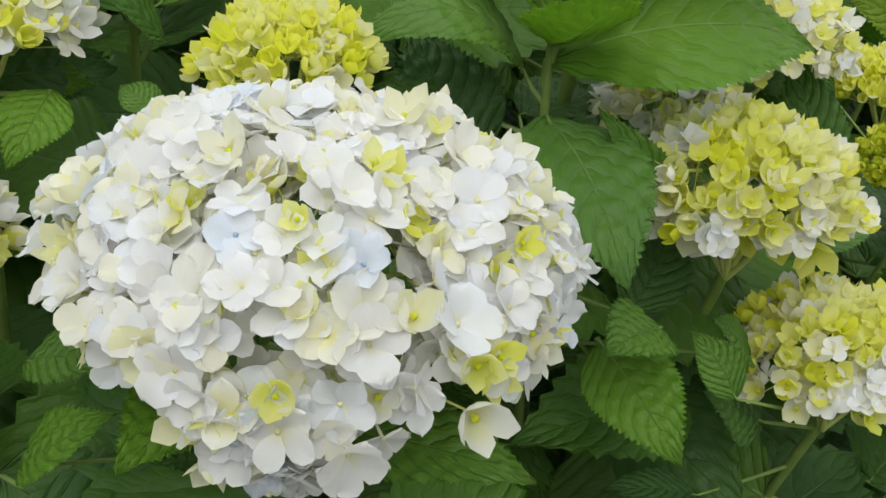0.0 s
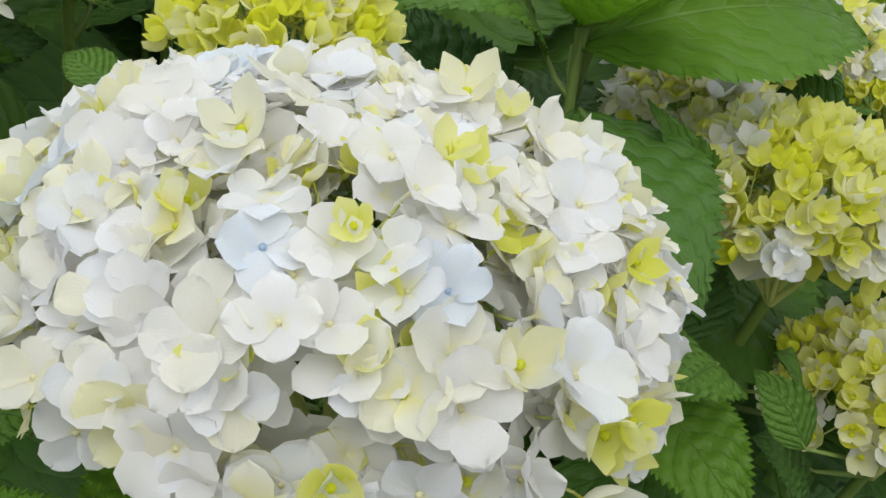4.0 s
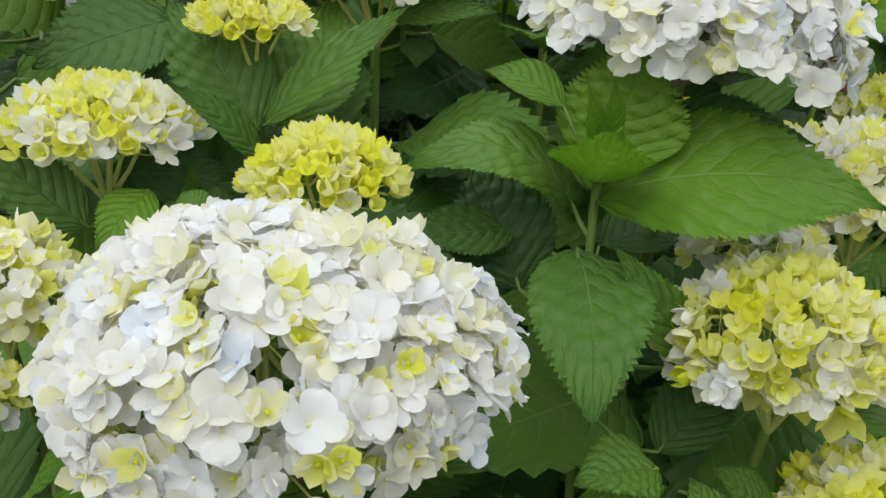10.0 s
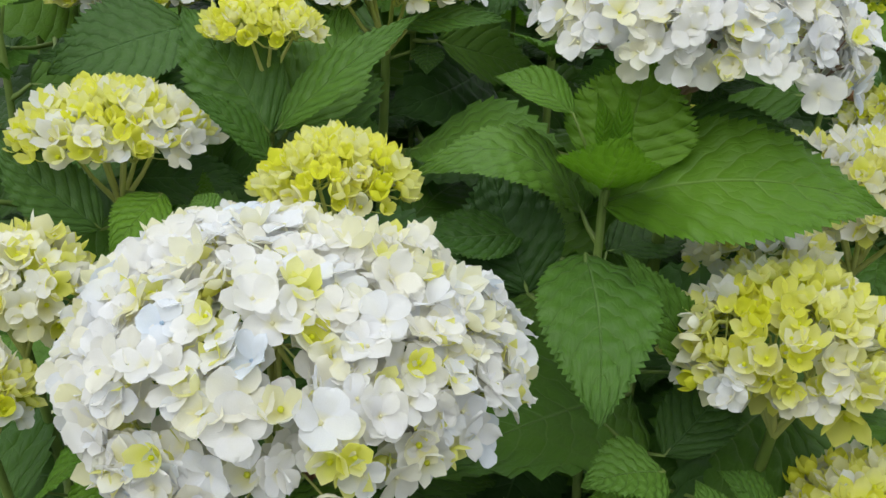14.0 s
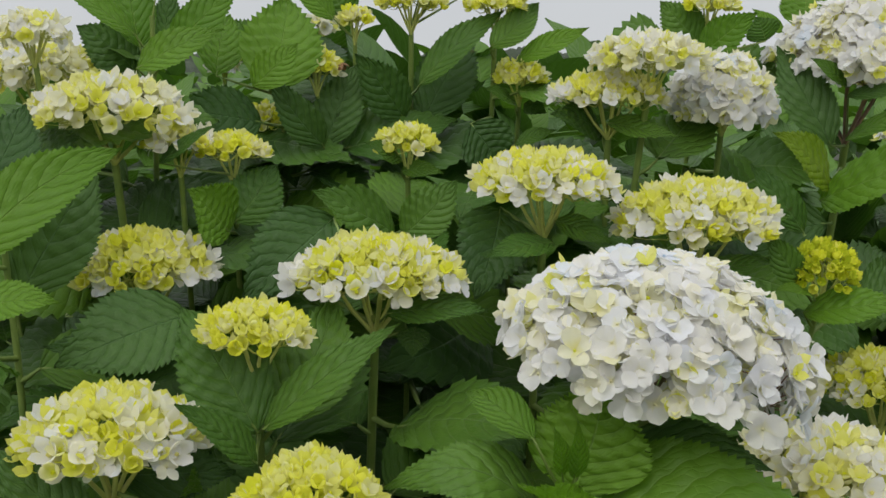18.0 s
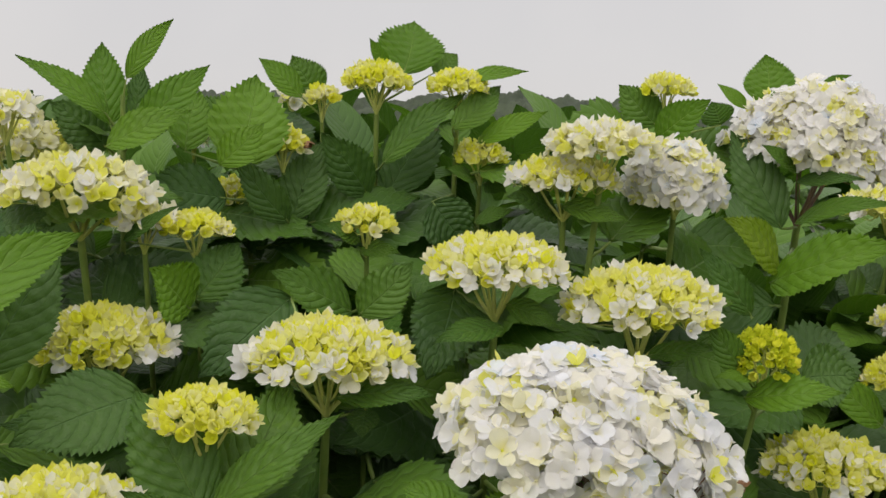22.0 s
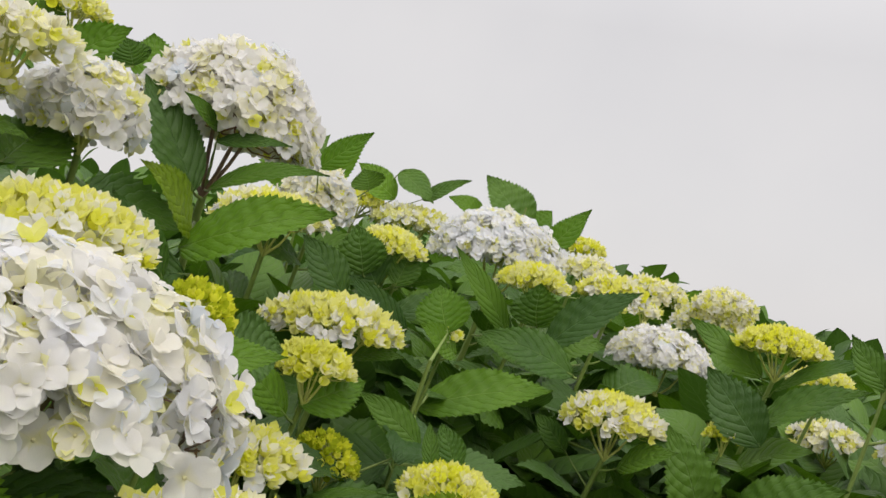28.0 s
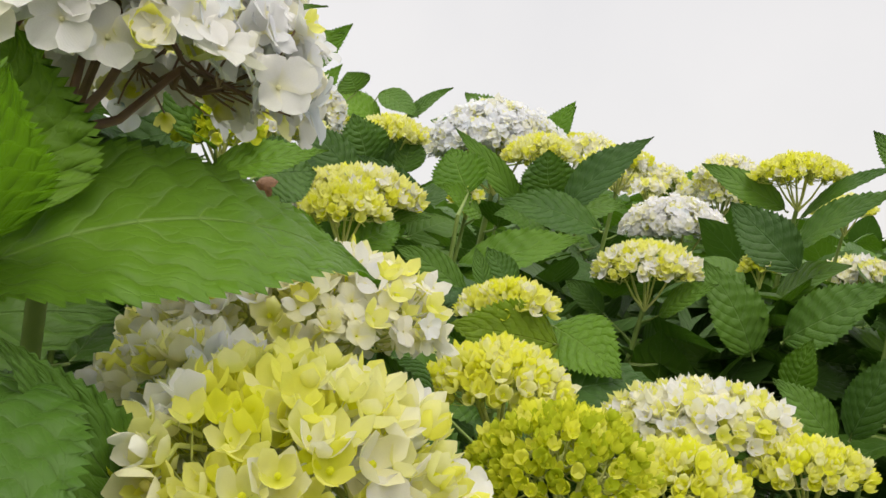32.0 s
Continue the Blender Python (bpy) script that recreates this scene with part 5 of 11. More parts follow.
side(s_h54, .643, .616, .694, .535, .679, .679, .086)
side(s_h54, .687, .612, .690, .787, .648, .661, .074, 1)
side(s_h54, .674, .581, .631, .729, .452, .611, .094, 1)
side(s_h54, .657, .628, .635, .614, .766, .638, .098)
side(s_h54, .684, .588, .562, .786, .503, .556, .093, 1)
side(s_h54, .644, .617, .567, .533, .683, .585, .084, 1)
side(s_h54, .658, .625, .477, .617, .762, .396, .100)
side(s_h54, .663, .581, .479, .649, .451, .417, .105, 1)
side(s_h54, .640, .609, .427, .512, .635, .427, .080, 1)
side(s_h54, .686, .603, .414, .808, .596, .334, .091, 1)
side(s_h54, .655, .582, .328, .594, .449, .295, .102, 1)
side(s_h54, .669, .627, .324, .694, .760, .269, .095, 1)
side(s_h54, .687, .604, .238, .830, .606, .164, .116, 1)
side(s_h54, .643, .615, .246, .520, .680, .227, .096, 1)
side(s_h53, .641, .711, .763, .574, .786, .734, .067)
side(s_h53, .662, .669, .764, .681, .575, .742, .059, 1)
side(s_h53, .647, .671, .709, .594, .558, .754, .082, 1)
side(s_h53, .668, .715, .703, .715, .811, .711, .075, 1)
side(s_h53, .665, .669, .604, .709, .529, .622, .096)
side(s_h53, .654, .717, .597, .637, .837, .580, .090, 1)
side(s_h53, .670, .714, .509, .741, .831, .493, .089)
side(s_h53, .633, .687, .514, .507, .657, .527, .082, 1)
side(s_h53, .647, .714, .418, .583, .846, .373, .096, 1)
side(s_h53, .680, .682, .427, .802, .627, .440, .095)
side(s_h53, .635, .680, .340, .495, .603, .339, .104)
side(s_h53, .667, .715, .339, .721, .837, .332, .085)
side(s_h53, .665, .673, .227, .710, .555, .145, .097)
side(s_h53, .655, .717, .239, .640, .856, .230, .098)
leaf(s_h15, (0.293, 0.810, 1.079), (0.259, 0.808, 1.123), 0.028, (-0.31, -0.87, 0.50), 0.06, 0.15, 36)
leaf(s_h15, (0.299, 0.804, 1.075), (0.258, 0.778, 1.082), 0.016, (-0.24, -0.65, 0.85), 0.06, 0.15, 52, mat=LEAF_FRESH)
leaf(s_h15, (0.296, 0.813, 1.058), (0.360, 0.766, 1.076), 0.038, (-0.28, -0.69, 0.82), 0.06, 0.15, 44, mat=LEAF_FRESH)
leaf(s_h15, (0.363, 0.864, 1.064), (0.410, 0.853, 1.070), 0.059, (-0.38, -0.86, 0.47), 0.06, 0.15, 52, mat=LEAF_DARK)
side(s_h15, .288, .828, 1.01, .191, .870, 1.01, .076)
side(s_h15, .307, .842, .948, .292, .947, .979, .070)
side(s_h15, .302, .795, .939, .264, .688, .929, .077)
side(s_h15, .287, .812, .856, .154, .777, .834, .100, 1)
side(s_h15, .334, .826, .854, .435, .863, .829, .070)
side(s_h15, .325, .797, .788, .400, .691, .783, .090)
side(s_h15, .313, .841, .799, .327, .973, .859, .101)
side(s_h15, .334, .826, .700, .468, .875, .681, .105, 1)
side(s_h15, .290, .827, .692, .155, .886, .617, .119)
side(s_h15, .299, .840, .638, .233, .970, .651, .108)
side(s_h15, .307, .797, .624, .282, .668, .548, .109)
side(s_h15, .286, .817, .542, .159, .812, .537, .077)
side(s_h15, .331, .813, .530, .461, .782, .449, .106, 1)
leaf(s_h12, (-0.038, 0.729, 1.071), (0.034, 0.724, 1.075), 0.029, (0.00, -0.69, 0.88), 0.06, 0.15, 40)
leaf(s_h12, (-0.017, 0.761, 1.054), (-0.019, 0.741, 1.036), 0.025, (0.02, -0.87, 0.67), 0.06, 0.15, 52, mat=LEAF_DARK)
leaf(s_h12, (-0.084, 0.836, 1.126), (-0.150, 0.784, 1.069), 0.072, (0.13, -0.91, 0.52), 0.06, 0.15, 40, mat=LEAF_DARK)
leaf(s_h12, (-0.109, 0.772, 1.092), (-0.064, 0.802, 1.078), 0.040, (0.09, -0.84, 0.68), 0.06, 0.15, 52, mat=LEAF_DARK)
side(s_h12, -.060, .777, .972, -.127, .889, .951, .081)
side(s_h12, -.029, .740, .983, .063, .662, 1.01, .087)
side(s_h12, -.069, .747, .919, -.175, .706, .950, .087, 1)
side(s_h12, -.034, .777, .916, .025, .875, .932, .071)
side(s_h12, -.038, .733, .835, .012, .604, .855, .100)
side(s_h12, -.056, .779, .827, -.111, .915, .801, .100, 1)
side(s_h12, -.029, .772, .744, .068, .860, .763, .083)
side(s_h12, -.070, .746, .746, -.215, .685, .777, .099)
side(s_h12, -.065, .768, .635, -.184, .848, .555, .117)
side(s_h12, -.034, .734, .645, .047, .596, .631, .119, 1)
side(s_h12, -.065, .744, .564, -.162, .685, .497, .087, 1)
side(s_h12, -.034, .772, .563, .033, .857, .491, .094)
side(s_h12, -.031, .740, .472, .054, .652, .413, .083)
side(s_h12, -.058, .777, .477, -.121, .905, .443, .099)
leaf(s_h14, (0.213, 0.814, 1.091), (0.271, 0.808, 1.100), 0.025, (-0.16, -0.54, 0.92), 0.06, 0.15, 52)
side(s_h14, .189, .851, 1.01, .110, .911, 1.01, .073)
side(s_h14, .207, .813, 1.02, .201, .726, 1.06, .064)
side(s_h14, .185, .834, .924, .052, .826, .892, .088)
side(s_h14, .226, .851, .940, .308, .922, .982, .074)
side(s_h14, .223, .816, .863, .287, .722, .886, .074, 1)
side(s_h14, .213, .861, .856, .234, .986, .847, .092, 1)
side(s_h14, .233, .843, .765, .368, .883, .780, .104, 1)
side(s_h14, .193, .820, .752, .109, .737, .700, .096, 1)
side(s_h14, .204, .858, .664, .174, .994, .600, .108, 1)
side(s_h14, .226, .822, .662, .328, .739, .584, .096, 1)
side(s_h14, .185, .831, .603, .036, .799, .588, .104)
side(s_h14, .232, .846, .604, .362, .900, .595, .086)
side(s_h14, .218, .814, .502, .277, .672, .449, .105)
side(s_h14, .191, .850, .500, .100, .920, .444, .094, 1)
leaf(s_nl, (-0.309, 0.665, 1.115), (-0.225, 0.737, 1.186), 0.048, (0.32, -0.84, 0.54), 0.10, 0.15, 56, mat=LEAF_FRESH)
leaf(s_nl, (-0.292, 0.714, 1.083), (-0.251, 0.764, 1.174), 0.062, (0.33, -0.89, 0.41), 0.06, 0.15, 56, mat=LEAF_DARK)
leaf(s_nl, (-0.299, 0.750, 1.123), (-0.282, 0.802, 1.186), 0.046, (0.34, -0.90, 0.37), 0.06, 0.15, 50)
leaf(s_nl, (-0.310, 0.702, 1.154), (-0.299, 0.760, 1.215), 0.045, (0.36, -0.86, 0.42), 0.06, 0.15, 40, mat=LEAF_DARK)
leaf(s_nl, (-0.296, 0.647, 1.088), (-0.239, 0.639, 1.095), 0.031, (0.31, -0.74, 0.76), 0.06, 0.15, 40, mat=LEAF_FRESH)
side(s_nl, -.322, .712, 1.10, -.429, .756, 1.06, .084)
side(s_nl, -.300, .680, 1.05, -.302, .585, 1.09, .073)
side(s_nl, -.283, .721, 1.03, -.208, .797, 1.01, .074)
side(s_nl, -.278, .696, .959, -.150, .653, 1.01, .100)
side(s_nl, -.322, .714, .954, -.425, .763, .974, .081)
side(s_nl, -.287, .725, .883, -.223, .835, .908, .085)
side(s_nl, -.295, .680, .871, -.272, .568, .837, .081)
side(s_nl, -.324, .699, .798, -.471, .674, .798, .106)
side(s_nl, -.276, .695, .797, -.127, .646, .792, .096, 1)
side(s_nl, -.303, .683, .713, -.321, .568, .634, .097, 1)
side(s_nl, -.304, .724, .713, -.331, .835, .638, .085)
side(s_nl, -.280, .688, .628, -.184, .612, .601, .091)
side(s_nl, -.322, .713, .634, -.468, .777, .640, .101, 1)
side(s_nl, -.284, .722, .546, -.188, .836, .502, .105)
side(s_nl, -.307, .681, .545, -.347, .560, .504, .080)
leaf(s_h44, (0.579, 0.850, 0.978), (0.585, 0.870, 1.018), 0.016, (-0.65, -0.74, 0.23), 0.06, 0.15, 52)
leaf(s_h44, (0.603, 0.843, 0.980), (0.600, 0.871, 1.018), 0.029, (-0.66, -0.72, 0.28), 0.06, 0.15, 52)
leaf(s_h44, (0.628, 0.819, 0.951), (0.640, 0.753, 0.911), 0.061, (-0.60, -0.52, 0.62), 0.07, 0.15, 44, mat=LEAF_FRESH)
leaf(s_h44, (0.595, 0.782, 0.939), (0.507, 0.815, 0.957), 0.057, (-0.71, -0.68, 0.23), 0.06, 0.05, 44, mat=LEAF_YELLOW)
side(s_h44, .555, .827, .889, .453, .847, .926, .070)
side(s_h44, .597, .807, .886, .675, .742, .908, .069, 1)
side(s_h44, .576, .798, .786, .568, .673, .794, .087)
side(s_h44, .588, .845, .779, .633, .949, .753, .086)
side(s_h44, .593, .806, .734, .683, .706, .795, .102, 1)
side(s_h44, .556, .832, .717, .425, .889, .675, .106)
side(s_h44, .599, .835, .665, .717, .906, .703, .088)
side(s_h44, .557, .810, .662, .445, .744, .687, .084, 1)
side(s_h44, .558, .838, .564, .437, .934, .573, .114, 1)
side(s_h44, .597, .814, .549, .697, .769, .485, .076)
side(s_h44, .559, .807, .492, .455, .723, .496, .082)
side(s_h44, .579, .844, .478, .582, .971, .400, .103, 1)
side(s_h44, .600, .817, .403, .739, .780, .347, .102)
side(s_h44, .553, .822, .412, .414, .815, .414, .092, 1)
side(s_h44, .581, .847, .339, .602, .994, .325, .104)
side(s_h44, .579, .798, .344, .583, .645, .365, .099)
leaf(s_h13, (0.090, 0.806, 1.113), (0.032, 0.752, 1.108), 0.027, (-0.06, -0.75, 0.78), 0.06, 0.15, 40)
leaf(s_h13, (0.096, 0.836, 1.127), (0.139, 0.819, 1.111), 0.025, (-0.11, -0.75, 0.76), 0.06, 0.15, 52)
leaf(s_h13, (0.054, 0.870, 1.133), (0.030, 0.810, 1.066), 0.064, (-0.05, -0.97, 0.35), 0.06, 0.15, 44, mat=LEAF_DARK)
side(s_h13, .097, .860, 1.05, .151, .979, 1.07, .095)
side(s_h13, .080, .814, 1.04, .055, .723, 1.06, .059)
side(s_h13, .070, .856, .950, -.001, .931, .932, .072, 1)
side(s_h13, .106, .822, .958, .209, .740, .981, .097)
side(s_h13, .086, .813, .858, .082, .679, .849, .086)
side(s_h13, .086, .861, .867, .082, .979, .902, .079)
side(s_h13, .109, .826, .784, .238, .762, .765, .091, 1)
side(s_h13, .067, .852, .784, -.063, .947, .764, .118)
side(s_h13, .092, .861, .715, .126, 1.01, .686, .106, 1)
side(s_h13, .079, .816, .711, .035, .701, .663, .090, 1)
side(s_h13, .062, .836, .627, -.073, .831, .620, .095)
side(s_h13, .105, .821, .622, .209, .728, .584, .091)
side(s_h13, .065, .827, .557, -.055, .768, .542, .093)
side(s_h13, .107, .851, .553, .229, .937, .516, .108)
side(s_h26, .206, .961, 1.17, .272, 1.04, 1.22, .073)
side(s_h26, .179, .964, 1.08, .118, 1.07, 1.12, .086)
side(s_h26, .212, .933, 1.09, .304, .885, 1.13, .069)
side(s_h26, .179, .924, .971, .105, .803, .923, .097)
side(s_h26, .201, .966, .986, .255, 1.10, 1.02, .103)
side(s_h26, .208, .925, .897, .309, .812, .914, .110)
side(s_h26, .172, .959, .894, .055, 1.05, .894, .099)
side(s_h26, .198, .964, .810, .235, 1.09, .728, .107)
side(s_h26, .184, .922, .813, .146, .802, .758, .095)
side(s_h26, .176, .963, .743, .078, 1.08, .772, .109)
side(s_h26, .216, .946, .738, .377, .962, .730, .102)
side(s_h26, .190, .919, .667, .178, .764, .665, .104, 1)
side(s_h26, .209, .957, .655, .315, 1.03, .582, .095)
leaf(s_h11, (-0.180, 0.730, 1.068), (-0.257, 0.677, 1.043), 0.071, (0.24, -0.75, 0.78), 0.06, 0.15, 44, mat=LEAF_DARK)
side(s_h11, -.221, .843, .958, -.150, .943, .922, .086)
side(s_h11, -.253, .806, .969, -.326, .738, .984, .071)
side(s_h11, -.255, .835, .880, -.349, .893, .918, .070, 1)
side(s_h11, -.223, .802, .876, -.170, .705, .896, .079, 1)
side(s_h11, -.249, .803, .788, -.337, .679, .805, .106, 1)
side(s_h11, -.219, .843, .785, -.132, .953, .785, .093)
side(s_h11, -.223, .803, .712, -.156, .682, .669, .098)
side(s_h11, -.252, .841, .723, -.356, .943, .746, .092)
side(s_h11, -.215, .835, .620, -.081, .913, .569, .105, 1)
side(s_h11, -.240, .802, .615, -.266, .676, .545, .097)
side(s_h11, -.258, .824, .554, -.404, .827, .488, .116)
side(s_h11, -.219, .805, .566, -.128, .700, .575, .102)
side(s_h11, -.244, .800, .485, -.297, .664, .487, .097, 1)
side(s_h11, -.233, .848, .483, -.222, 1.00, .474, .095, 1)
side(s_h32, .412, .903, .872, .486, 1.01, .876, .084)
side(s_h32, .386, .861, .867, .341, .776, .852, .065)
side(s_h32, .379, .899, .790, .291, .979, .801, .086)
side(s_h32, .410, .861, .784, .474, .751, .762, .086, 1)
side(s_h32, .377, .872, .697, .274, .824, .658, .078)
side(s_h32, .414, .900, .710, .497, .993, .736, .082)
side(s_h32, .412, .863, .632, .493, .749, .585, .103)
side(s_h32, .380, .897, .649, .273, .989, .706, .100, 1)
side(s_h32, .421, .890, .539, .562, .939, .521, .098, 1)
side(s_h32, .377, .878, .529, .266, .855, .456, .097, 1)
side(s_h32, .390, .902, .451, .343, 1.02, .373, .103, 1)
side(s_h32, .410, .862, .458, .488, .730, .414, .108, 1)
side(s_h32, .376, .883, .362, .234, .885, .285, .117, 1)
side(s_h32, .423, .883, .372, .553, .886, .366, .089, 1)
leaf(s_h16, (-0.035, 0.868, 1.110), (-0.102, 0.833, 1.149), 0.045, (0.07, -0.89, 0.55), 0.06, 0.15, 36)
leaf(s_h16, (-0.028, 0.861, 1.109), (0.017, 0.871, 1.156), 0.043, (0.01, -0.96, 0.39), 0.06, 0.15, 36)
leaf(s_h16, (-0.031, 0.903, 1.170), (-0.062, 0.876, 1.186), 0.022, (0.04, -0.82, 0.64), 0.06, 0.15, 52)
leaf(s_h16, (-0.031, 0.902, 1.160), (0.006, 0.896, 1.159), 0.021, (0.01, -0.70, 0.78), 0.06, 0.15, 52)
side(s_h16, -.025, .933, 1.11, -.025, 1.04, 1.15, .073)
side(s_h16, -.020, .882, 1.10, .002, .790, 1.09, .061)
side(s_h16, -.049, .912, 1.05, -.161, .943, 1.05, .079)
side(s_h16, -.003, .917, 1.04, .092, .963, 1.01, .066)
side(s_h16, -.011, .885, .953, .069, .766, .943, .106, 1)
side(s_h16, -.029, .933, .961, -.045, 1.04, .986, .070, 1)
side(s_h16, -.004, .896, .852, .107, .847, .808, .095)
side(s_h16, -.049, .898, .864, -.178, .856, .879, .093)
side(s_h16, -.023, .933, .796, -.013, 1.08, .806, .101)
side(s_h16, -.013, .884, .796, .062, .743, .809, .113, 1)
side(s_h16, -.045, .917, .691, -.152, .973, .638, .094, 1)
side(s_h16, -.001, .908, .694, .144, .920, .655, .109)
side(s_h16, -.017, .883, .613, .035, .745, .591, .105, 1)
side(s_h16, -.032, .923, .605, -.070, 1.05, .529, .103)
leaf(s_h25, (0.157, 0.957, 1.203), (0.219, 0.936, 1.191), 0.033, (-0.11, -0.56, 0.85), 0.06, 0.15, 52)
leaf(s_h25, (0.158, 0.984, 1.193), (0.104, 0.951, 1.211), 0.038, (-0.12, -0.86, 0.54), 0.06, 0.15, 52, mat=LEAF_DARK)
side(s_h25, .184, .978, 1.12, .292, 1.01, 1.09, .073)
side(s_h25, .136, .974, 1.13, .021, .990, 1.12, .071, 1)
side(s_h25, .148, .990, 1.03, .091, 1.09, 1.03, .077, 1)
side(s_h25, .173, .949, 1.04, .240, .837, 1.07, .098)
side(s_h25, .138, .978, .940, .020, 1.02, .971, .079)
side(s_h25, .181, .980, .941, .299, 1.05, .986, .095)
side(s_h25, .160, .949, .841, .153, .810, .754, .110)
side(s_h25, .152, .990, .846, .103, 1.12, .798, .090)
side(s_h25, .183, .967, .743, .308, .951, .679, .094)
side(s_h25, .137, .961, .758, .005, .910, .774, .105, 1)
side(s_h25, .150, .990, .673, .082, 1.13, .682, .099)
side(s_h25, .163, .945, .668, .173, .808, .649, .090)
side(s_h25, .139, .963, .580, -.004, .916, .519, .117, 1)
side(s_h25, .182, .976, .578, .299, 1.01, .513, .091)
side(s_h27, .291, 1.02, 1.13, .369, 1.12, 1.15, .097)
side(s_h27, .265, .978, 1.12, .208, .873, 1.08, .087, 1)
side(s_h27, .258, 1.01, 1.08, .178, 1.08, 1.12, .081)
side(s_h27, .293, .981, 1.06, .362, .908, 1.04, .065)
side(s_h27, .257, .984, 1.00, .156, .908, .958, .093)
side(s_h27, .290, 1.02, 1.00, .360, 1.12, .962, .089, 1)
side(s_h27, .284, .977, .907, .335, .841, .857, .096, 1)
side(s_h27, .253, 1.01, .920, .111, 1.05, .948, .112)
side(s_h27, .287, 1.02, .835, .352, 1.15, .859, .090)
side(s_h27, .254, .989, .825, .125, .936, .796, .096)
side(s_h27, .267, 1.02, .766, .218, 1.14, .745, .086, 1)
side(s_h27, .286, .976, .773, .335, .855, .788, .091, 1)
side(s_h27, .266, .976, .702, .212, .856, .693, .084)
side(s_h27, .286, 1.02, .692, .337, 1.12, .624, .082, 1)
side(s_h27, .284, .975, .617, .339, .819, .609, .108, 1)
side(s_h27, .256, 1.01, .618, .148, 1.09, .618, .098)
leaf(s_h19, (-0.172, 0.855, 1.111), (-0.199, 0.825, 1.149), 0.057, (0.19, -0.84, 0.62), 0.06, 0.30, 52, mat=LEAF_FRESH)
leaf(s_h19, (-0.169, 0.866, 1.117), (-0.137, 0.898, 1.164), 0.049, (0.17, -0.94, 0.38), 0.06, 0.15, 40)
leaf(s_h19, (-0.227, 0.855, 1.167), (-0.179, 0.845, 1.199), 0.019, (0.15, -0.62, 0.82), 0.06, 0.15, 52)
side(s_h19, -.181, .913, 1.10, -.216, 1.02, 1.11, .072)
side(s_h19, -.154, .873, 1.08, -.076, .811, 1.06, .072)
side(s_h19, -.197, .883, 1.00, -.312, .848, .996, .080)
side(s_h19, -.159, .903, 1.01, -.082, 1.00, 1.07, .084)
side(s_h19, -.161, .868, .899, -.096, .760, .858, .086)
side(s_h19, -.193, .903, .907, -.306, .983, .911, .092)
side(s_h19, -.158, .913, .832, -.065, 1.03, .794, .112)
side(s_h19, -.187, .869, .831, -.270, .754, .788, .107)
side(s_h19, -.190, .903, .750, -.293, 1.01, .708, .109, 1)
side(s_h19, -.160, .868, .756, -.091, .758, .749, .091)
side(s_h19, -.185, .869, .668, -.264, .736, .611, .102)
side(s_h19, -.150, .893, .669, .001, .943, .620, .111)
side(s_h19, -.152, .873, .578, -.037, .804, .549, .094, 1)
side(s_h19, -.182, .913, .583, -.232, 1.04, .584, .084)
side(s_h19b, -.232, .891, 1.10, -.304, .971, 1.13, .068, 1)
side(s_h19b, -.191, .871, 1.09, -.072, .841, 1.08, .088, 1)
side(s_h19b, -.236, .861, 1.03, -.323, .817, 1.07, .080)
side(s_h19b, -.196, .891, 1.02, -.112, .951, 1.05, .069)
side(s_h19b, -.192, .871, .926, -.074, .828, .951, .087)
side(s_h19b, -.224, .901, .929, -.271, 1.02, .969, .087)
side(s_h19b, -.192, .881, .856, -.068, .921, .865, .087)
side(s_h19b, -.230, .857, .850, -.318, .742, .821, .097, 1)
side(s_h19b, -.226, .901, .779, -.292, 1.03, .757, .091)
side(s_h19b, -.204, .854, .787, -.146, .738, .806, .087)
side(s_h19b, -.225, .856, .678, -.286, .730, .614, .111, 1)
side(s_h19b, -.196, .891, .691, -.090, .971, .703, .098)
side(s_h19b, -.197, .861, .600, -.099, .790, .542, .097)
side(s_h19b, -.221, .901, .603, -.254, 1.04, .552, .092, 1)
side(s_h19b, -.195, .891, .544, -.085, .961, .540, .092)
side(s_h19b, -.224, .853, .547, -.277, .713, .555, .103)
leaf(s_h31, (0.472, 0.931, 1.005), (0.406, 0.935, 1.051), 0.036, (-0.41, -0.81, 0.56), 0.06, 0.15, 52, mat=LEAF_FRESH)
leaf(s_h31, (0.493, 0.945, 1.011), (0.559, 0.940, 1.038), 0.050, (-0.46, -0.76, 0.63), 0.06, 0.15, 40, mat=LEAF_FRESH)
side(s_h31, .498, .970, .958, .497, 1.10, .962, .097)
side(s_h31, .474, .947, .896, .349, .959, .942, .096, 1)
side(s_h31, .521, .941, .895, .626, .924, .927, .068)
side(s_h31, .491, .922, .803, .449, .787, .824, .098)
side(s_h31, .498, .970, .805, .499, 1.11, .835, .092)
side(s_h31, .518, .957, .696, .645, 1.03, .633, .118)
side(s_h31, .474, .938, .701, .344, .895, .677, .084)
side(s_h31, .497, .968, .623, .492, 1.11, .557, .101)
side(s_h31, .488, .924, .624, .425, .790, .567, .095, 1)
side(s_h31, .474, .939, .545, .347, .909, .558, .080)
side(s_h31, .523, .947, .546, .659, .958, .563, .084)
side(s_h31, .485, .924, .463, .422, .813, .448, .082)
side(s_h31, .494, .966, .452, .467, 1.10, .364, .118)
leaf(s_h17, (-0.351, 0.884, 1.169), (-0.288, 0.873, 1.179), 0.044, (0.26, -0.72, 0.71), 0.06, 0.15, 40, mat=LEAF_DARK)
side(s_h17, -.254, .894, 1.10, -.178, .964, 1.14, .070, 1)
side(s_h17, -.287, .864, 1.08, -.373, .770, 1.06, .092)
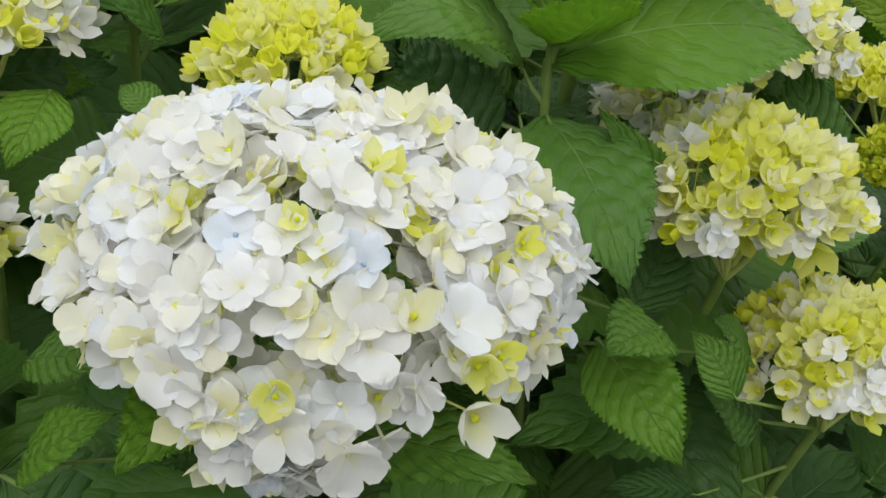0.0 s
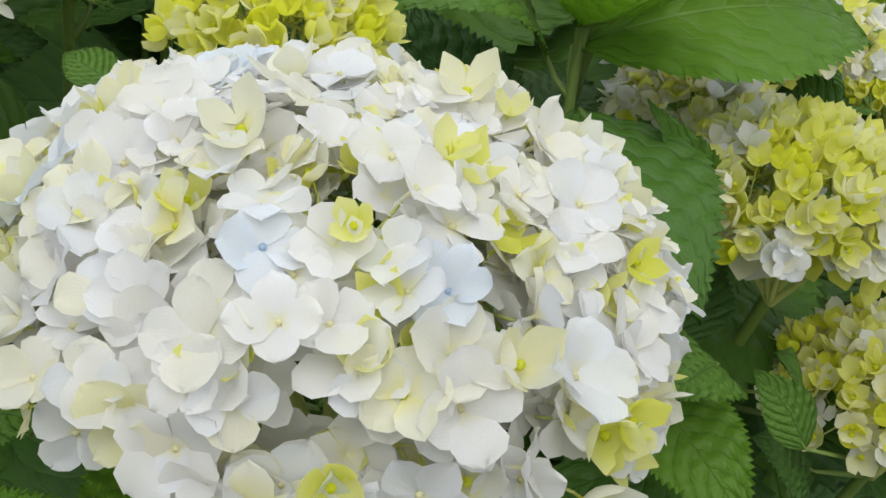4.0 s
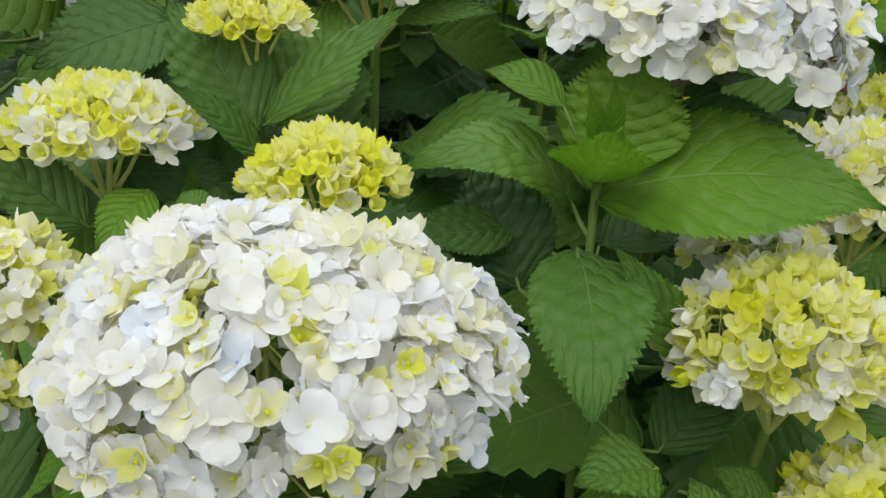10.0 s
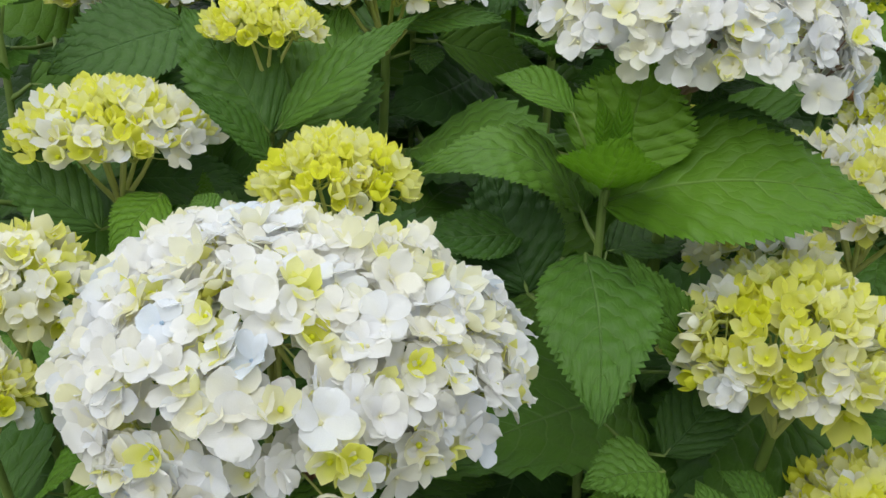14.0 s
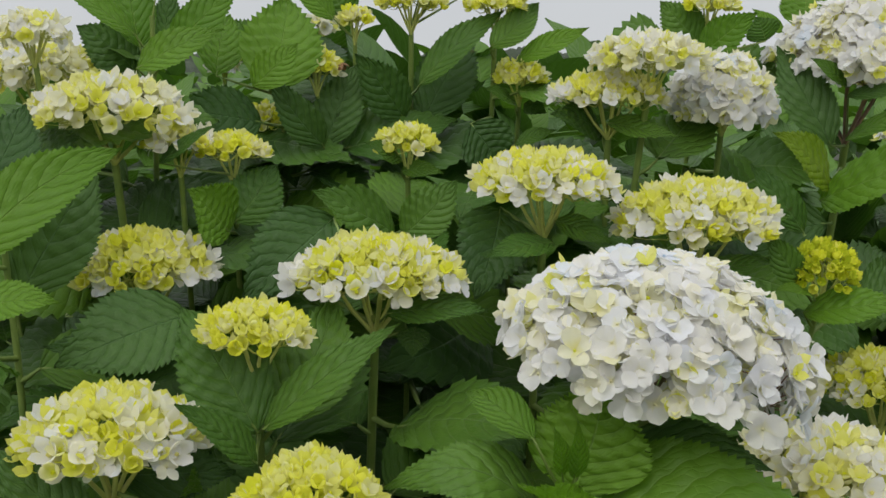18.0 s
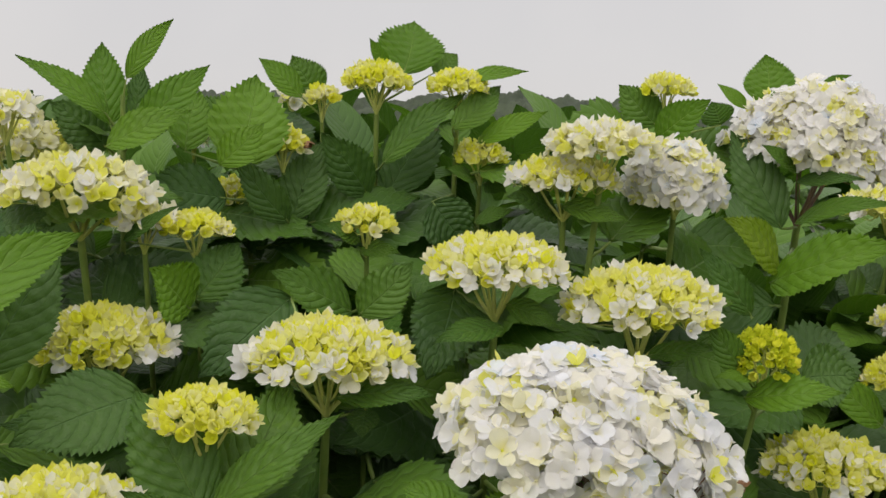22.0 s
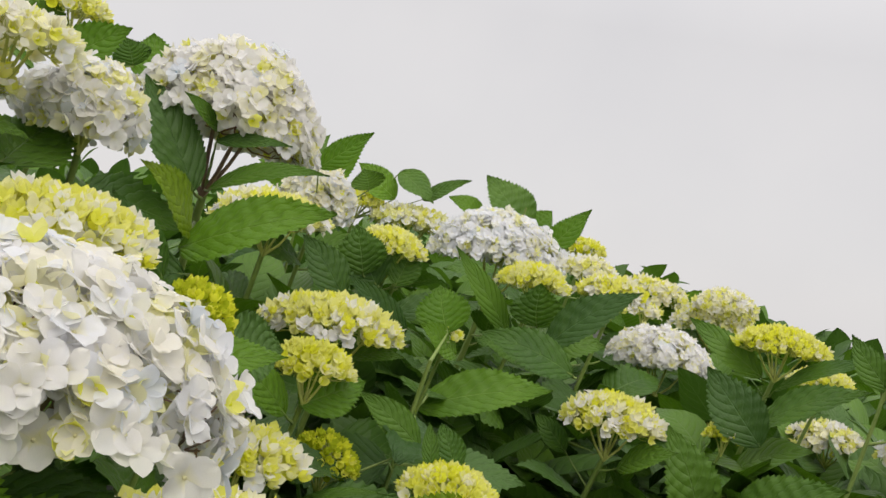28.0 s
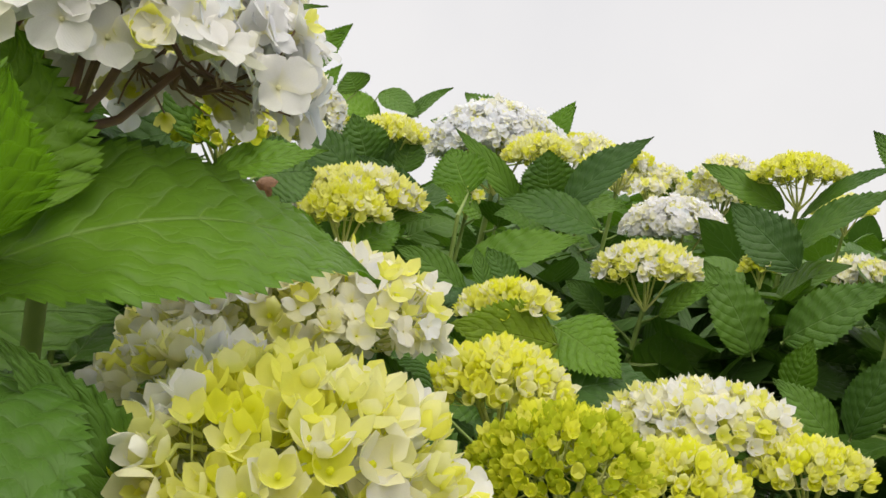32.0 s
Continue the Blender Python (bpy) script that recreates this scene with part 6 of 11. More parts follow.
side(s_h17, -.273, .904, 1.01, -.288, 1.04, .975, .087)
side(s_h17, -.250, .864, 1.01, -.164, .808, .984, .071, 1)
side(s_h17, -.295, .874, .942, -.423, .874, .918, .090)
side(s_h17, -.256, .904, .953, -.183, 1.00, .980, .083)
side(s_h17, -.250, .864, .875, -.147, .791, .866, .084, 1)
side(s_h17, -.284, .904, .874, -.360, 1.02, .858, .097)
side(s_h17, -.247, .884, .809, -.095, .914, .774, .108)
side(s_h17, -.294, .874, .818, -.448, .824, .838, .110)
side(s_h17, -.291, .894, .724, -.411, .964, .698, .093, 1)
side(s_h17, -.262, .864, .716, -.219, .757, .646, .082, 1)
side(s_h17, -.295, .874, .644, -.435, .844, .653, .095)
side(s_h17, -.247, .884, .636, -.119, .884, .598, .083, 1)
side(s_h17, -.259, .864, .554, -.183, .747, .475, .115, 1)
side(s_h17, -.291, .894, .566, -.410, .984, .565, .106, 1)
side(s_h18b, -.352, .920, 1.18, -.409, 1.03, 1.16, .088)
side(s_h18b, -.317, .900, 1.19, -.188, .890, 1.21, .093)
side(s_h18b, -.357, .880, 1.11, -.439, .785, 1.15, .093, 1)
side(s_h18b, -.324, .920, 1.10, -.253, .990, 1.07, .077)
side(s_h18b, -.319, .890, 1.03, -.208, .830, 1.04, .077, 1)
side(s_h18b, -.361, .920, 1.03, -.449, .990, 1.03, .080, 1)
side(s_h18b, -.324, .920, .940, -.222, 1.03, .923, .101)
side(s_h18b, -.364, .890, .943, -.511, .830, .946, .114)
side(s_h18b, -.361, .920, .879, -.482, 1.01, .891, .101, 1)
side(s_h18b, -.320, .900, .865, -.197, .860, .788, .101, 1)
side(s_h18b, -.350, .880, .780, -.399, .743, .779, .095, 1)
side(s_h18b, -.335, .920, .767, -.304, 1.02, .696, .079)
side(s_h18b, -.321, .890, .700, -.207, .805, .686, .091)
side(s_h18b, -.360, .910, .693, -.475, .990, .637, .091)
leaf(s_h21, (0.063, 1.050, 1.321), (0.131, 1.054, 1.334), 0.023, (-0.06, -0.64, 0.72), 0.06, 0.15, 40, mat=LEAF_FRESH)
leaf(s_h21, (0.053, 1.023, 1.272), (0.104, 1.063, 1.319), 0.033, (-0.07, -0.96, 0.21), 0.06, 0.15, 40)
leaf(s_h21, (0.081, 1.040, 1.260), (0.151, 1.038, 1.294), 0.027, (-0.09, -0.81, 0.55), 0.06, 0.15, 40, mat=LEAF_FRESH)
leaf(s_h21, (0.036, 1.028, 1.198), (0.075, 1.036, 1.152), 0.058, (-0.05, -0.96, 0.33), 0.06, 0.15, 40, mat=LEAF_DARK)
side(s_h21, .083, 1.04, 1.23, .182, 1.01, 1.21, .076)
side(s_h21, .054, 1.03, 1.13, .023, .885, 1.13, .096)
side(s_h21, .049, 1.07, 1.13, -.000, 1.18, 1.10, .077)
side(s_h21, .079, 1.03, 1.07, .196, .948, 1.08, .089)
side(s_h21, .035, 1.05, 1.07, -.086, 1.08, 1.08, .077)
side(s_h21, .072, 1.07, .992, .141, 1.17, .960, .087)
side(s_h21, .044, 1.03, 1.00, -.045, .906, .982, .103, 1)
side(s_h21, .039, 1.06, .925, -.095, 1.16, .915, .117)
side(s_h21, .081, 1.06, .932, .202, 1.13, .957, .097)
side(s_h21, .069, 1.03, .837, .126, .890, .817, .101, 1)
side(s_h21, .049, 1.07, .832, -.018, 1.21, .775, .117)
side(s_h21, .080, 1.05, .729, .185, 1.07, .657, .084)
side(s_h21, .036, 1.05, .734, -.091, 1.05, .686, .084)
side(s_h21, .056, 1.07, .673, .041, 1.21, .636, .091)
side(s_h21, .059, 1.02, .678, .057, .869, .670, .109)
leaf(s_h24, (0.080, 1.028, 1.178), (0.120, 1.015, 1.194), 0.021, (-0.07, -0.70, 0.75), 0.06, 0.15, 40)
leaf(s_h24, (0.081, 1.051, 1.219), (0.048, 1.023, 1.232), 0.024, (-0.05, -0.76, 0.66), 0.06, 0.15, 40)
leaf(s_h24, (0.091, 1.054, 1.218), (0.112, 1.042, 1.210), 0.023, (-0.08, -0.81, 0.60), 0.06, 0.15, 40, mat=LEAF_DARK)
side(s_h24, .110, 1.07, 1.16, .231, 1.10, 1.15, .079, 1)
side(s_h24, .062, 1.06, 1.16, -.065, 1.07, 1.14, .080, 1)
side(s_h24, .090, 1.08, 1.07, .105, 1.18, 1.03, .070)
side(s_h24, .097, 1.04, 1.08, .153, .931, 1.13, .090)
side(s_h24, .065, 1.05, .972, -.035, .997, .945, .071)
side(s_h24, .106, 1.07, .970, .209, 1.14, .927, .087)
side(s_h24, .094, 1.04, .880, .138, .914, .814, .104, 1)
side(s_h24, .078, 1.08, .881, .029, 1.20, .825, .091)
side(s_h24, .110, 1.06, .818, .236, 1.06, .774, .094, 1)
side(s_h24, .062, 1.06, .825, -.085, 1.10, .820, .092)
side(s_h24, .080, 1.08, .721, .044, 1.21, .679, .092)
side(s_h24, .083, 1.03, .733, .065, .880, .763, .111)
side(s_h24, .066, 1.06, .638, -.060, 1.10, .561, .107, 1)
side(s_h24, .109, 1.06, .640, .221, 1.06, .579, .084)
leaf(s_h33, (0.652, 0.956, 0.975), (0.594, 0.996, 1.020), 0.035, (-0.59, -0.72, 0.46), 0.06, 0.15, 52)
leaf(s_h33, (0.513, 0.952, 0.921), (0.567, 0.889, 0.947), 0.016, (-0.30, -0.39, 0.97), 0.06, 0.15, 52)
side(s_h33, .581, 1.01, .872, .641, 1.08, .902, .063, 1)
side(s_h33, .540, .990, .862, .431, .979, .854, .074)
side(s_h33, .571, 1.02, .795, .602, 1.12, .777, .078)
side(s_h33, .557, .970, .805, .524, .875, .827, .074, 1)
side(s_h33, .541, .990, .726, .409, .975, .762, .094)
side(s_h33, .589, .992, .713, .697, .985, .684, .075, 1)
side(s_h33, .565, .969, .653, .565, .844, .627, .079, 1)
side(s_h33, .566, 1.02, .655, .576, 1.16, .637, .090)
side(s_h33, .585, 1.00, .547, .693, 1.05, .486, .095)
side(s_h33, .542, .984, .555, .405, .927, .535, .099)
side(s_h33, .571, 1.02, .483, .606, 1.15, .470, .099)
side(s_h33, .570, .971, .476, .606, .829, .417, .100)
side(s_h33, .543, .989, .413, .421, .967, .351, .100, 1)
side(s_h33, .587, 1.00, .420, .712, 1.06, .395, .095)
side(s_h33, .580, .974, .368, .659, .871, .391, .080)
side(s_h33, .566, 1.02, .353, .576, 1.15, .291, .095)
leaf(s_h46, (0.280, 1.108, 1.284), (0.239, 1.121, 1.328), 0.046, (-0.24, -0.96, 0.13), 0.06, 0.15, 36)
leaf(s_h46, (0.275, 1.087, 1.269), (0.322, 1.055, 1.313), 0.043, (-0.27, -0.90, 0.31), 0.06, 0.15, 36, mat=LEAF_FRESH)
leaf(s_h46, (0.351, 1.110, 1.288), (0.340, 1.114, 1.313), 0.037, (-0.31, -0.95, 0.05), 0.06, 0.15, 40)
side(s_h46, .312, 1.12, 1.25, .399, 1.15, 1.26, .063)
side(s_h46, .268, 1.10, 1.25, .163, 1.03, 1.28, .090)
side(s_h46, .282, 1.13, 1.15, .254, 1.24, 1.17, .066)
side(s_h46, .311, 1.10, 1.15, .413, 1.06, 1.15, .081)
side(s_h46, .264, 1.11, 1.08, .130, 1.09, 1.09, .089)
side(s_h46, .313, 1.12, 1.08, .444, 1.14, 1.09, .096)
side(s_h46, .302, 1.09, 1.02, .368, .980, 1.02, .080)
side(s_h46, .272, 1.13, 1.02, .174, 1.25, 1.02, .099)
side(s_h46, .312, 1.12, .921, .465, 1.17, .952, .106)
side(s_h46, .272, 1.09, .918, .182, .983, .923, .092, 1)
side(s_h46, .268, 1.12, .829, .155, 1.20, .799, .097)
side(s_h46, .303, 1.09, .824, .397, .977, .761, .115)
side(s_h46, .264, 1.11, .736, .120, 1.08, .716, .092)
side(s_h46, .303, 1.13, .731, .390, 1.24, .680, .104, 1)
leaf(s_ns1, (-0.267, 0.945, 1.273), (-0.340, 0.921, 1.322), 0.031, (0.20, -0.61, 0.73), 0.06, 0.15, 40, mat=LEAF_FRESH)
leaf(s_ns1, (-0.268, 0.961, 1.263), (-0.284, 0.991, 1.341), 0.042, (0.27, -0.96, 0.04), 0.06, 0.15, 40, mat=LEAF_FRESH)
leaf(s_ns1, (-0.251, 0.952, 1.306), (-0.216, 0.986, 1.365), 0.022, (0.23, -0.95, 0.09), 0.06, 0.15, 40, mat=LEAF_FRESH)
leaf(s_ns1, (-0.236, 0.933, 1.256), (-0.176, 0.958, 1.322), 0.037, (0.19, -0.88, 0.39), 0.06, 0.15, 40, mat=LEAF_FRESH)
leaf(s_ns1, (-0.247, 0.965, 1.258), (-0.248, 0.998, 1.321), 0.029, (0.25, -0.96, 0.05), 0.06, 0.15, 40)
leaf(s_ns1, (-0.262, 0.925, 1.244), (-0.186, 0.923, 1.279), 0.040, (0.18, -0.74, 0.63), 0.06, 0.15, 40, mat=LEAF_FRESH)
leaf(s_ns1, (-0.278, 0.990, 1.240), (-0.332, 0.985, 1.283), 0.051, (0.28, -0.90, 0.33), 0.06, 0.15, 40, mat=LEAF_DARK)
side(s_ns1, -.266, .977, 1.25, -.322, 1.08, 1.28, .076)
side(s_ns1, -.280, .957, 1.14, -.420, .967, 1.15, .098, 1)
side(s_ns1, -.234, .947, 1.14, -.139, .897, 1.10, .078, 1)
side(s_ns1, -.264, .927, 1.07, -.314, .804, 1.06, .093, 1)
side(s_ns1, -.270, .977, 1.07, -.361, 1.08, 1.02, .103, 1)
side(s_ns1, -.231, .957, 1.00, -.103, .947, 1.04, .092)
side(s_ns1, -.279, .957, .992, -.422, .997, .968, .105)
side(s_ns1, -.267, .977, .910, -.339, 1.09, .864, .096, 1)
side(s_ns1, -.247, .937, .907, -.205, .811, .846, .094)
side(s_ns1, -.276, .947, .835, -.385, .917, .774, .087)
side(s_ns1, -.231, .957, .841, -.095, .977, .806, .086)
side(s_ns1, -.259, .927, .757, -.282, .797, .763, .083, 1)
side(s_ns1, -.268, .977, .756, -.344, 1.10, .761, .091, 1)
side(s_ns1, -.232, .967, .669, -.094, 1.03, .648, .099, 1)
side(s_ns1, -.275, .937, .677, -.379, .867, .697, .083, 1)
leaf(s_h20, (0.003, 1.085, 1.328), (0.012, 1.122, 1.387), 0.073, (-0.01, -0.99, -0.01), 0.06, 0.15, 36, mat=LEAF_FRESH)
leaf(s_h20, (-0.013, 1.062, 1.333), (-0.033, 1.058, 1.361), 0.015, (0.02, -0.98, 0.08), 0.06, 0.15, 40, mat=LEAF_FRESH)
leaf(s_h20, (0.035, 1.123, 1.332), (0.061, 1.144, 1.355), 0.031, (-0.04, -0.98, 0.09), 0.06, 0.15, 40)
leaf(s_h20, (-0.015, 1.033, 1.235), (0.067, 1.040, 1.309), 0.036, (-0.02, -0.77, 0.62), 0.06, 0.15, 36)
leaf(s_h20, (-0.011, 1.067, 1.200), (0.038, 1.121, 1.296), 0.063, (-0.01, -0.98, 0.17), 0.06, 0.15, 40, mat=LEAF_DARK)
leaf(s_h20, (-0.030, 1.061, 1.201), (-0.079, 1.032, 1.264), 0.049, (0.05, -0.98, 0.19), 0.06, 0.15, 40, mat=LEAF_DARK)
side(s_h20, -.038, 1.08, 1.22, -.098, 1.16, 1.19, .065)
side(s_h20, -.048, 1.05, 1.16, -.181, 1.02, 1.15, .088, 1)
side(s_h20, -.004, 1.07, 1.16, .096, 1.15, 1.16, .077, 1)
side(s_h20, -.023, 1.04, 1.09, -.020, .905, 1.06, .089)
side(s_h20, -.044, 1.07, 1.10, -.142, 1.14, 1.13, .079, 1)
side(s_h20, -.003, 1.07, 1.00, .121, 1.15, .979, .108)
side(s_h20, -.047, 1.06, 1.01, -.185, 1.04, 1.05, .092, 1)
side(s_h20, -.033, 1.08, .929, -.085, 1.20, .867, .096, 1)
side(s_h20, -.005, 1.05, .926, .094, .987, .856, .093, 1)
side(s_h20, -.046, 1.06, .863, -.183, 1.04, .790, .104, 1)
side(s_h20, -.000, 1.06, .878, .146, 1.09, .899, .095)
side(s_h20, -.005, 1.04, .806, .113, .947, .767, .100)
side(s_h20, -.033, 1.08, .810, -.079, 1.20, .795, .096)
side(s_h20, -.000, 1.07, .748, .132, 1.12, .760, .099)
side(s_h20, -.043, 1.04, .746, -.156, .947, .750, .107, 1)
leaf(s_h22, (-0.106, 1.024, 1.174), (-0.078, 1.061, 1.255), 0.049, (0.09, -0.98, 0.21), 0.06, 0.15, 40, mat=LEAF_DARK)
leaf(s_h22, (-0.106, 1.006, 1.174), (-0.155, 0.979, 1.242), 0.038, (0.12, -0.93, 0.38), 0.06, 0.15, 40, mat=LEAF_DARK)
side(s_h22, -.091, 1.04, 1.17, .024, 1.06, 1.20, .085)
side(s_h22, -.139, 1.04, 1.16, -.261, 1.05, 1.13, .081, 1)
side(s_h22, -.130, 1.05, 1.07, -.195, 1.14, 1.06, .068, 1)
side(s_h22, -.119, 1.01, 1.08, -.141, .886, 1.09, .082)
side(s_h22, -.139, 1.04, .983, -.287, 1.07, .975, .111)
side(s_h22, -.091, 1.03, .993, .050, 1.04, 1.04, .096)
side(s_h22, -.105, 1.01, .901, -.047, .896, .835, .098, 1)
side(s_h22, -.125, 1.05, .900, -.188, 1.18, .824, .105, 1)
side(s_h22, -.092, 1.03, .836, .027, .996, .785, .091, 1)
side(s_h22, -.140, 1.03, .847, -.267, 1.02, .852, .078)
side(s_h22, -.122, 1.05, .759, -.157, 1.15, .688, .090, 1)
side(s_h22, -.110, 1.01, .772, -.082, .845, .767, .105)
side(s_h22, -.139, 1.03, .677, -.294, .996, .654, .100, 1)
side(s_h22, -.091, 1.03, .685, .056, 1.01, .714, .107, 1)
leaf(s_h28, (0.401, 1.041, 1.182), (0.357, 1.093, 1.282), 0.053, (-0.26, -0.76, 0.59), 0.07, 0.15, 44, mat=LEAF_DARK)
leaf(s_h28, (0.386, 0.999, 1.143), (0.315, 0.966, 1.197), 0.048, (-0.25, -0.75, 0.64), 0.07, 0.15, 44, mat=LEAF_YELLOW)
leaf(s_h28, (0.378, 1.000, 1.130), (0.451, 0.878, 1.184), 0.067, (-0.31, -0.73, 0.65), 0.07, 0.15, 44, mat=LEAF_FRESH)
leaf(s_h28, (0.414, 1.037, 1.188), (0.470, 0.928, 1.216), 0.027, (-0.32, -0.73, 0.61), 0.07, 0.15, 44)
leaf(s_h28, (0.414, 1.040, 1.232), (0.458, 0.979, 1.238), 0.020, (-0.31, -0.74, 0.59), 0.07, 0.15, 44, mat=LEAF_DARK)
leaf(s_h28, (0.415, 1.040, 1.241), (0.372, 1.035, 1.268), 0.021, (-0.27, -0.75, 0.57), 0.07, 0.15, 44)
leaf(s_h28, (0.556, 1.548, 1.330), (0.555, 1.576, 1.406), 0.078, (-0.26, -0.76, 0.51), 0.03, 0.15, 44, mat=LEAF_FRESH)
leaf(s_h28, (0.528, 1.557, 1.323), (0.485, 1.580, 1.360), 0.023, (-0.24, -0.76, 0.52), 0.07, 0.15, 44, mat=LEAF_FRESH)
leaf(s_h28, (0.601, 1.477, 1.350), (0.631, 1.431, 1.371), 0.019, (-0.30, -0.74, 0.51), 0.07, 0.15, 44, mat=LEAF_FRESH)
leaf(s_h28, (0.342, 0.944, 1.106), (0.290, 0.949, 1.168), 0.034, (-0.24, -0.76, 0.67), 0.07, 0.15, 44)
side(s_h28, .380, .984, 1.11, .290, 1.02, 1.09, .062, 1)
side(s_h28, .383, .954, 1.03, .286, .878, 1.02, .088)
side(s_h28, .416, .994, 1.03, .487, 1.08, 1.07, .085, 1)
side(s_h28, .427, .964, .963, .573, .954, .948, .089, 1)
side(s_h28, .378, .974, .965, .255, 1.00, .968, .077, 1)
side(s_h28, .409, .994, .892, .443, 1.11, .858, .082, 1)
side(s_h28, .403, .944, .896, .406, .817, .884, .080)
side(s_h28, .381, .974, .825, .248, .994, .745, .104)
side(s_h28, .424, .964, .828, .554, .944, .767, .098)
side(s_h28, .384, .954, .768, .280, .854, .750, .096)
side(s_h28, .402, .994, .762, .399, 1.11, .715, .089)
side(s_h28, .420, .954, .680, .520, .863, .662, .087)
side(s_h28, .391, .994, .675, .326, 1.11, .628, .102, 1)
side(s_h28, .403, .994, .625, .407, 1.12, .649, .085)
side(s_h28, .398, .944, .625, .378, .809, .652, .101, 1)
leaf(s_ns2, (-0.209, 1.010, 1.240), (-0.203, 1.054, 1.300), 0.048, (0.19, -0.98, 0.07), 0.06, 0.15, 40, mat=LEAF_FRESH)
leaf(s_ns2, (-0.165, 0.951, 1.230), (-0.127, 0.967, 1.270), 0.037, (0.14, -0.93, 0.34), 0.06, 0.15, 40, mat=LEAF_FRESH)
leaf(s_ns2, (-0.155, 0.990, 1.227), (-0.144, 1.039, 1.318), 0.080, (0.15, -0.99, 0.07), 0.06, 0.15, 36, mat=LEAF_FRESH)
leaf(s_ns2, (-0.161, 0.967, 1.198), (-0.235, 0.928, 1.210), 0.057, (0.19, -0.92, 0.39), 0.06, 0.15, 40, mat=LEAF_DARK)
leaf(s_ns2, (-0.166, 1.061, 1.256), (-0.218, 1.066, 1.294), 0.046, (0.17, -0.97, 0.15), 0.06, 0.15, 40)
side(s_ns2, -.141, 1.04, 1.24, -.109, 1.14, 1.29, .074, 1)
side(s_ns2, -.171, 1.03, 1.15, -.293, 1.07, 1.13, .089, 1)
side(s_ns2, -.124, 1.02, 1.15, -.026, 1.02, 1.12, .064, 1)
side(s_ns2, -.152, 1.00, 1.09, -.174, .864, 1.09, .089)
side(s_ns2, -.136, 1.04, 1.10, -.080, 1.14, 1.09, .083)
side(s_ns2, -.124, 1.03, .988, -.012, 1.06, .956, .082)
side(s_ns2, -.171, 1.03, .989, -.288, 1.06, .962, .083)
side(s_ns2, -.133, 1.04, .909, -.051, 1.14, .866, .085)
side(s_ns2, -.163, 1.00, .913, -.249, .895, .890, .087, 1)
side(s_ns2, -.167, 1.03, .835, -.284, 1.09, .751, .103, 1)
side(s_ns2, -.126, 1.03, .839, .004, 1.08, .787, .092, 1)
side(s_ns2, -.139, 1.00, .776, -.092, .875, .779, .093)
side(s_ns2, -.136, 1.04, .779, -.079, 1.16, .792, .092)
side(s_ns2, -.124, 1.01, .705, -.003, .985, .690, .091)
side(s_ns2, -.172, 1.03, .701, -.320, 1.05, .665, .101, 1)
leaf(s_nm, (0.771, 1.084, 1.082), (0.770, 1.111, 1.136), 0.066, (-0.60, -0.79, 0.17), 0.06, 0.15, 36, mat=LEAF_FRESH)
leaf(s_nm, (0.807, 1.159, 0.980), (0.913, 1.035, 1.034), 0.073, (-0.48, -0.58, 0.78), 0.06, 0.15, 48, mat=LEAF_FRESH)
leaf(s_nm, (1.021, 1.105, 1.047), (0.908, 1.181, 1.082), 0.062, (-0.62, -0.60, 0.53), 0.06, 0.15, 40)
leaf(s_nm, (0.899, 1.385, 1.064), (1.001, 1.311, 1.124), 0.049, (-0.42, -0.56, 0.77), 0.06, 0.15, 40, mat=LEAF_DARK)
side(s_nm, .719, 1.06, .994, .766, 1.16, .952, .085, 1)
side(s_nm, .692, 1.02, .994, .608, .931, .969, .087, 1)
side(s_nm, .693, 1.05, .935, .611, 1.14, .899, .079, 1)
side(s_nm, .729, 1.02, .942, .812, .955, .940, .067, 1)
side(s_nm, .696, 1.01, .882, .630, .923, .929, .081)
side(s_nm, .728, 1.05, .869, .835, 1.14, .848, .093, 1)
side(s_nm, .721, 1.01, .800, .772, .907, .819, .084)
side(s_nm, .691, 1.05, .789, .590, 1.14, .753, .095)
side(s_nm, .728, 1.05, .717, .820, 1.14, .729, .089)
side(s_nm, .696, 1.01, .706, .618, .900, .651, .109)
side(s_nm, .699, 1.05, .613, .633, 1.19, .554, .102, 1)
side(s_nm, .716, 1.01, .626, .753, .877, .650, .101, 1)
side(s_nm, .691, 1.02, .538, .596, .971, .473, .076)
side(s_nm, .731, 1.04, .540, .863, 1.07, .474, .097)
side(s_nm, .724, 1.01, .483, .810, .897, .440, .095)
side(s_nm, .693, 1.05, .477, .601, 1.12, .406, .092)
side(s_h18, -.376, 1.02, 1.12, -.403, 1.12, 1.15, .079, 1)
side(s_h18, -.354, .972, 1.12, -.289, .902, 1.16, .072)
side(s_h18, -.388, .982, 1.06, -.487, .912, 1.11, .095, 1)
side(s_h18, -.356, 1.01, 1.05, -.279, 1.13, 1.06, .105)
side(s_h18, -.351, .982, .970, -.240, .892, .934, .090, 1)
side(s_h18, -.381, 1.01, .970, -.443, 1.14, .935, .085, 1)
side(s_h18, -.349, 1.00, .876, -.241, 1.03, .816, .086)
side(s_h18, -.389, .982, .890, -.511, .882, .904, .103)
side(s_h18, -.378, 1.02, .807, -.423, 1.15, .827, .103, 1)
side(s_h18, -.349, .982, .803, -.233, .912, .801, .095)
side(s_h18, -.386, .982, .720, -.475, .902, .643, .100, 1)
side(s_h18, -.348, 1.01, .736, -.236, 1.07, .748, .083)
side(s_h18, -.356, .982, .654, -.281, .882, .589, .097)
side(s_h18, -.378, 1.02, .660, -.429, 1.16, .624, .099)
side(s_h18, -.355, 1.01, .560, -.266, 1.09, .475, .109)
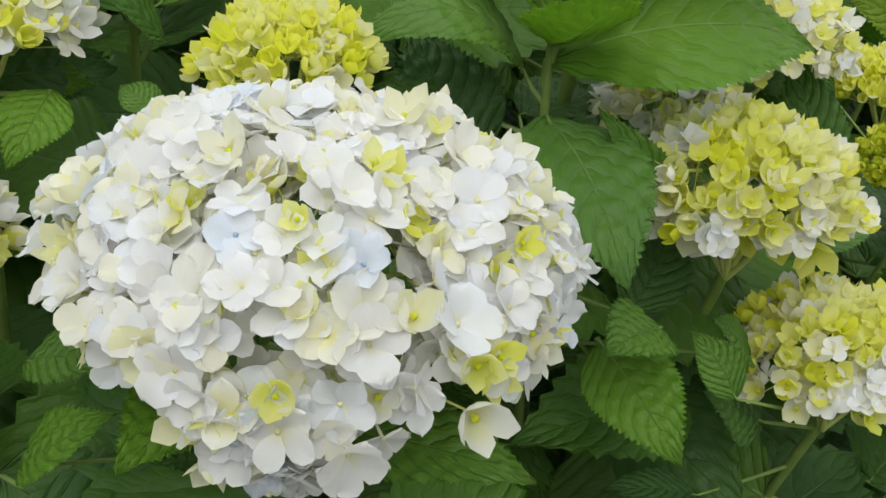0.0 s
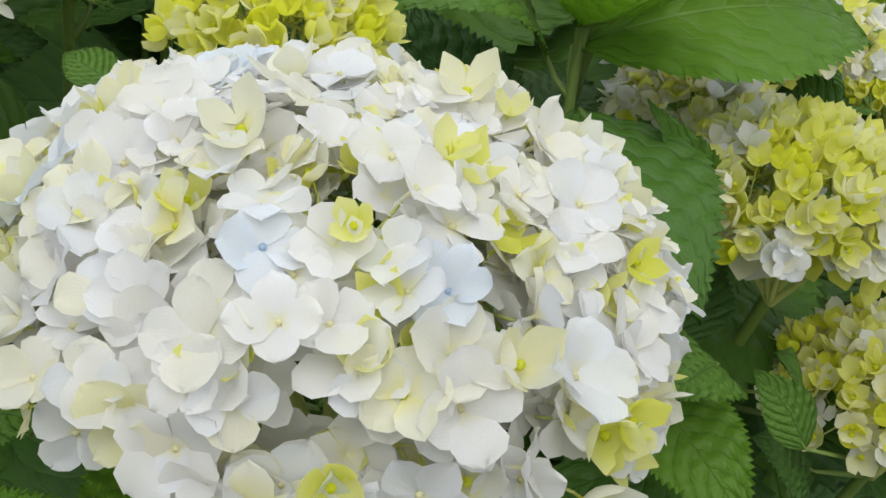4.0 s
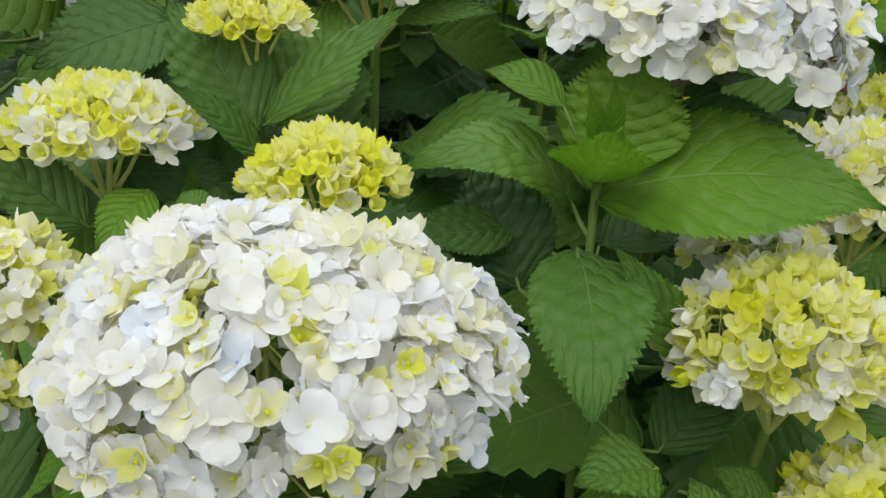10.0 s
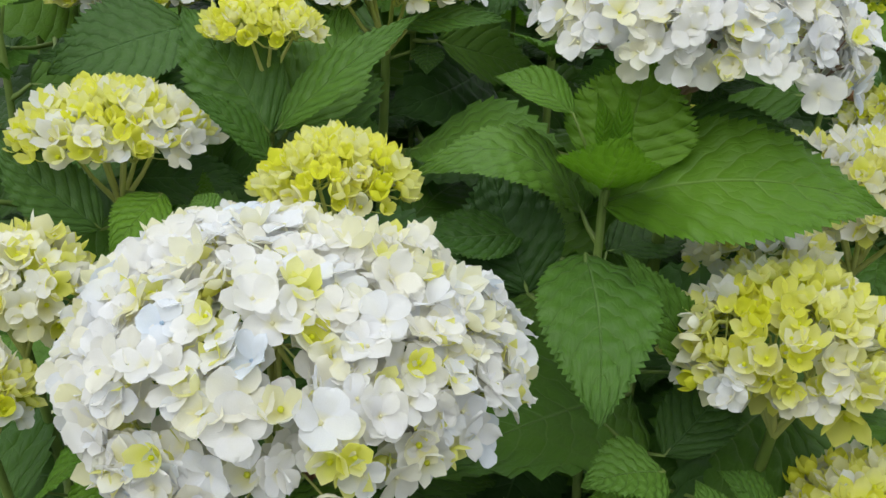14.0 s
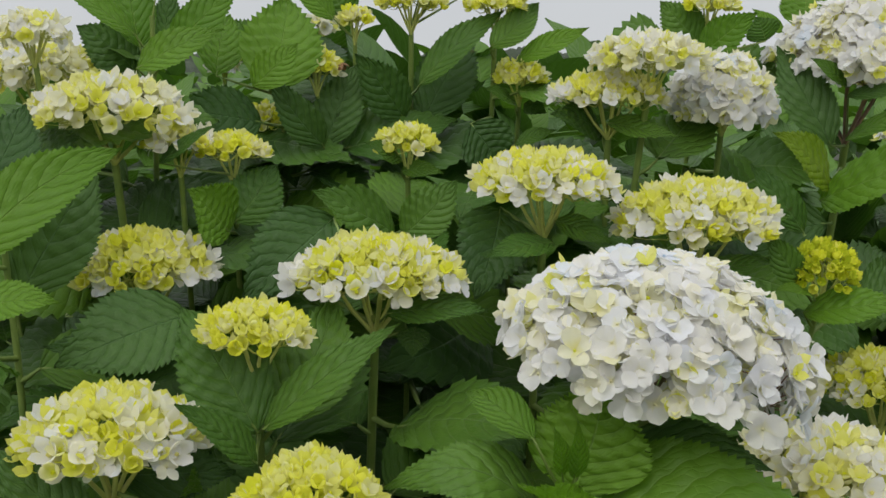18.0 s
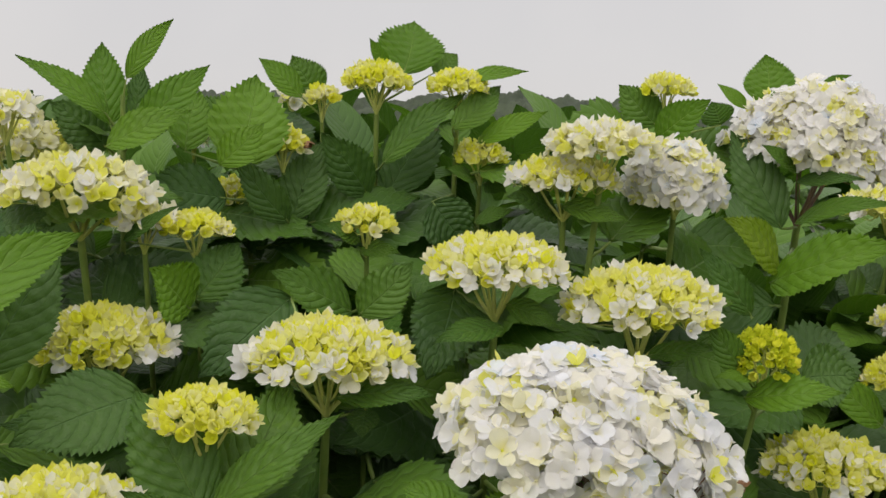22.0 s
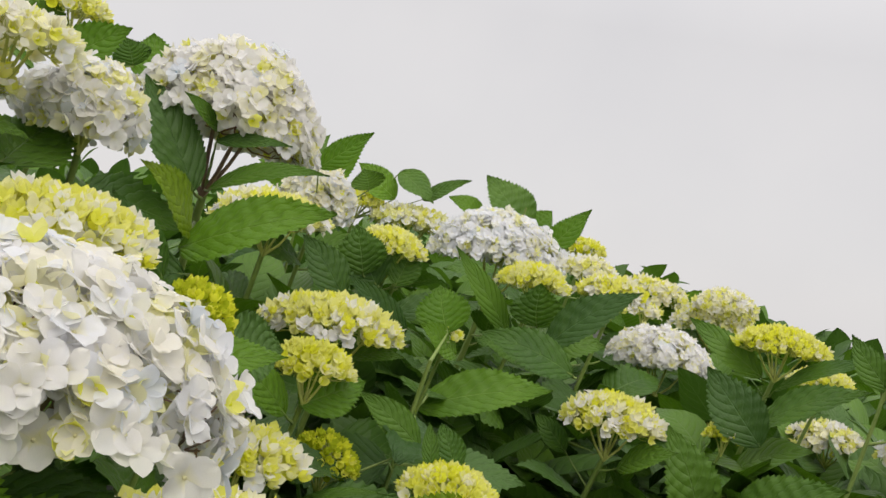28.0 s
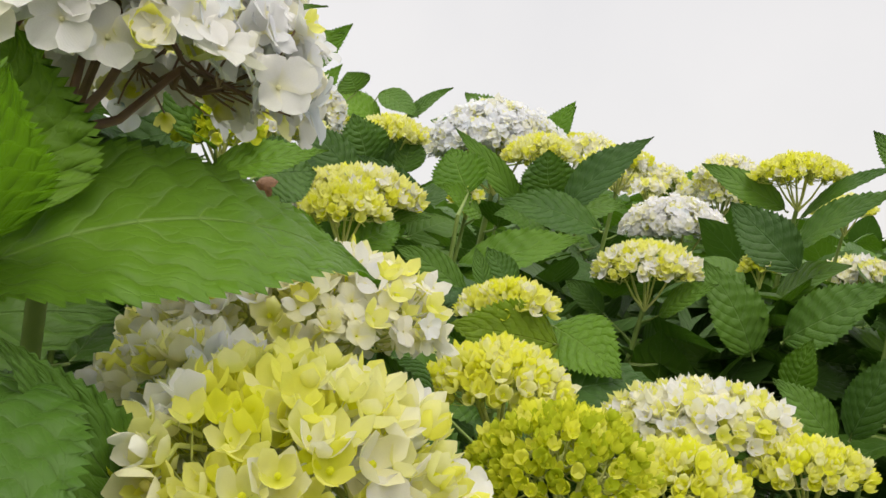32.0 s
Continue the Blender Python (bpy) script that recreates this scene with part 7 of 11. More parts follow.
side(s_h18, -.390, .982, .567, -.502, .912, .527, .085, 1)
leaf(s_h47, (-0.102, 1.069, 1.299), (-0.148, 1.076, 1.338), 0.029, (0.10, -0.86, 0.44), 0.06, 0.15, 40, mat=LEAF_FRESH)
leaf(s_h47, (-0.087, 1.092, 1.300), (-0.116, 1.097, 1.343), 0.045, (0.09, -0.98, 0.11), 0.06, 0.15, 40)
side(s_h47, -.096, 1.09, 1.22, -.165, 1.18, 1.25, .077, 1)
side(s_h47, -.104, 1.08, 1.15, -.225, 1.13, 1.14, .083)
side(s_h47, -.056, 1.07, 1.16, .075, 1.05, 1.18, .094, 1)
side(s_h47, -.070, 1.05, 1.08, -.008, .933, 1.11, .092)
side(s_h47, -.093, 1.09, 1.07, -.162, 1.21, 1.04, .100)
side(s_h47, -.063, 1.09, .992, .036, 1.18, 1.03, .097, 1)
side(s_h47, -.106, 1.07, .984, -.236, 1.06, .979, .083, 1)
side(s_h47, -.095, 1.09, .906, -.191, 1.23, .893, .103, 1)
side(s_h47, -.067, 1.06, .897, .019, .953, .831, .106)
side(s_h47, -.102, 1.06, .817, -.212, 1.00, .783, .090, 1)
side(s_h47, -.060, 1.09, .820, .060, 1.16, .801, .098)
side(s_h47, -.081, 1.05, .723, -.085, .923, .632, .118)
side(s_h47, -.087, 1.10, .733, -.122, 1.23, .713, .085)
leaf(s_h23, (-0.153, 1.058, 1.176), (-0.136, 1.033, 1.131), 0.034, (0.13, -0.93, 0.43), 0.06, 0.15, 40, mat=LEAF_DARK)
side(s_h23, -.179, 1.08, 1.11, -.214, 1.17, 1.10, .071)
side(s_h23, -.149, 1.04, 1.11, -.048, .983, 1.12, .082)
side(s_h23, -.194, 1.05, 1.05, -.317, 1.02, 1.08, .079, 1)
side(s_h23, -.149, 1.06, 1.05, -.055, 1.11, 1.10, .077)
side(s_h23, -.170, 1.03, .954, -.170, .923, .926, .083, 1)
side(s_h23, -.187, 1.07, .954, -.268, 1.15, .923, .083)
side(s_h23, -.154, 1.07, .893, -.048, 1.17, .943, .106)
side(s_h23, -.191, 1.04, .891, -.301, .973, .924, .100)
side(s_h23, -.186, 1.07, .797, -.283, 1.19, .779, .101, 1)
side(s_h23, -.152, 1.04, .794, -.042, .953, .757, .090)
side(s_h23, -.192, 1.04, .702, -.322, .983, .670, .106, 1)
side(s_h23, -.148, 1.06, .712, -.029, 1.11, .736, .092)
side(s_h23, -.155, 1.04, .636, -.065, .943, .580, .099, 1)
side(s_h23, -.191, 1.07, .649, -.303, 1.15, .666, .094)
side(s_h23, -.148, 1.06, .567, -.022, 1.12, .592, .089)
side(s_h23, -.193, 1.04, .565, -.327, .973, .580, .097)
side(s_h49, -.230, 1.05, 1.18, -.317, 1.10, 1.18, .072, 1)
side(s_h49, -.184, 1.03, 1.18, -.076, .991, 1.16, .086)
side(s_h49, -.221, 1.02, 1.11, -.276, .941, 1.10, .062, 1)
side(s_h49, -.186, 1.05, 1.12, -.076, 1.12, 1.15, .096)
side(s_h49, -.188, 1.03, 1.01, -.082, .941, .991, .103)
side(s_h49, -.224, 1.06, 1.01, -.316, 1.16, .999, .084)
side(s_h49, -.208, 1.07, .942, -.215, 1.20, .973, .096)
side(s_h49, -.214, 1.02, .938, -.248, .901, .945, .079)
side(s_h49, -.219, 1.06, .866, -.288, 1.17, .820, .093)
side(s_h49, -.187, 1.03, .873, -.069, .941, .863, .089)
side(s_h49, -.227, 1.03, .784, -.338, .941, .807, .089)
side(s_h49, -.204, 1.07, .780, -.188, 1.21, .781, .098)
side(s_h49, -.182, 1.04, .695, -.055, 1.04, .679, .094)
side(s_h49, -.230, 1.04, .688, -.377, 1.05, .624, .112)
leaf(s_h30, (0.763, 1.151, 1.070), (0.691, 1.189, 1.128), 0.037, (-0.53, -0.80, 0.37), 0.06, 0.15, 40, mat=LEAF_DARK)
leaf(s_h30, (0.642, 1.113, 1.037), (0.692, 1.055, 1.051), 0.034, (-0.35, -0.53, 0.88), 0.06, 0.15, 40)
side(s_h30, .628, 1.14, .951, .599, 1.24, .972, .074)
side(s_h30, .659, 1.11, .942, .785, 1.08, .924, .083)
side(s_h30, .621, 1.10, .865, .544, .984, .877, .097)
side(s_h30, .648, 1.14, .855, .724, 1.25, .811, .087)
side(s_h30, .658, 1.11, .774, .771, 1.08, .806, .082)
side(s_h30, .615, 1.14, .762, .499, 1.22, .732, .094, 1)
side(s_h30, .652, 1.14, .661, .758, 1.24, .623, .100)
side(s_h30, .618, 1.10, .661, .530, 1.01, .622, .097, 1)
side(s_h30, .613, 1.13, .590, .482, 1.18, .540, .108)
side(s_h30, .642, 1.10, .602, .682, .962, .625, .089)
side(s_h30, .616, 1.11, .498, .521, 1.04, .447, .081, 1)
side(s_h30, .656, 1.13, .498, .767, 1.19, .450, .089, 1)
side(s_h30, .644, 1.10, .407, .695, .964, .385, .095, 1)
side(s_h30, .620, 1.14, .398, .544, 1.22, .328, .085, 1)
leaf(s_h58, (0.790, 1.084, 1.057), (0.725, 1.084, 1.089), 0.041, (-0.51, -0.69, 0.62), 0.06, 0.15, 40, mat=LEAF_FRESH)
side(s_h58, .797, 1.13, 1.00, .865, 1.23, .993, .080)
side(s_h58, .760, 1.11, .927, .626, 1.15, .902, .101, 1)
side(s_h58, .806, 1.11, .926, .933, 1.17, .894, .097, 1)
side(s_h58, .774, 1.08, .833, .721, .958, .799, .095, 1)
side(s_h58, .772, 1.13, .840, .710, 1.25, .844, .081)
side(s_h58, .806, 1.10, .783, .921, 1.09, .837, .089)
side(s_h58, .761, 1.10, .779, .618, 1.03, .819, .111)
side(s_h58, .796, 1.13, .684, .865, 1.26, .680, .089)
side(s_h58, .780, 1.08, .675, .759, .944, .615, .096)
side(s_h58, .759, 1.11, .627, .625, 1.14, .645, .101)
side(s_h58, .806, 1.12, .625, .930, 1.18, .632, .084, 1)
side(s_h58, .772, 1.08, .535, .695, .943, .521, .101, 1)
side(s_h58, .777, 1.13, .533, .743, 1.26, .509, .090)
side(s_h58, .805, 1.12, .470, .918, 1.18, .448, .082)
side(s_h58, .759, 1.10, .472, .619, 1.10, .463, .088, 1)
side(s_h48, -.142, 1.16, 1.23, -.244, 1.21, 1.28, .089, 1)
side(s_h48, -.116, 1.13, 1.22, -.096, 1.03, 1.21, .071, 1)
side(s_h48, -.142, 1.14, 1.15, -.236, 1.09, 1.18, .069, 1)
side(s_h48, -.109, 1.18, 1.14, -.059, 1.27, 1.12, .072)
side(s_h48, -.097, 1.15, 1.07, .018, 1.12, 1.06, .079)
side(s_h48, -.125, 1.18, 1.07, -.152, 1.32, 1.08, .094)
side(s_h48, -.110, 1.18, 1.00, -.049, 1.30, 1.04, .103)
side(s_h48, -.138, 1.14, .993, -.231, 1.04, .978, .089, 1)
side(s_h48, -.136, 1.17, .904, -.219, 1.28, .918, .094)
side(s_h48, -.102, 1.14, .900, -.002, 1.05, .897, .086, 1)
side(s_h48, -.140, 1.14, .813, -.254, 1.05, .766, .100, 1)
side(s_h48, -.111, 1.18, .811, -.055, 1.29, .759, .094)
side(s_h48, -.111, 1.13, .735, -.061, 1.02, .680, .089, 1)
side(s_h48, -.129, 1.18, .737, -.176, 1.31, .686, .091, 1)
side(s_h48, -.100, 1.17, .672, .019, 1.24, .634, .092)
side(s_h48, -.138, 1.14, .667, -.228, 1.07, .600, .082)
leaf(s_nk, (1.232, 0.780, 1.107), (1.209, 0.829, 1.169), 0.039, (-0.87, -0.42, 0.25), 0.06, 0.15, 40)
leaf(s_nk, (1.227, 0.790, 1.115), (1.240, 0.746, 1.153), 0.042, (-0.79, -0.36, 0.50), 0.06, 0.15, 40)
side(s_nk, 1.24, .749, 1.12, 1.27, .644, 1.10, .072, 1)
side(s_nk, 1.26, .776, 1.05, 1.37, .789, 1.06, .074, 1)
side(s_nk, 1.24, .751, .945, 1.27, .646, .909, .072)
side(s_nk, 1.24, .794, .876, 1.32, .909, .841, .091, 1)
side(s_nk, 1.22, .754, .887, 1.13, .644, .916, .097)
side(s_nk, 1.22, .790, .794, 1.13, .898, .711, .100)
side(s_nk, 1.26, .765, .810, 1.40, .717, .833, .105)
side(s_nk, 1.22, .751, .715, 1.14, .611, .724, .115)
side(s_nk, 1.25, .783, .709, 1.40, .847, .677, .106)
side(s_nk, 1.25, .756, .657, 1.35, .659, .673, .088, 1)
side(s_nk, 1.23, .798, .654, 1.21, .938, .657, .094)
side(s_nk, 1.25, .784, .574, 1.36, .839, .532, .081, 1)
side(s_nk, 1.22, .753, .573, 1.15, .634, .517, .110)
leaf(s_h34, (1.076, 1.050, 0.936), (1.093, 0.970, 0.979), 0.045, (-0.61, -0.45, 0.73), 0.06, 0.15, 40)
leaf(s_h34, (1.078, 1.145, 0.935), (1.047, 1.188, 0.980), 0.036, (-0.70, -0.62, 0.44), 0.06, 0.15, 40)
side(s_h34, 1.06, 1.08, .883, .954, 1.12, .922, .075, 1)
side(s_h34, 1.10, 1.07, .870, 1.22, 1.05, .844, .090)
side(s_h34, 1.07, 1.05, .807, 1.03, .962, .843, .067)
side(s_h34, 1.08, 1.10, .797, 1.08, 1.21, .790, .074, 1)
side(s_h34, 1.10, 1.06, .736, 1.21, .988, .746, .083)
side(s_h34, 1.05, 1.08, .743, .924, 1.12, .799, .095)
side(s_h34, 1.08, 1.10, .640, 1.07, 1.23, .639, .083)
side(s_h34, 1.06, 1.06, .644, .961, .986, .662, .076, 1)
side(s_h34, 1.06, 1.09, .545, .969, 1.17, .489, .083)
side(s_h34, 1.10, 1.07, .549, 1.23, 1.03, .518, .086)
side(s_h34, 1.06, 1.06, .467, .971, .954, .432, .089)
side(s_h34, 1.08, 1.10, .472, 1.09, 1.23, .466, .082)
side(s_h34, 1.09, 1.06, .382, 1.19, .953, .393, .100)
side(s_h34, 1.05, 1.08, .384, .930, 1.14, .403, .099, 1)
side(s_h57, 1.32, .795, .941, 1.42, .876, .957, .091, 1)
side(s_h57, 1.28, .766, .942, 1.18, .702, .961, .091)
side(s_h57, 1.29, .798, .840, 1.22, .890, .811, .084)
side(s_h57, 1.33, .772, .857, 1.44, .738, .914, .088, 1)
side(s_h57, 1.29, .763, .781, 1.18, .679, .809, .084)
side(s_h57, 1.31, .802, .773, 1.37, .934, .762, .092)
side(s_h57, 1.33, .776, .678, 1.45, .760, .620, .098, 1)
side(s_h57, 1.28, .781, .684, 1.15, .789, .662, .100)
side(s_h57, 1.31, .802, .586, 1.31, .942, .534, .103, 1)
side(s_h57, 1.30, .756, .584, 1.31, .639, .529, .093)
side(s_h57, 1.28, .784, .509, 1.13, .816, .496, .093, 1)
side(s_h57, 1.33, .772, .502, 1.45, .732, .456, .093)
side(s_h57, 1.29, .759, .422, 1.21, .647, .389, .094)
side(s_h57, 1.32, .796, .423, 1.42, .895, .394, .087)
leaf(s_h35, (0.806, 1.285, 1.116), (0.759, 1.310, 1.175), 0.072, (-0.53, -0.83, 0.24), 0.06, 0.15, 40, mat=LEAF_DARK)
leaf(s_h35, (0.835, 1.283, 1.121), (0.862, 1.297, 1.175), 0.050, (-0.55, -0.79, 0.32), 0.06, 0.15, 40)
leaf(s_h35, (0.781, 1.286, 1.127), (0.762, 1.295, 1.193), 0.069, (-0.58, -0.81, 0.06), 0.06, 0.15, 40)
side(s_h35, .847, 1.33, 1.07, .920, 1.44, 1.04, .080, 1)
side(s_h35, .838, 1.29, 1.07, .860, 1.16, 1.04, .085, 1)
side(s_h35, .811, 1.32, .971, .679, 1.37, .945, .090, 1)
side(s_h35, .857, 1.32, .980, .965, 1.34, 1.01, .083, 1)
side(s_h35, .836, 1.29, .915, .847, 1.15, .957, .089, 1)
side(s_h35, .829, 1.34, .909, .799, 1.48, .914, .089, 1)
side(s_h35, .858, 1.31, .828, 1.01, 1.33, .784, .101)
side(s_h35, .817, 1.33, .833, .708, 1.45, .821, .107)
side(s_h35, .839, 1.34, .735, .866, 1.46, .692, .089, 1)
side(s_h35, .832, 1.29, .732, .820, 1.16, .663, .103, 1)
side(s_h35, .813, 1.32, .656, .703, 1.37, .601, .088)
side(s_h35, .858, 1.32, .667, 1.01, 1.34, .672, .107)
side(s_h35, .824, 1.29, .571, .772, 1.17, .560, .083)
side(s_h35, .850, 1.33, .565, .951, 1.43, .511, .092, 1)
side(s_h55, 1.25, 1.02, .928, 1.31, 1.12, .963, .084, 1)
side(s_h55, 1.23, .978, .919, 1.19, .864, .911, .080, 1)
side(s_h55, 1.22, 1.01, .836, 1.12, 1.06, .796, .080, 1)
side(s_h55, 1.26, .986, .842, 1.36, .897, .828, .092, 1)
side(s_h55, 1.23, .979, .777, 1.19, .862, .799, .083)
side(s_h55, 1.24, 1.03, .782, 1.23, 1.13, .829, .084, 1)
side(s_h55, 1.26, .986, .712, 1.37, .889, .765, .112)
side(s_h55, 1.22, 1.02, .713, 1.14, 1.09, .761, .083, 1)
side(s_h55, 1.26, 1.02, .631, 1.34, 1.13, .603, .099)
side(s_h55, 1.23, .982, .635, 1.15, .871, .627, .090, 1)
side(s_h55, 1.22, 1.01, .569, 1.08, 1.02, .539, .095)
side(s_h55, 1.26, .989, .579, 1.38, .916, .604, .102, 1)
side(s_h55, 1.22, .984, .483, 1.14, .886, .452, .095)
side(s_h55, 1.25, 1.02, .484, 1.33, 1.15, .452, .100, 1)
side(s_h55, 1.26, 1.00, .404, 1.41, .985, .376, .088)
side(s_h55, 1.22, 1.00, .397, 1.08, .995, .319, .111)
leaf(s_h39, (1.056, 1.223, 1.097), (1.039, 1.212, 1.162), 0.079, (-0.67, -0.73, 0.16), 0.06, 0.15, 40)
leaf(s_h39, (1.037, 1.261, 1.079), (0.949, 1.307, 1.192), 0.039, (-0.61, -0.74, 0.33), 0.06, 0.15, 36)
leaf(s_h39, (1.035, 1.183, 1.071), (1.106, 1.082, 1.174), 0.061, (-0.58, -0.57, 0.64), 0.06, 0.15, 40, mat=LEAF_DARK)
leaf(s_h39, (1.039, 1.219, 1.051), (0.953, 1.235, 1.068), 0.051, (-0.56, -0.65, 0.61), 0.06, 0.15, 40)
side(s_h39, 1.08, 1.29, 1.05, 1.07, 1.38, 1.03, .063, 1)
side(s_h39, 1.09, 1.24, 1.07, 1.15, 1.17, 1.09, .068)
side(s_h39, 1.05, 1.26, .967, .936, 1.24, .980, .077)
side(s_h39, 1.10, 1.28, .963, 1.19, 1.35, .957, .079)
side(s_h39, 1.09, 1.24, .862, 1.13, 1.13, .827, .082, 1)
side(s_h39, 1.07, 1.29, .873, 1.04, 1.44, .895, .102, 1)
side(s_h39, 1.10, 1.26, .784, 1.24, 1.27, .798, .087, 1)
side(s_h39, 1.06, 1.25, .783, .944, 1.17, .792, .085, 1)
side(s_h39, 1.08, 1.29, .702, 1.08, 1.44, .731, .105, 1)
side(s_h39, 1.09, 1.24, .702, 1.17, 1.14, .722, .084)
side(s_h39, 1.05, 1.27, .601, .910, 1.30, .613, .104, 1)
side(s_h39, 1.10, 1.26, .603, 1.23, 1.27, .623, .081)
side(s_h39, 1.07, 1.24, .519, 1.04, 1.11, .492, .083)
side(s_h39, 1.06, 1.28, .517, .982, 1.40, .478, .087)
leaf(s_h29b, (0.700, 1.206, 1.097), (0.656, 1.251, 1.165), 0.050, (-0.50, -0.85, 0.26), 0.06, 0.15, 40, mat=LEAF_DARK)
side(s_h29b, .712, 1.47, 1.06, .696, 1.57, 1.07, .076, 1)
side(s_h29b, .719, 1.42, 1.06, .736, 1.31, 1.04, .078)
side(s_h29b, .693, 1.44, .957, .581, 1.40, .918, .089)
side(s_h29b, .732, 1.43, .958, .803, 1.35, .927, .078)
side(s_h29b, .701, 1.43, .881, .627, 1.33, .918, .090)
side(s_h29b, .708, 1.47, .883, .663, 1.60, .942, .097)
side(s_h29b, .740, 1.45, .789, .884, 1.49, .785, .108)
side(s_h29b, .693, 1.45, .779, .558, 1.47, .713, .099)
side(s_h29b, .725, 1.47, .709, .781, 1.60, .673, .097, 1)
side(s_h29b, .719, 1.42, .705, .739, 1.30, .650, .091, 1)
side(s_h29b, .692, 1.44, .614, .565, 1.40, .608, .096)
side(s_h29b, .739, 1.44, .608, .864, 1.42, .570, .090, 1)
side(s_h29b, .707, 1.42, .538, .657, 1.29, .559, .091)
side(s_h29b, .707, 1.47, .530, .660, 1.60, .505, .099, 1)
leaf(s_h41, (1.250, 0.953, 0.996), (1.217, 1.037, 1.089), 0.076, (-0.82, -0.52, 0.26), 0.06, 0.15, 40, mat=LEAF_DARK)
leaf(s_h41, (1.346, 1.031, 1.084), (1.279, 1.128, 1.152), 0.050, (-0.76, -0.50, 0.42), 0.06, 0.15, 36)
leaf(s_h41, (1.338, 1.003, 1.069), (1.355, 0.858, 1.139), 0.038, (-0.57, -0.30, 0.77), 0.06, 0.15, 36)
leaf(s_h41, (1.277, 0.990, 1.012), (1.282, 0.824, 1.101), 0.063, (-0.62, -0.34, 0.74), 0.06, 0.15, 40)
leaf(s_h41, (1.177, 0.929, 0.908), (1.189, 0.787, 0.981), 0.083, (-0.70, -0.38, 0.59), 0.07, 0.15, 44)
leaf(s_h41, (1.155, 0.961, 0.885), (1.109, 1.004, 1.008), 0.075, (-0.66, -0.44, 0.58), 0.07, 0.15, 44)
leaf(s_h41, (1.029, 0.763, 0.821), (1.025, 0.704, 0.919), 0.054, (-0.71, -0.35, 0.64), 0.07, 0.15, 44, mat=LEAF_DARK)
leaf(s_h41, (0.977, 0.751, 0.820), (0.928, 0.794, 0.889), 0.046, (-0.69, -0.39, 0.66), 0.07, 0.15, 44)
leaf(s_h41, (1.229, 1.026, 0.851), (1.140, 1.089, 0.887), 0.061, (-0.65, -0.46, 0.62), 0.07, 0.15, 44)
leaf(s_h41, (1.133, 0.893, 0.845), (1.134, 0.865, 0.915), 0.049, (-0.69, -0.40, 0.63), 0.07, 0.15, 44, mat=LEAF_FRESH)
side(s_h41, 1.36, 1.04, 1.01, 1.40, 1.15, .993, .084)
side(s_h41, 1.33, 1.02, .947, 1.22, 1.03, .919, .071, 1)
side(s_h41, 1.38, 1.01, .950, 1.49, 1.00, .931, .083)
side(s_h41, 1.37, .991, .866, 1.41, .879, .845, .082)
side(s_h41, 1.36, 1.04, .866, 1.36, 1.16, .843, .070)
side(s_h41, 1.37, 1.03, .808, 1.48, 1.10, .869, .090)
side(s_h41, 1.34, 1.00, .805, 1.24, .943, .839, .074)
side(s_h41, 1.36, 1.04, .717, 1.40, 1.16, .716, .076, 1)
side(s_h41, 1.36, .989, .719, 1.38, .835, .734, .104, 1)
side(s_h41, 1.33, 1.01, .648, 1.20, .977, .593, .107, 1)
side(s_h41, 1.38, 1.02, .662, 1.51, 1.05, .689, .086)
side(s_h41, 1.35, .991, .586, 1.30, .863, .557, .101)
side(s_h41, 1.34, 1.03, .588, 1.24, 1.15, .570, .104, 1)
side(s_h41, 1.38, 1.02, .518, 1.51, 1.08, .454, .115, 1)
side(s_h41, 1.33, 1.01, .527, 1.18, .975, .517, .105)
leaf(s_nv, (1.163, 2.097, 1.266), (1.079, 2.160, 1.399), 0.147, (-0.37, -0.71, 0.53), 0.03, 0.15, 44, mat=LEAF_FRESH)
leaf(s_nv, (1.171, 2.070, 1.264), (1.233, 1.983, 1.411), 0.085, (-0.40, -0.69, 0.53), 0.07, 0.15, 44, mat=LEAF_FRESH)
leaf(s_nv, (1.139, 2.065, 1.286), (1.072, 2.075, 1.372), 0.056, (-0.37, -0.71, 0.53), 0.07, 0.15, 44, mat=LEAF_YELLOW)
leaf(s_nv, (1.170, 2.116, 1.296), (1.225, 2.128, 1.405), 0.040, (-0.39, -0.70, 0.53), 0.07, 0.15, 44)
side(s_nv, 1.18, 2.08, 1.21, 1.28, 2.07, 1.18, .064, 1)
side(s_nv, 1.17, 2.06, 1.14, 1.25, 1.96, 1.18, .080)
side(s_nv, 1.14, 2.09, 1.12, 1.05, 2.20, 1.08, .104, 1)
side(s_nv, 1.18, 2.08, 1.06, 1.32, 2.09, 1.01, .090, 1)
side(s_nv, 1.13, 2.08, 1.06, .999, 2.08, 1.03, .091)
side(s_nv, 1.14, 2.09, .985, 1.03, 2.19, .994, .092, 1)
side(s_nv, 1.17, 2.06, .973, 1.26, 1.96, .913, .094, 1)
side(s_nv, 1.13, 2.08, .899, .973, 2.09, .908, .101)
side(s_nv, 1.18, 2.09, .902, 1.31, 2.18, .926, .116)
side(s_nv, 1.16, 2.05, .812, 1.20, 1.91, .808, .101, 1)
side(s_nv, 1.14, 2.09, .802, 1.04, 2.17, .740, .089)
side(s_nv, 1.18, 2.09, .742, 1.29, 2.16, .751, .093, 1)
side(s_nv, 1.14, 2.07, .726, 1.02, 2.06, .649, .097)
leaf(s_h29a, (0.762, 1.414, 1.264), (0.805, 1.356, 1.325), 0.040, (-0.51, -0.74, 0.31), 0.06, 0.15, 40, mat=LEAF_FRESH)
leaf(s_h29a, (0.887, 1.459, 1.253), (0.875, 1.466, 1.283), 0.054, (-0.58, -0.81, -0.01), 0.06, 0.15, 40)
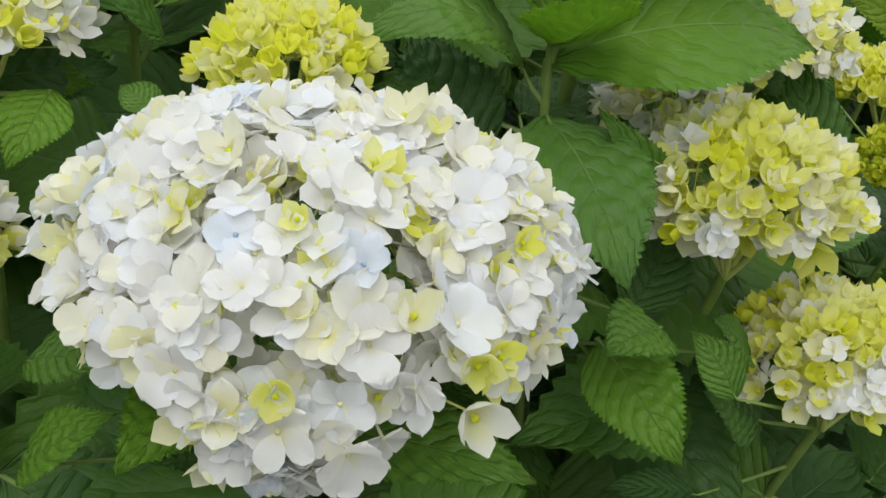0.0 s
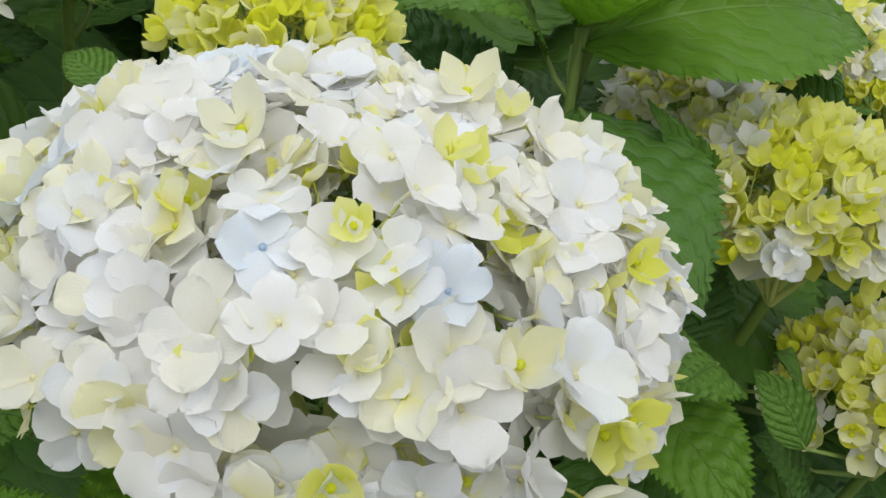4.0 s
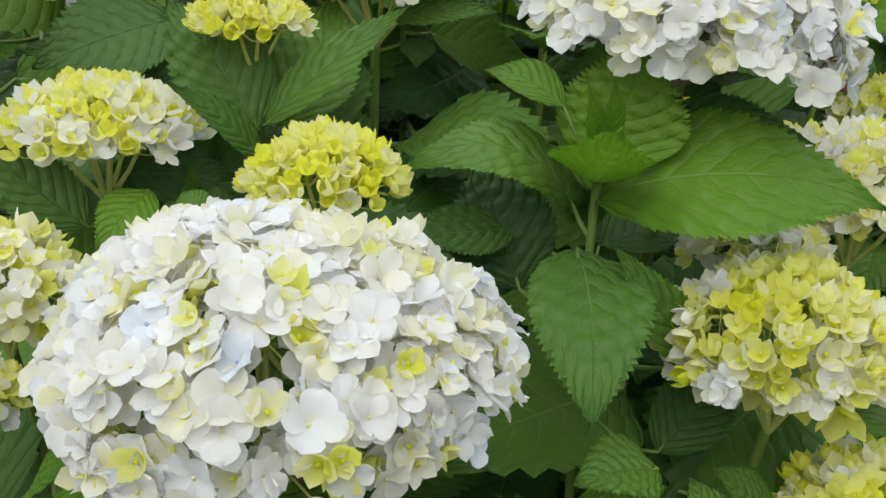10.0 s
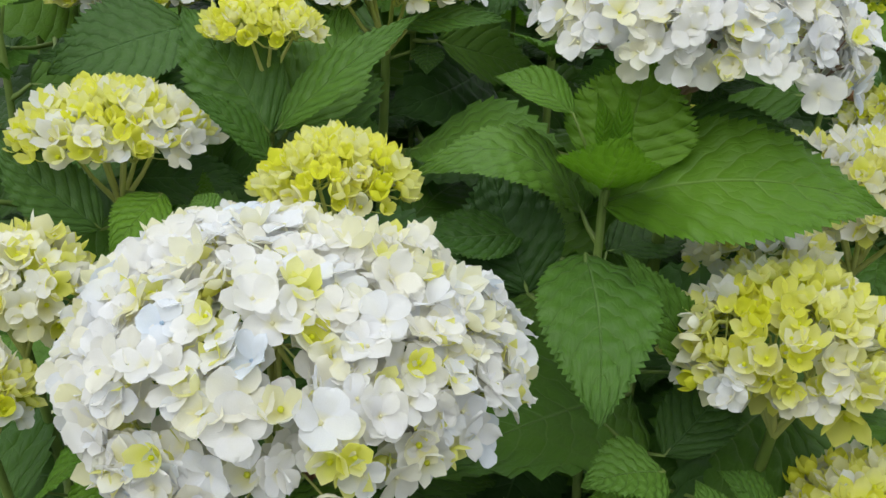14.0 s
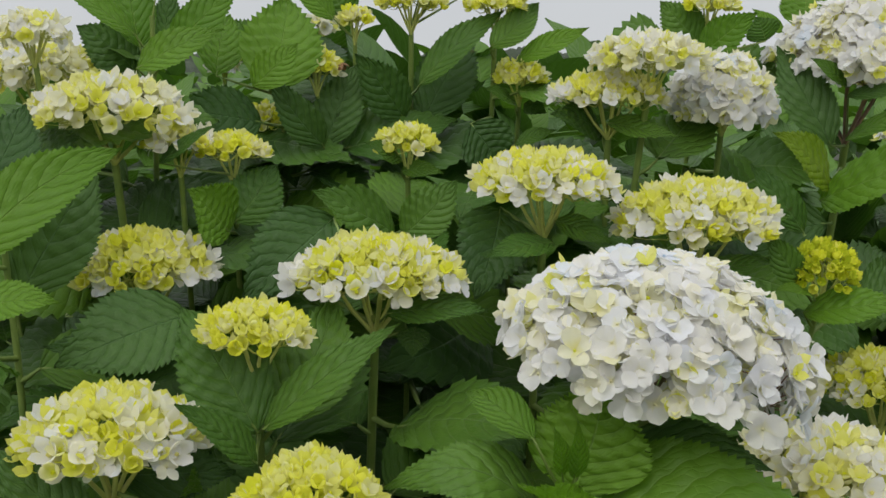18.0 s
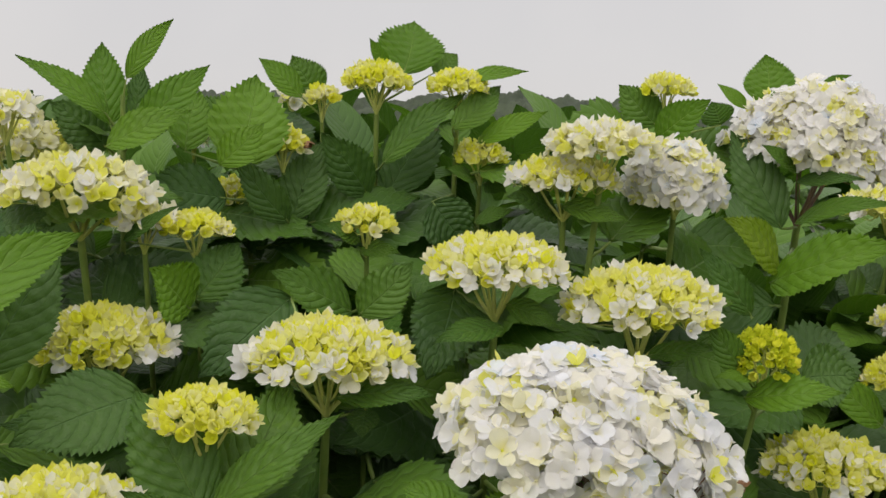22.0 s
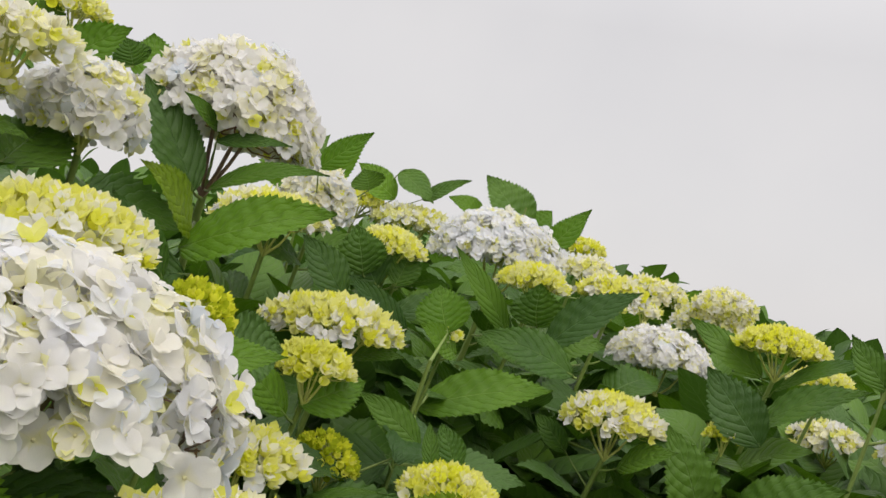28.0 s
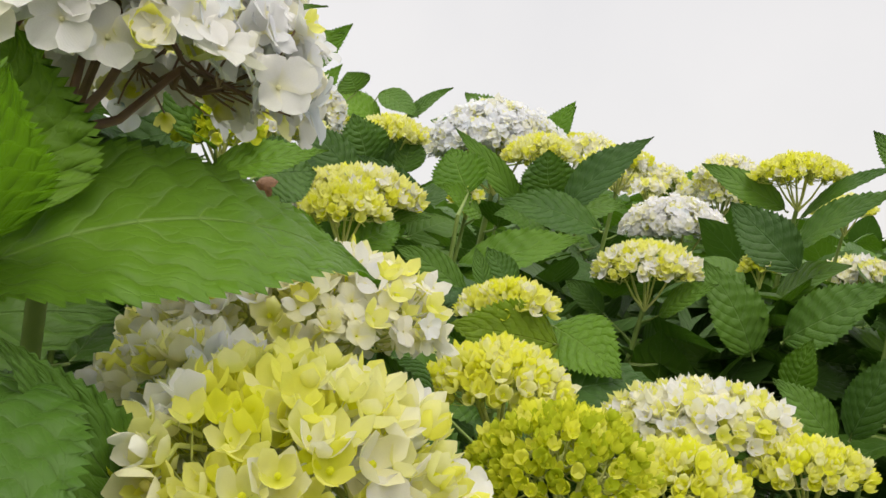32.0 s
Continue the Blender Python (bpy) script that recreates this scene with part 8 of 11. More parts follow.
side(s_h29a, .850, 1.51, 1.12, .937, 1.52, 1.09, .068)
side(s_h29a, .802, 1.49, 1.13, .684, 1.46, 1.15, .076, 1)
side(s_h29a, .821, 1.52, 1.03, .793, 1.66, 1.01, .081)
side(s_h29a, .829, 1.48, 1.03, .841, 1.35, 1.04, .086)
side(s_h29a, .810, 1.48, .948, .719, 1.39, .986, .089)
side(s_h29a, .847, 1.51, .948, .947, 1.58, .982, .091, 1)
side(s_h29a, .844, 1.48, .865, .949, 1.38, .863, .090, 1)
side(s_h29a, .822, 1.52, .853, .800, 1.63, .783, .086)
side(s_h29a, .849, 1.51, .792, .977, 1.57, .820, .100)
side(s_h29a, .802, 1.49, .789, .673, 1.45, .797, .082, 1)
side(s_h29a, .809, 1.52, .692, .694, 1.62, .642, .107, 1)
side(s_h29a, .822, 1.48, .689, .793, 1.33, .618, .120)
side(s_h29a, .810, 1.48, .626, .725, 1.38, .629, .094, 1)
side(s_h29a, .847, 1.51, .617, .981, 1.59, .567, .097, 1)
side(s_h42, 1.34, 1.34, 1.05, 1.41, 1.42, 1.03, .079, 1)
side(s_h42, 1.30, 1.33, .986, 1.19, 1.34, .974, .073, 1)
side(s_h42, 1.35, 1.32, .996, 1.47, 1.31, 1.04, .093)
side(s_h42, 1.31, 1.30, .904, 1.23, 1.21, .908, .082, 1)
side(s_h42, 1.33, 1.34, .906, 1.40, 1.47, .925, .098, 1)
side(s_h42, 1.35, 1.33, .832, 1.48, 1.35, .854, .086)
side(s_h42, 1.30, 1.32, .822, 1.18, 1.34, .795, .081)
side(s_h42, 1.34, 1.34, .731, 1.44, 1.44, .741, .103)
side(s_h42, 1.30, 1.30, .730, 1.21, 1.22, .738, .096)
side(s_h42, 1.31, 1.34, .648, 1.23, 1.42, .584, .089)
side(s_h42, 1.34, 1.31, .663, 1.46, 1.23, .676, .098, 1)
side(s_h42, 1.31, 1.30, .598, 1.24, 1.18, .588, .095)
side(s_h42, 1.32, 1.35, .592, 1.34, 1.48, .547, .099, 1)
side(s_h42, 1.34, 1.31, .538, 1.48, 1.24, .527, .105)
side(s_h42, 1.30, 1.33, .535, 1.17, 1.37, .515, .100)
side(s_h52, 1.48, 1.03, .892, 1.37, 1.10, .867, .086)
side(s_h52, 1.52, 1.00, .907, 1.56, .900, .952, .079)
side(s_h52, 1.48, 1.01, .798, 1.36, .962, .755, .093)
side(s_h52, 1.53, 1.03, .805, 1.64, 1.11, .806, .088)
side(s_h52, 1.51, .999, .731, 1.53, .863, .695, .105)
side(s_h52, 1.50, 1.04, .740, 1.50, 1.21, .760, .112)
side(s_h52, 1.52, 1.04, .640, 1.59, 1.16, .596, .098)
side(s_h52, 1.49, 1.00, .650, 1.39, .886, .670, .100)
side(s_h52, 1.49, 1.04, .571, 1.41, 1.18, .583, .096, 1)
side(s_h52, 1.51, .998, .569, 1.53, .868, .568, .091, 1)
side(s_h52, 1.48, 1.02, .490, 1.35, 1.02, .493, .085)
side(s_h52, 1.52, 1.04, .486, 1.58, 1.19, .468, .115, 1)
leaf(s_nw, (1.658, 1.900, 1.276), (1.580, 1.987, 1.391), 0.116, (-0.51, -0.62, 0.53), 0.07, 0.15, 44)
leaf(s_nw, (1.684, 1.850, 1.233), (1.715, 1.766, 1.350), 0.067, (-0.54, -0.59, 0.55), 0.07, 0.15, 44)
leaf(s_nw, (1.713, 1.958, 1.274), (1.765, 1.939, 1.342), 0.074, (-0.53, -0.60, 0.54), 0.07, 0.15, 44, mat=LEAF_FRESH)
leaf(s_nw, (1.598, 1.989, 1.285), (1.506, 2.021, 1.324), 0.061, (-0.49, -0.64, 0.54), 0.07, 0.15, 44, mat=LEAF_FRESH)
side(s_nw, 1.58, 1.87, 1.18, 1.46, 1.94, 1.16, .089)
side(s_nw, 1.62, 1.84, 1.18, 1.69, 1.76, 1.18, .066)
side(s_nw, 1.59, 1.84, 1.10, 1.54, 1.71, 1.06, .091)
side(s_nw, 1.61, 1.88, 1.12, 1.68, 2.00, 1.17, .098, 1)
side(s_nw, 1.62, 1.85, 1.03, 1.76, 1.78, 1.05, .100)
side(s_nw, 1.58, 1.86, 1.03, 1.42, 1.86, 1.01, .106)
side(s_nw, 1.62, 1.88, .961, 1.69, 1.98, .911, .093)
side(s_nw, 1.59, 1.84, .959, 1.50, 1.76, .891, .093, 1)
side(s_nw, 1.58, 1.86, .874, 1.47, 1.86, .807, .080)
side(s_nw, 1.62, 1.85, .873, 1.70, 1.76, .798, .083)
side(s_nw, 1.60, 1.84, .806, 1.58, 1.72, .741, .087)
side(s_nw, 1.60, 1.89, .815, 1.60, 2.05, .791, .112, 1)
side(s_nw, 1.61, 1.84, .753, 1.69, 1.72, .781, .091, 1)
side(s_nw, 1.59, 1.88, .735, 1.53, 1.99, .652, .092, 1)
side(s_h37, 1.19, 1.49, 1.04, 1.23, 1.60, 1.02, .084, 1)
side(s_h37, 1.17, 1.45, 1.06, 1.11, 1.37, 1.10, .067)
side(s_h37, 1.16, 1.48, .960, 1.04, 1.51, .944, .076)
side(s_h37, 1.19, 1.45, .972, 1.24, 1.35, 1.02, .069)
side(s_h37, 1.16, 1.45, .871, 1.08, 1.34, .859, .090)
side(s_h37, 1.20, 1.48, .880, 1.32, 1.56, .920, .109)
side(s_h37, 1.20, 1.46, .794, 1.32, 1.42, .787, .079)
side(s_h37, 1.16, 1.47, .782, 1.03, 1.49, .699, .111, 1)
side(s_h37, 1.20, 1.48, .720, 1.30, 1.56, .737, .086)
side(s_h37, 1.16, 1.45, .720, 1.06, 1.35, .740, .095, 1)
side(s_h37, 1.16, 1.48, .618, 1.06, 1.56, .597, .091, 1)
side(s_h37, 1.19, 1.45, .621, 1.23, 1.31, .612, .097, 1)
side(s_h37, 1.16, 1.45, .539, 1.06, 1.33, .529, .111, 1)
side(s_h37, 1.20, 1.48, .539, 1.33, 1.56, .528, .099)
side(s_h43, 1.36, 1.44, 1.09, 1.35, 1.54, 1.09, .066)
side(s_h43, 1.34, 1.42, 1.02, 1.22, 1.43, 1.03, .083, 1)
side(s_h43, 1.39, 1.43, 1.03, 1.49, 1.47, 1.05, .076, 1)
side(s_h43, 1.36, 1.39, .974, 1.37, 1.26, 1.01, .091)
side(s_h43, 1.35, 1.44, .974, 1.27, 1.52, 1.01, .078)
side(s_h43, 1.38, 1.43, .900, 1.51, 1.52, .875, .110)
side(s_h43, 1.34, 1.42, .896, 1.22, 1.44, .853, .082)
side(s_h43, 1.37, 1.44, .808, 1.38, 1.57, .805, .090)
side(s_h43, 1.36, 1.40, .798, 1.34, 1.25, .734, .113)
side(s_h43, 1.34, 1.41, .734, 1.23, 1.39, .671, .082)
side(s_h43, 1.39, 1.41, .739, 1.51, 1.40, .701, .086, 1)
side(s_h43, 1.37, 1.40, .661, 1.40, 1.29, .585, .097)
side(s_h43, 1.36, 1.44, .667, 1.33, 1.59, .618, .112)
side(s_h43, 1.38, 1.42, .569, 1.48, 1.46, .496, .095, 1)
side(s_h43, 1.34, 1.43, .585, 1.21, 1.47, .590, .083)
leaf(s_h36, (1.215, 1.833, 1.276), (1.143, 1.877, 1.333), 0.074, (-0.42, -0.68, 0.54), 0.07, 0.15, 44, mat=LEAF_FRESH)
leaf(s_h36, (1.217, 1.832, 1.333), (1.248, 1.751, 1.278), 0.061, (-0.45, -0.66, 0.54), 0.07, 0.15, 44)
leaf(s_h36, (1.260, 1.803, 1.285), (1.295, 1.704, 1.336), 0.040, (-0.47, -0.65, 0.54), 0.07, 0.15, 44)
side(s_h36, 1.19, 1.91, 1.16, 1.27, 1.94, 1.15, .059, 1)
side(s_h36, 1.16, 1.87, 1.16, 1.15, 1.76, 1.13, .071)
side(s_h36, 1.14, 1.90, 1.07, 1.03, 1.90, 1.03, .077)
side(s_h36, 1.18, 1.87, 1.08, 1.23, 1.78, 1.12, .084)
side(s_h36, 1.16, 1.87, 1.01, 1.11, 1.75, 1.00, .096, 1)
side(s_h36, 1.17, 1.92, 1.00, 1.20, 2.04, .969, .082)
side(s_h36, 1.19, 1.88, .948, 1.29, 1.82, .921, .082)
side(s_h36, 1.15, 1.92, .959, 1.08, 2.05, .994, .108)
side(s_h36, 1.17, 1.92, .881, 1.22, 2.06, .870, .104)
side(s_h36, 1.15, 1.87, .879, 1.08, 1.73, .851, .102)
side(s_h36, 1.15, 1.91, .782, 1.06, 2.03, .737, .100, 1)
side(s_h36, 1.18, 1.88, .775, 1.25, 1.80, .703, .095, 1)
side(s_h36, 1.15, 1.87, .728, 1.10, 1.76, .748, .081)
side(s_h36, 1.17, 1.92, .723, 1.22, 2.07, .720, .103)
side(s_h36, 1.18, 1.87, .630, 1.24, 1.77, .650, .085)
side(s_h36, 1.15, 1.91, .629, 1.05, 2.02, .647, .097, 1)
side(s_h40, 1.52, 1.39, .917, 1.49, 1.48, .904, .064)
side(s_h40, 1.54, 1.35, .915, 1.58, 1.24, .890, .072, 1)
side(s_h40, 1.51, 1.35, .829, 1.41, 1.27, .832, .094)
side(s_h40, 1.54, 1.39, .839, 1.57, 1.50, .893, .087, 1)
side(s_h40, 1.54, 1.35, .759, 1.59, 1.24, .789, .073)
side(s_h40, 1.51, 1.39, .752, 1.41, 1.49, .744, .101)
side(s_h40, 1.54, 1.39, .678, 1.60, 1.53, .643, .093, 1)
side(s_h40, 1.53, 1.35, .673, 1.50, 1.24, .618, .087)
side(s_h40, 1.52, 1.39, .589, 1.42, 1.49, .522, .100, 1)
side(s_h40, 1.54, 1.35, .602, 1.59, 1.23, .610, .093, 1)
side(s_h40, 1.53, 1.35, .505, 1.50, 1.22, .510, .089)
side(s_h40, 1.54, 1.39, .508, 1.58, 1.51, .529, .095)
side(s_h40, 1.55, 1.35, .420, 1.64, 1.27, .379, .089, 1)
side(s_h40, 1.51, 1.39, .429, 1.41, 1.49, .434, .086, 1)
side(s_h51, 1.66, 1.11, .867, 1.58, 1.16, .862, .061, 1)
side(s_h51, 1.70, 1.09, .869, 1.81, 1.05, .874, .073, 1)
side(s_h51, 1.68, 1.07, .797, 1.65, .968, .818, .075)
side(s_h51, 1.68, 1.12, .794, 1.68, 1.24, .800, .078, 1)
side(s_h51, 1.71, 1.09, .704, 1.84, 1.08, .696, .092)
side(s_h51, 1.66, 1.09, .704, 1.53, 1.05, .700, .098)
side(s_h51, 1.70, 1.12, .640, 1.78, 1.23, .635, .093, 1)
side(s_h51, 1.69, 1.07, .642, 1.76, .923, .653, .107, 1)
side(s_h51, 1.66, 1.10, .537, 1.55, 1.10, .466, .086, 1)
side(s_h51, 1.70, 1.11, .536, 1.81, 1.17, .450, .097)
side(s_h51, 1.67, 1.07, .459, 1.60, .949, .475, .092)
side(s_h51, 1.68, 1.12, .448, 1.66, 1.25, .406, .094, 1)
side(s_h51, 1.70, 1.10, .369, 1.85, 1.12, .320, .112)
side(s_h51, 1.66, 1.09, .369, 1.54, 1.03, .329, .086, 1)
side(s_h42b, 1.56, 1.47, 1.05, 1.45, 1.50, 1.01, .083)
side(s_h42b, 1.61, 1.45, 1.06, 1.69, 1.40, 1.04, .077)
side(s_h42b, 1.59, 1.44, .969, 1.59, 1.34, .936, .072, 1)
side(s_h42b, 1.58, 1.49, .970, 1.56, 1.63, .965, .096, 1)
side(s_h42b, 1.61, 1.47, .901, 1.73, 1.49, .899, .088)
side(s_h42b, 1.56, 1.48, .901, 1.46, 1.54, .899, .072)
side(s_h42b, 1.59, 1.49, .820, 1.61, 1.64, .849, .103)
side(s_h42b, 1.57, 1.45, .819, 1.50, 1.35, .837, .075)
side(s_h42b, 1.56, 1.46, .752, 1.43, 1.45, .763, .080)
side(s_h42b, 1.61, 1.46, .744, 1.76, 1.42, .705, .112)
side(s_h42b, 1.59, 1.44, .674, 1.59, 1.31, .627, .087)
side(s_h42b, 1.60, 1.48, .675, 1.71, 1.57, .633, .103, 1)
side(s_h42b, 1.61, 1.46, .585, 1.72, 1.43, .541, .079, 1)
side(s_h42b, 1.56, 1.47, .594, 1.41, 1.51, .594, .101)
side(s_h38, 1.26, 1.83, 1.10, 1.30, 1.95, 1.06, .085)
side(s_h38, 1.25, 1.79, 1.11, 1.27, 1.68, 1.13, .079, 1)
side(s_h38, 1.23, 1.82, 1.04, 1.12, 1.89, 1.02, .085)
side(s_h38, 1.27, 1.81, 1.05, 1.40, 1.79, 1.09, .096)
side(s_h38, 1.24, 1.79, .944, 1.20, 1.68, .957, .083)
side(s_h38, 1.25, 1.83, .940, 1.26, 1.96, .937, .095)
side(s_h38, 1.27, 1.81, .832, 1.38, 1.79, .757, .094, 1)
side(s_h38, 1.23, 1.81, .840, 1.10, 1.82, .814, .085)
side(s_h38, 1.26, 1.83, .762, 1.33, 1.95, .766, .093, 1)
side(s_h38, 1.25, 1.79, .755, 1.21, 1.65, .718, .095)
side(s_h38, 1.23, 1.81, .695, 1.07, 1.80, .677, .109, 1)
side(s_h38, 1.27, 1.80, .698, 1.39, 1.75, .693, .094)
side(s_h38, 1.25, 1.79, .614, 1.25, 1.65, .631, .083)
side(s_h38, 1.25, 1.83, .615, 1.22, 1.98, .642, .100)
side(s_h62, 1.80, 1.45, 1.08, 1.83, 1.55, 1.13, .072)
side(s_h62, 1.76, 1.42, 1.07, 1.64, 1.38, 1.05, .087)
side(s_h62, 1.76, 1.44, .989, 1.65, 1.47, .989, .081, 1)
side(s_h62, 1.80, 1.41, .989, 1.86, 1.30, .979, .085)
side(s_h62, 1.78, 1.41, .921, 1.72, 1.30, .979, .087)
side(s_h62, 1.81, 1.44, .903, 1.91, 1.49, .867, .081, 1)
side(s_h62, 1.81, 1.42, .816, 1.91, 1.33, .779, .101)
side(s_h62, 1.79, 1.45, .811, 1.77, 1.57, .747, .095)
side(s_h62, 1.81, 1.44, .717, 1.94, 1.47, .632, .113, 1)
side(s_h62, 1.77, 1.42, .731, 1.62, 1.34, .739, .100, 1)
side(s_h62, 1.77, 1.44, .640, 1.64, 1.50, .578, .094, 1)
side(s_h62, 1.80, 1.41, .644, 1.85, 1.27, .603, .100)
side(s_h62, 1.77, 1.42, .549, 1.66, 1.34, .537, .085)
side(s_h62, 1.81, 1.44, .544, 1.94, 1.50, .506, .090, 1)
leaf(s_nx, (1.501, 1.679, 1.228), (1.553, 1.622, 1.329), 0.057, (-0.66, -0.67, 0.32), 0.06, 0.15, 40, mat=LEAF_FRESH)
side(s_nx, 1.51, 1.71, 1.20, 1.51, 1.82, 1.24, .080)
side(s_nx, 1.50, 1.66, 1.19, 1.46, 1.56, 1.18, .065, 1)
side(s_nx, 1.48, 1.69, 1.12, 1.39, 1.74, 1.17, .080, 1)
side(s_nx, 1.53, 1.68, 1.10, 1.63, 1.66, 1.07, .084)
side(s_nx, 1.50, 1.66, 1.03, 1.45, 1.53, 1.02, .096, 1)
side(s_nx, 1.52, 1.70, 1.03, 1.63, 1.79, .989, .087)
side(s_nx, 1.53, 1.69, .951, 1.66, 1.70, .923, .088, 1)
side(s_nx, 1.48, 1.68, .966, 1.34, 1.66, 1.03, .106)
side(s_nx, 1.51, 1.71, .871, 1.52, 1.85, .835, .098)
side(s_nx, 1.49, 1.67, .869, 1.39, 1.59, .830, .093)
side(s_nx, 1.48, 1.69, .803, 1.36, 1.72, .724, .098)
side(s_nx, 1.53, 1.67, .814, 1.66, 1.63, .803, .090, 1)
side(s_nx, 1.50, 1.66, .722, 1.45, 1.52, .660, .098, 1)
side(s_nx, 1.51, 1.71, .733, 1.51, 1.84, .742, .093, 1)
side(s_nx, 1.53, 1.68, .670, 1.67, 1.69, .692, .107, 1)
side(s_nx, 1.49, 1.70, .659, 1.41, 1.79, .621, .087)
side(s_h43c, 1.63, 1.73, 1.16, 1.57, 1.84, 1.15, .080)
side(s_h43c, 1.66, 1.69, 1.15, 1.75, 1.63, 1.11, .075)
side(s_h43c, 1.62, 1.69, 1.09, 1.55, 1.61, 1.07, .076)
side(s_h43c, 1.66, 1.71, 1.10, 1.76, 1.73, 1.14, .065)
side(s_h43c, 1.65, 1.69, 1.03, 1.74, 1.59, 1.01, .083)
side(s_h43c, 1.63, 1.73, 1.04, 1.60, 1.83, 1.08, .074)
side(s_h43c, 1.65, 1.73, .929, 1.69, 1.83, .888, .090)
side(s_h43c, 1.63, 1.68, .931, 1.60, 1.55, .898, .081, 1)
side(s_h43c, 1.63, 1.73, .869, 1.59, 1.85, .846, .084)
side(s_h43c, 1.66, 1.70, .871, 1.81, 1.67, .855, .099)
side(s_h43c, 1.62, 1.69, .789, 1.51, 1.62, .701, .100)
side(s_h43c, 1.65, 1.73, .805, 1.71, 1.86, .816, .105)
side(s_h43c, 1.66, 1.69, .722, 1.79, 1.61, .720, .110, 1)
side(s_h43c, 1.62, 1.72, .727, 1.50, 1.79, .748, .086)
side(s_h43c, 1.65, 1.73, .629, 1.69, 1.87, .613, .093)
side(s_h43c, 1.63, 1.68, .634, 1.57, 1.53, .646, .117)
side(s_h42c, 1.84, 1.46, 1.01, 1.97, 1.46, .968, .090, 1)
side(s_h42c, 1.79, 1.46, 1.03, 1.69, 1.47, 1.04, .062)
side(s_h42c, 1.80, 1.48, .939, 1.70, 1.56, .946, .093)
side(s_h42c, 1.82, 1.44, .948, 1.81, 1.33, .998, .071, 1)
side(s_h42c, 1.80, 1.46, .861, 1.66, 1.43, .902, .109)
side(s_h42c, 1.84, 1.48, .849, 1.92, 1.57, .824, .087)
side(s_h42c, 1.82, 1.44, .748, 1.80, 1.30, .704, .104, 1)
side(s_h42c, 1.80, 1.48, .760, 1.71, 1.58, .785, .099)
side(s_h42c, 1.84, 1.46, .649, 1.99, 1.44, .604, .101, 1)
side(s_h42c, 1.80, 1.45, .651, 1.69, 1.35, .618, .092)
side(s_h42c, 1.81, 1.48, .570, 1.75, 1.59, .506, .102)
side(s_h42c, 1.83, 1.44, .576, 1.91, 1.32, .543, .088)
side(s_h42c, 1.80, 1.44, .520, 1.70, 1.32, .531, .100)
side(s_h42c, 1.84, 1.46, .510, 1.97, 1.49, .465, .096, 1)
side(s_h43b, 1.86, 1.65, 1.04, 1.96, 1.63, 1.01, .075)
side(s_h43b, 1.82, 1.66, 1.05, 1.69, 1.68, 1.03, .088)
side(s_h43b, 1.83, 1.68, .984, 1.81, 1.80, .984, .073)
side(s_h43b, 1.85, 1.64, .984, 1.88, 1.52, 1.02, .088)
side(s_h43b, 1.82, 1.64, .904, 1.72, 1.57, .900, .090, 1)
side(s_h43b, 1.86, 1.66, .911, 1.99, 1.69, .940, .088, 1)
side(s_h43b, 1.85, 1.64, .840, 1.92, 1.52, .838, .083, 1)
side(s_h43b, 1.83, 1.68, .850, 1.78, 1.78, .894, .074)
side(s_h43b, 1.86, 1.66, .764, 1.99, 1.67, .753, .085)
side(s_h43b, 1.82, 1.66, .751, 1.71, 1.67, .677, .086, 1)
side(s_h43b, 1.84, 1.69, .665, 1.84, 1.82, .657, .090)
side(s_h43b, 1.84, 1.64, .663, 1.85, 1.51, .642, .096)
side(s_h43b, 1.82, 1.67, .591, 1.68, 1.71, .565, .101, 1)
side(s_h43b, 1.86, 1.65, .595, 1.99, 1.62, .589, .089, 1)
leaf(s_nr, (1.919, 1.647, 1.131), (1.946, 1.603, 1.217), 0.082, (-0.80, -0.57, 0.14), 0.06, 0.15, 40, mat=LEAF_FRESH)
leaf(s_nr, (1.918, 1.649, 1.131), (1.867, 1.713, 1.189), 0.060, (-0.77, -0.59, 0.23), 0.06, 0.15, 40, mat=LEAF_FRESH)
leaf(s_nr, (1.924, 1.641, 1.128), (1.919, 1.642, 1.216), 0.079, (-0.80, -0.59, 0.06), 0.06, 0.15, 40, mat=LEAF_FRESH)
side(s_nr, 1.91, 1.67, 1.12, 1.92, 1.78, 1.15, .067)
side(s_nr, 1.91, 1.62, 1.12, 1.89, 1.52, 1.12, .075)
side(s_nr, 1.89, 1.64, 1.06, 1.80, 1.60, 1.10, .073)
side(s_nr, 1.94, 1.65, 1.06, 2.06, 1.68, 1.10, .087)
side(s_nr, 1.90, 1.63, .963, 1.85, 1.52, .973, .078)
side(s_nr, 1.92, 1.67, .961, 1.96, 1.79, .947, .088)
side(s_nr, 1.94, 1.64, .864, 2.08, 1.58, .849, .096, 1)
side(s_nr, 1.89, 1.65, .864, 1.74, 1.64, .851, .108, 1)
side(s_nr, 1.93, 1.67, .790, 1.98, 1.78, .735, .090, 1)
side(s_nr, 1.92, 1.62, .800, 1.94, 1.48, .796, .100, 1)
side(s_nr, 1.89, 1.65, .713, 1.78, 1.69, .637, .098)
side(s_nr, 1.94, 1.64, .723, 2.05, 1.59, .701, .082)
side(s_nr, 1.91, 1.63, .630, 1.86, 1.47, .584, .105, 1)
side(s_nr, 1.92, 1.67, .638, 1.97, 1.81, .641, .089)
side(s_nr, 1.94, 1.65, .557, 2.09, 1.67, .568, .095)
side(s_nr, 1.89, 1.66, .543, 1.77, 1.71, .467, .111)
side(f_0, -.387, 2.61, 1.03, -.422, 2.77, 1.08, .115, 1, 14)
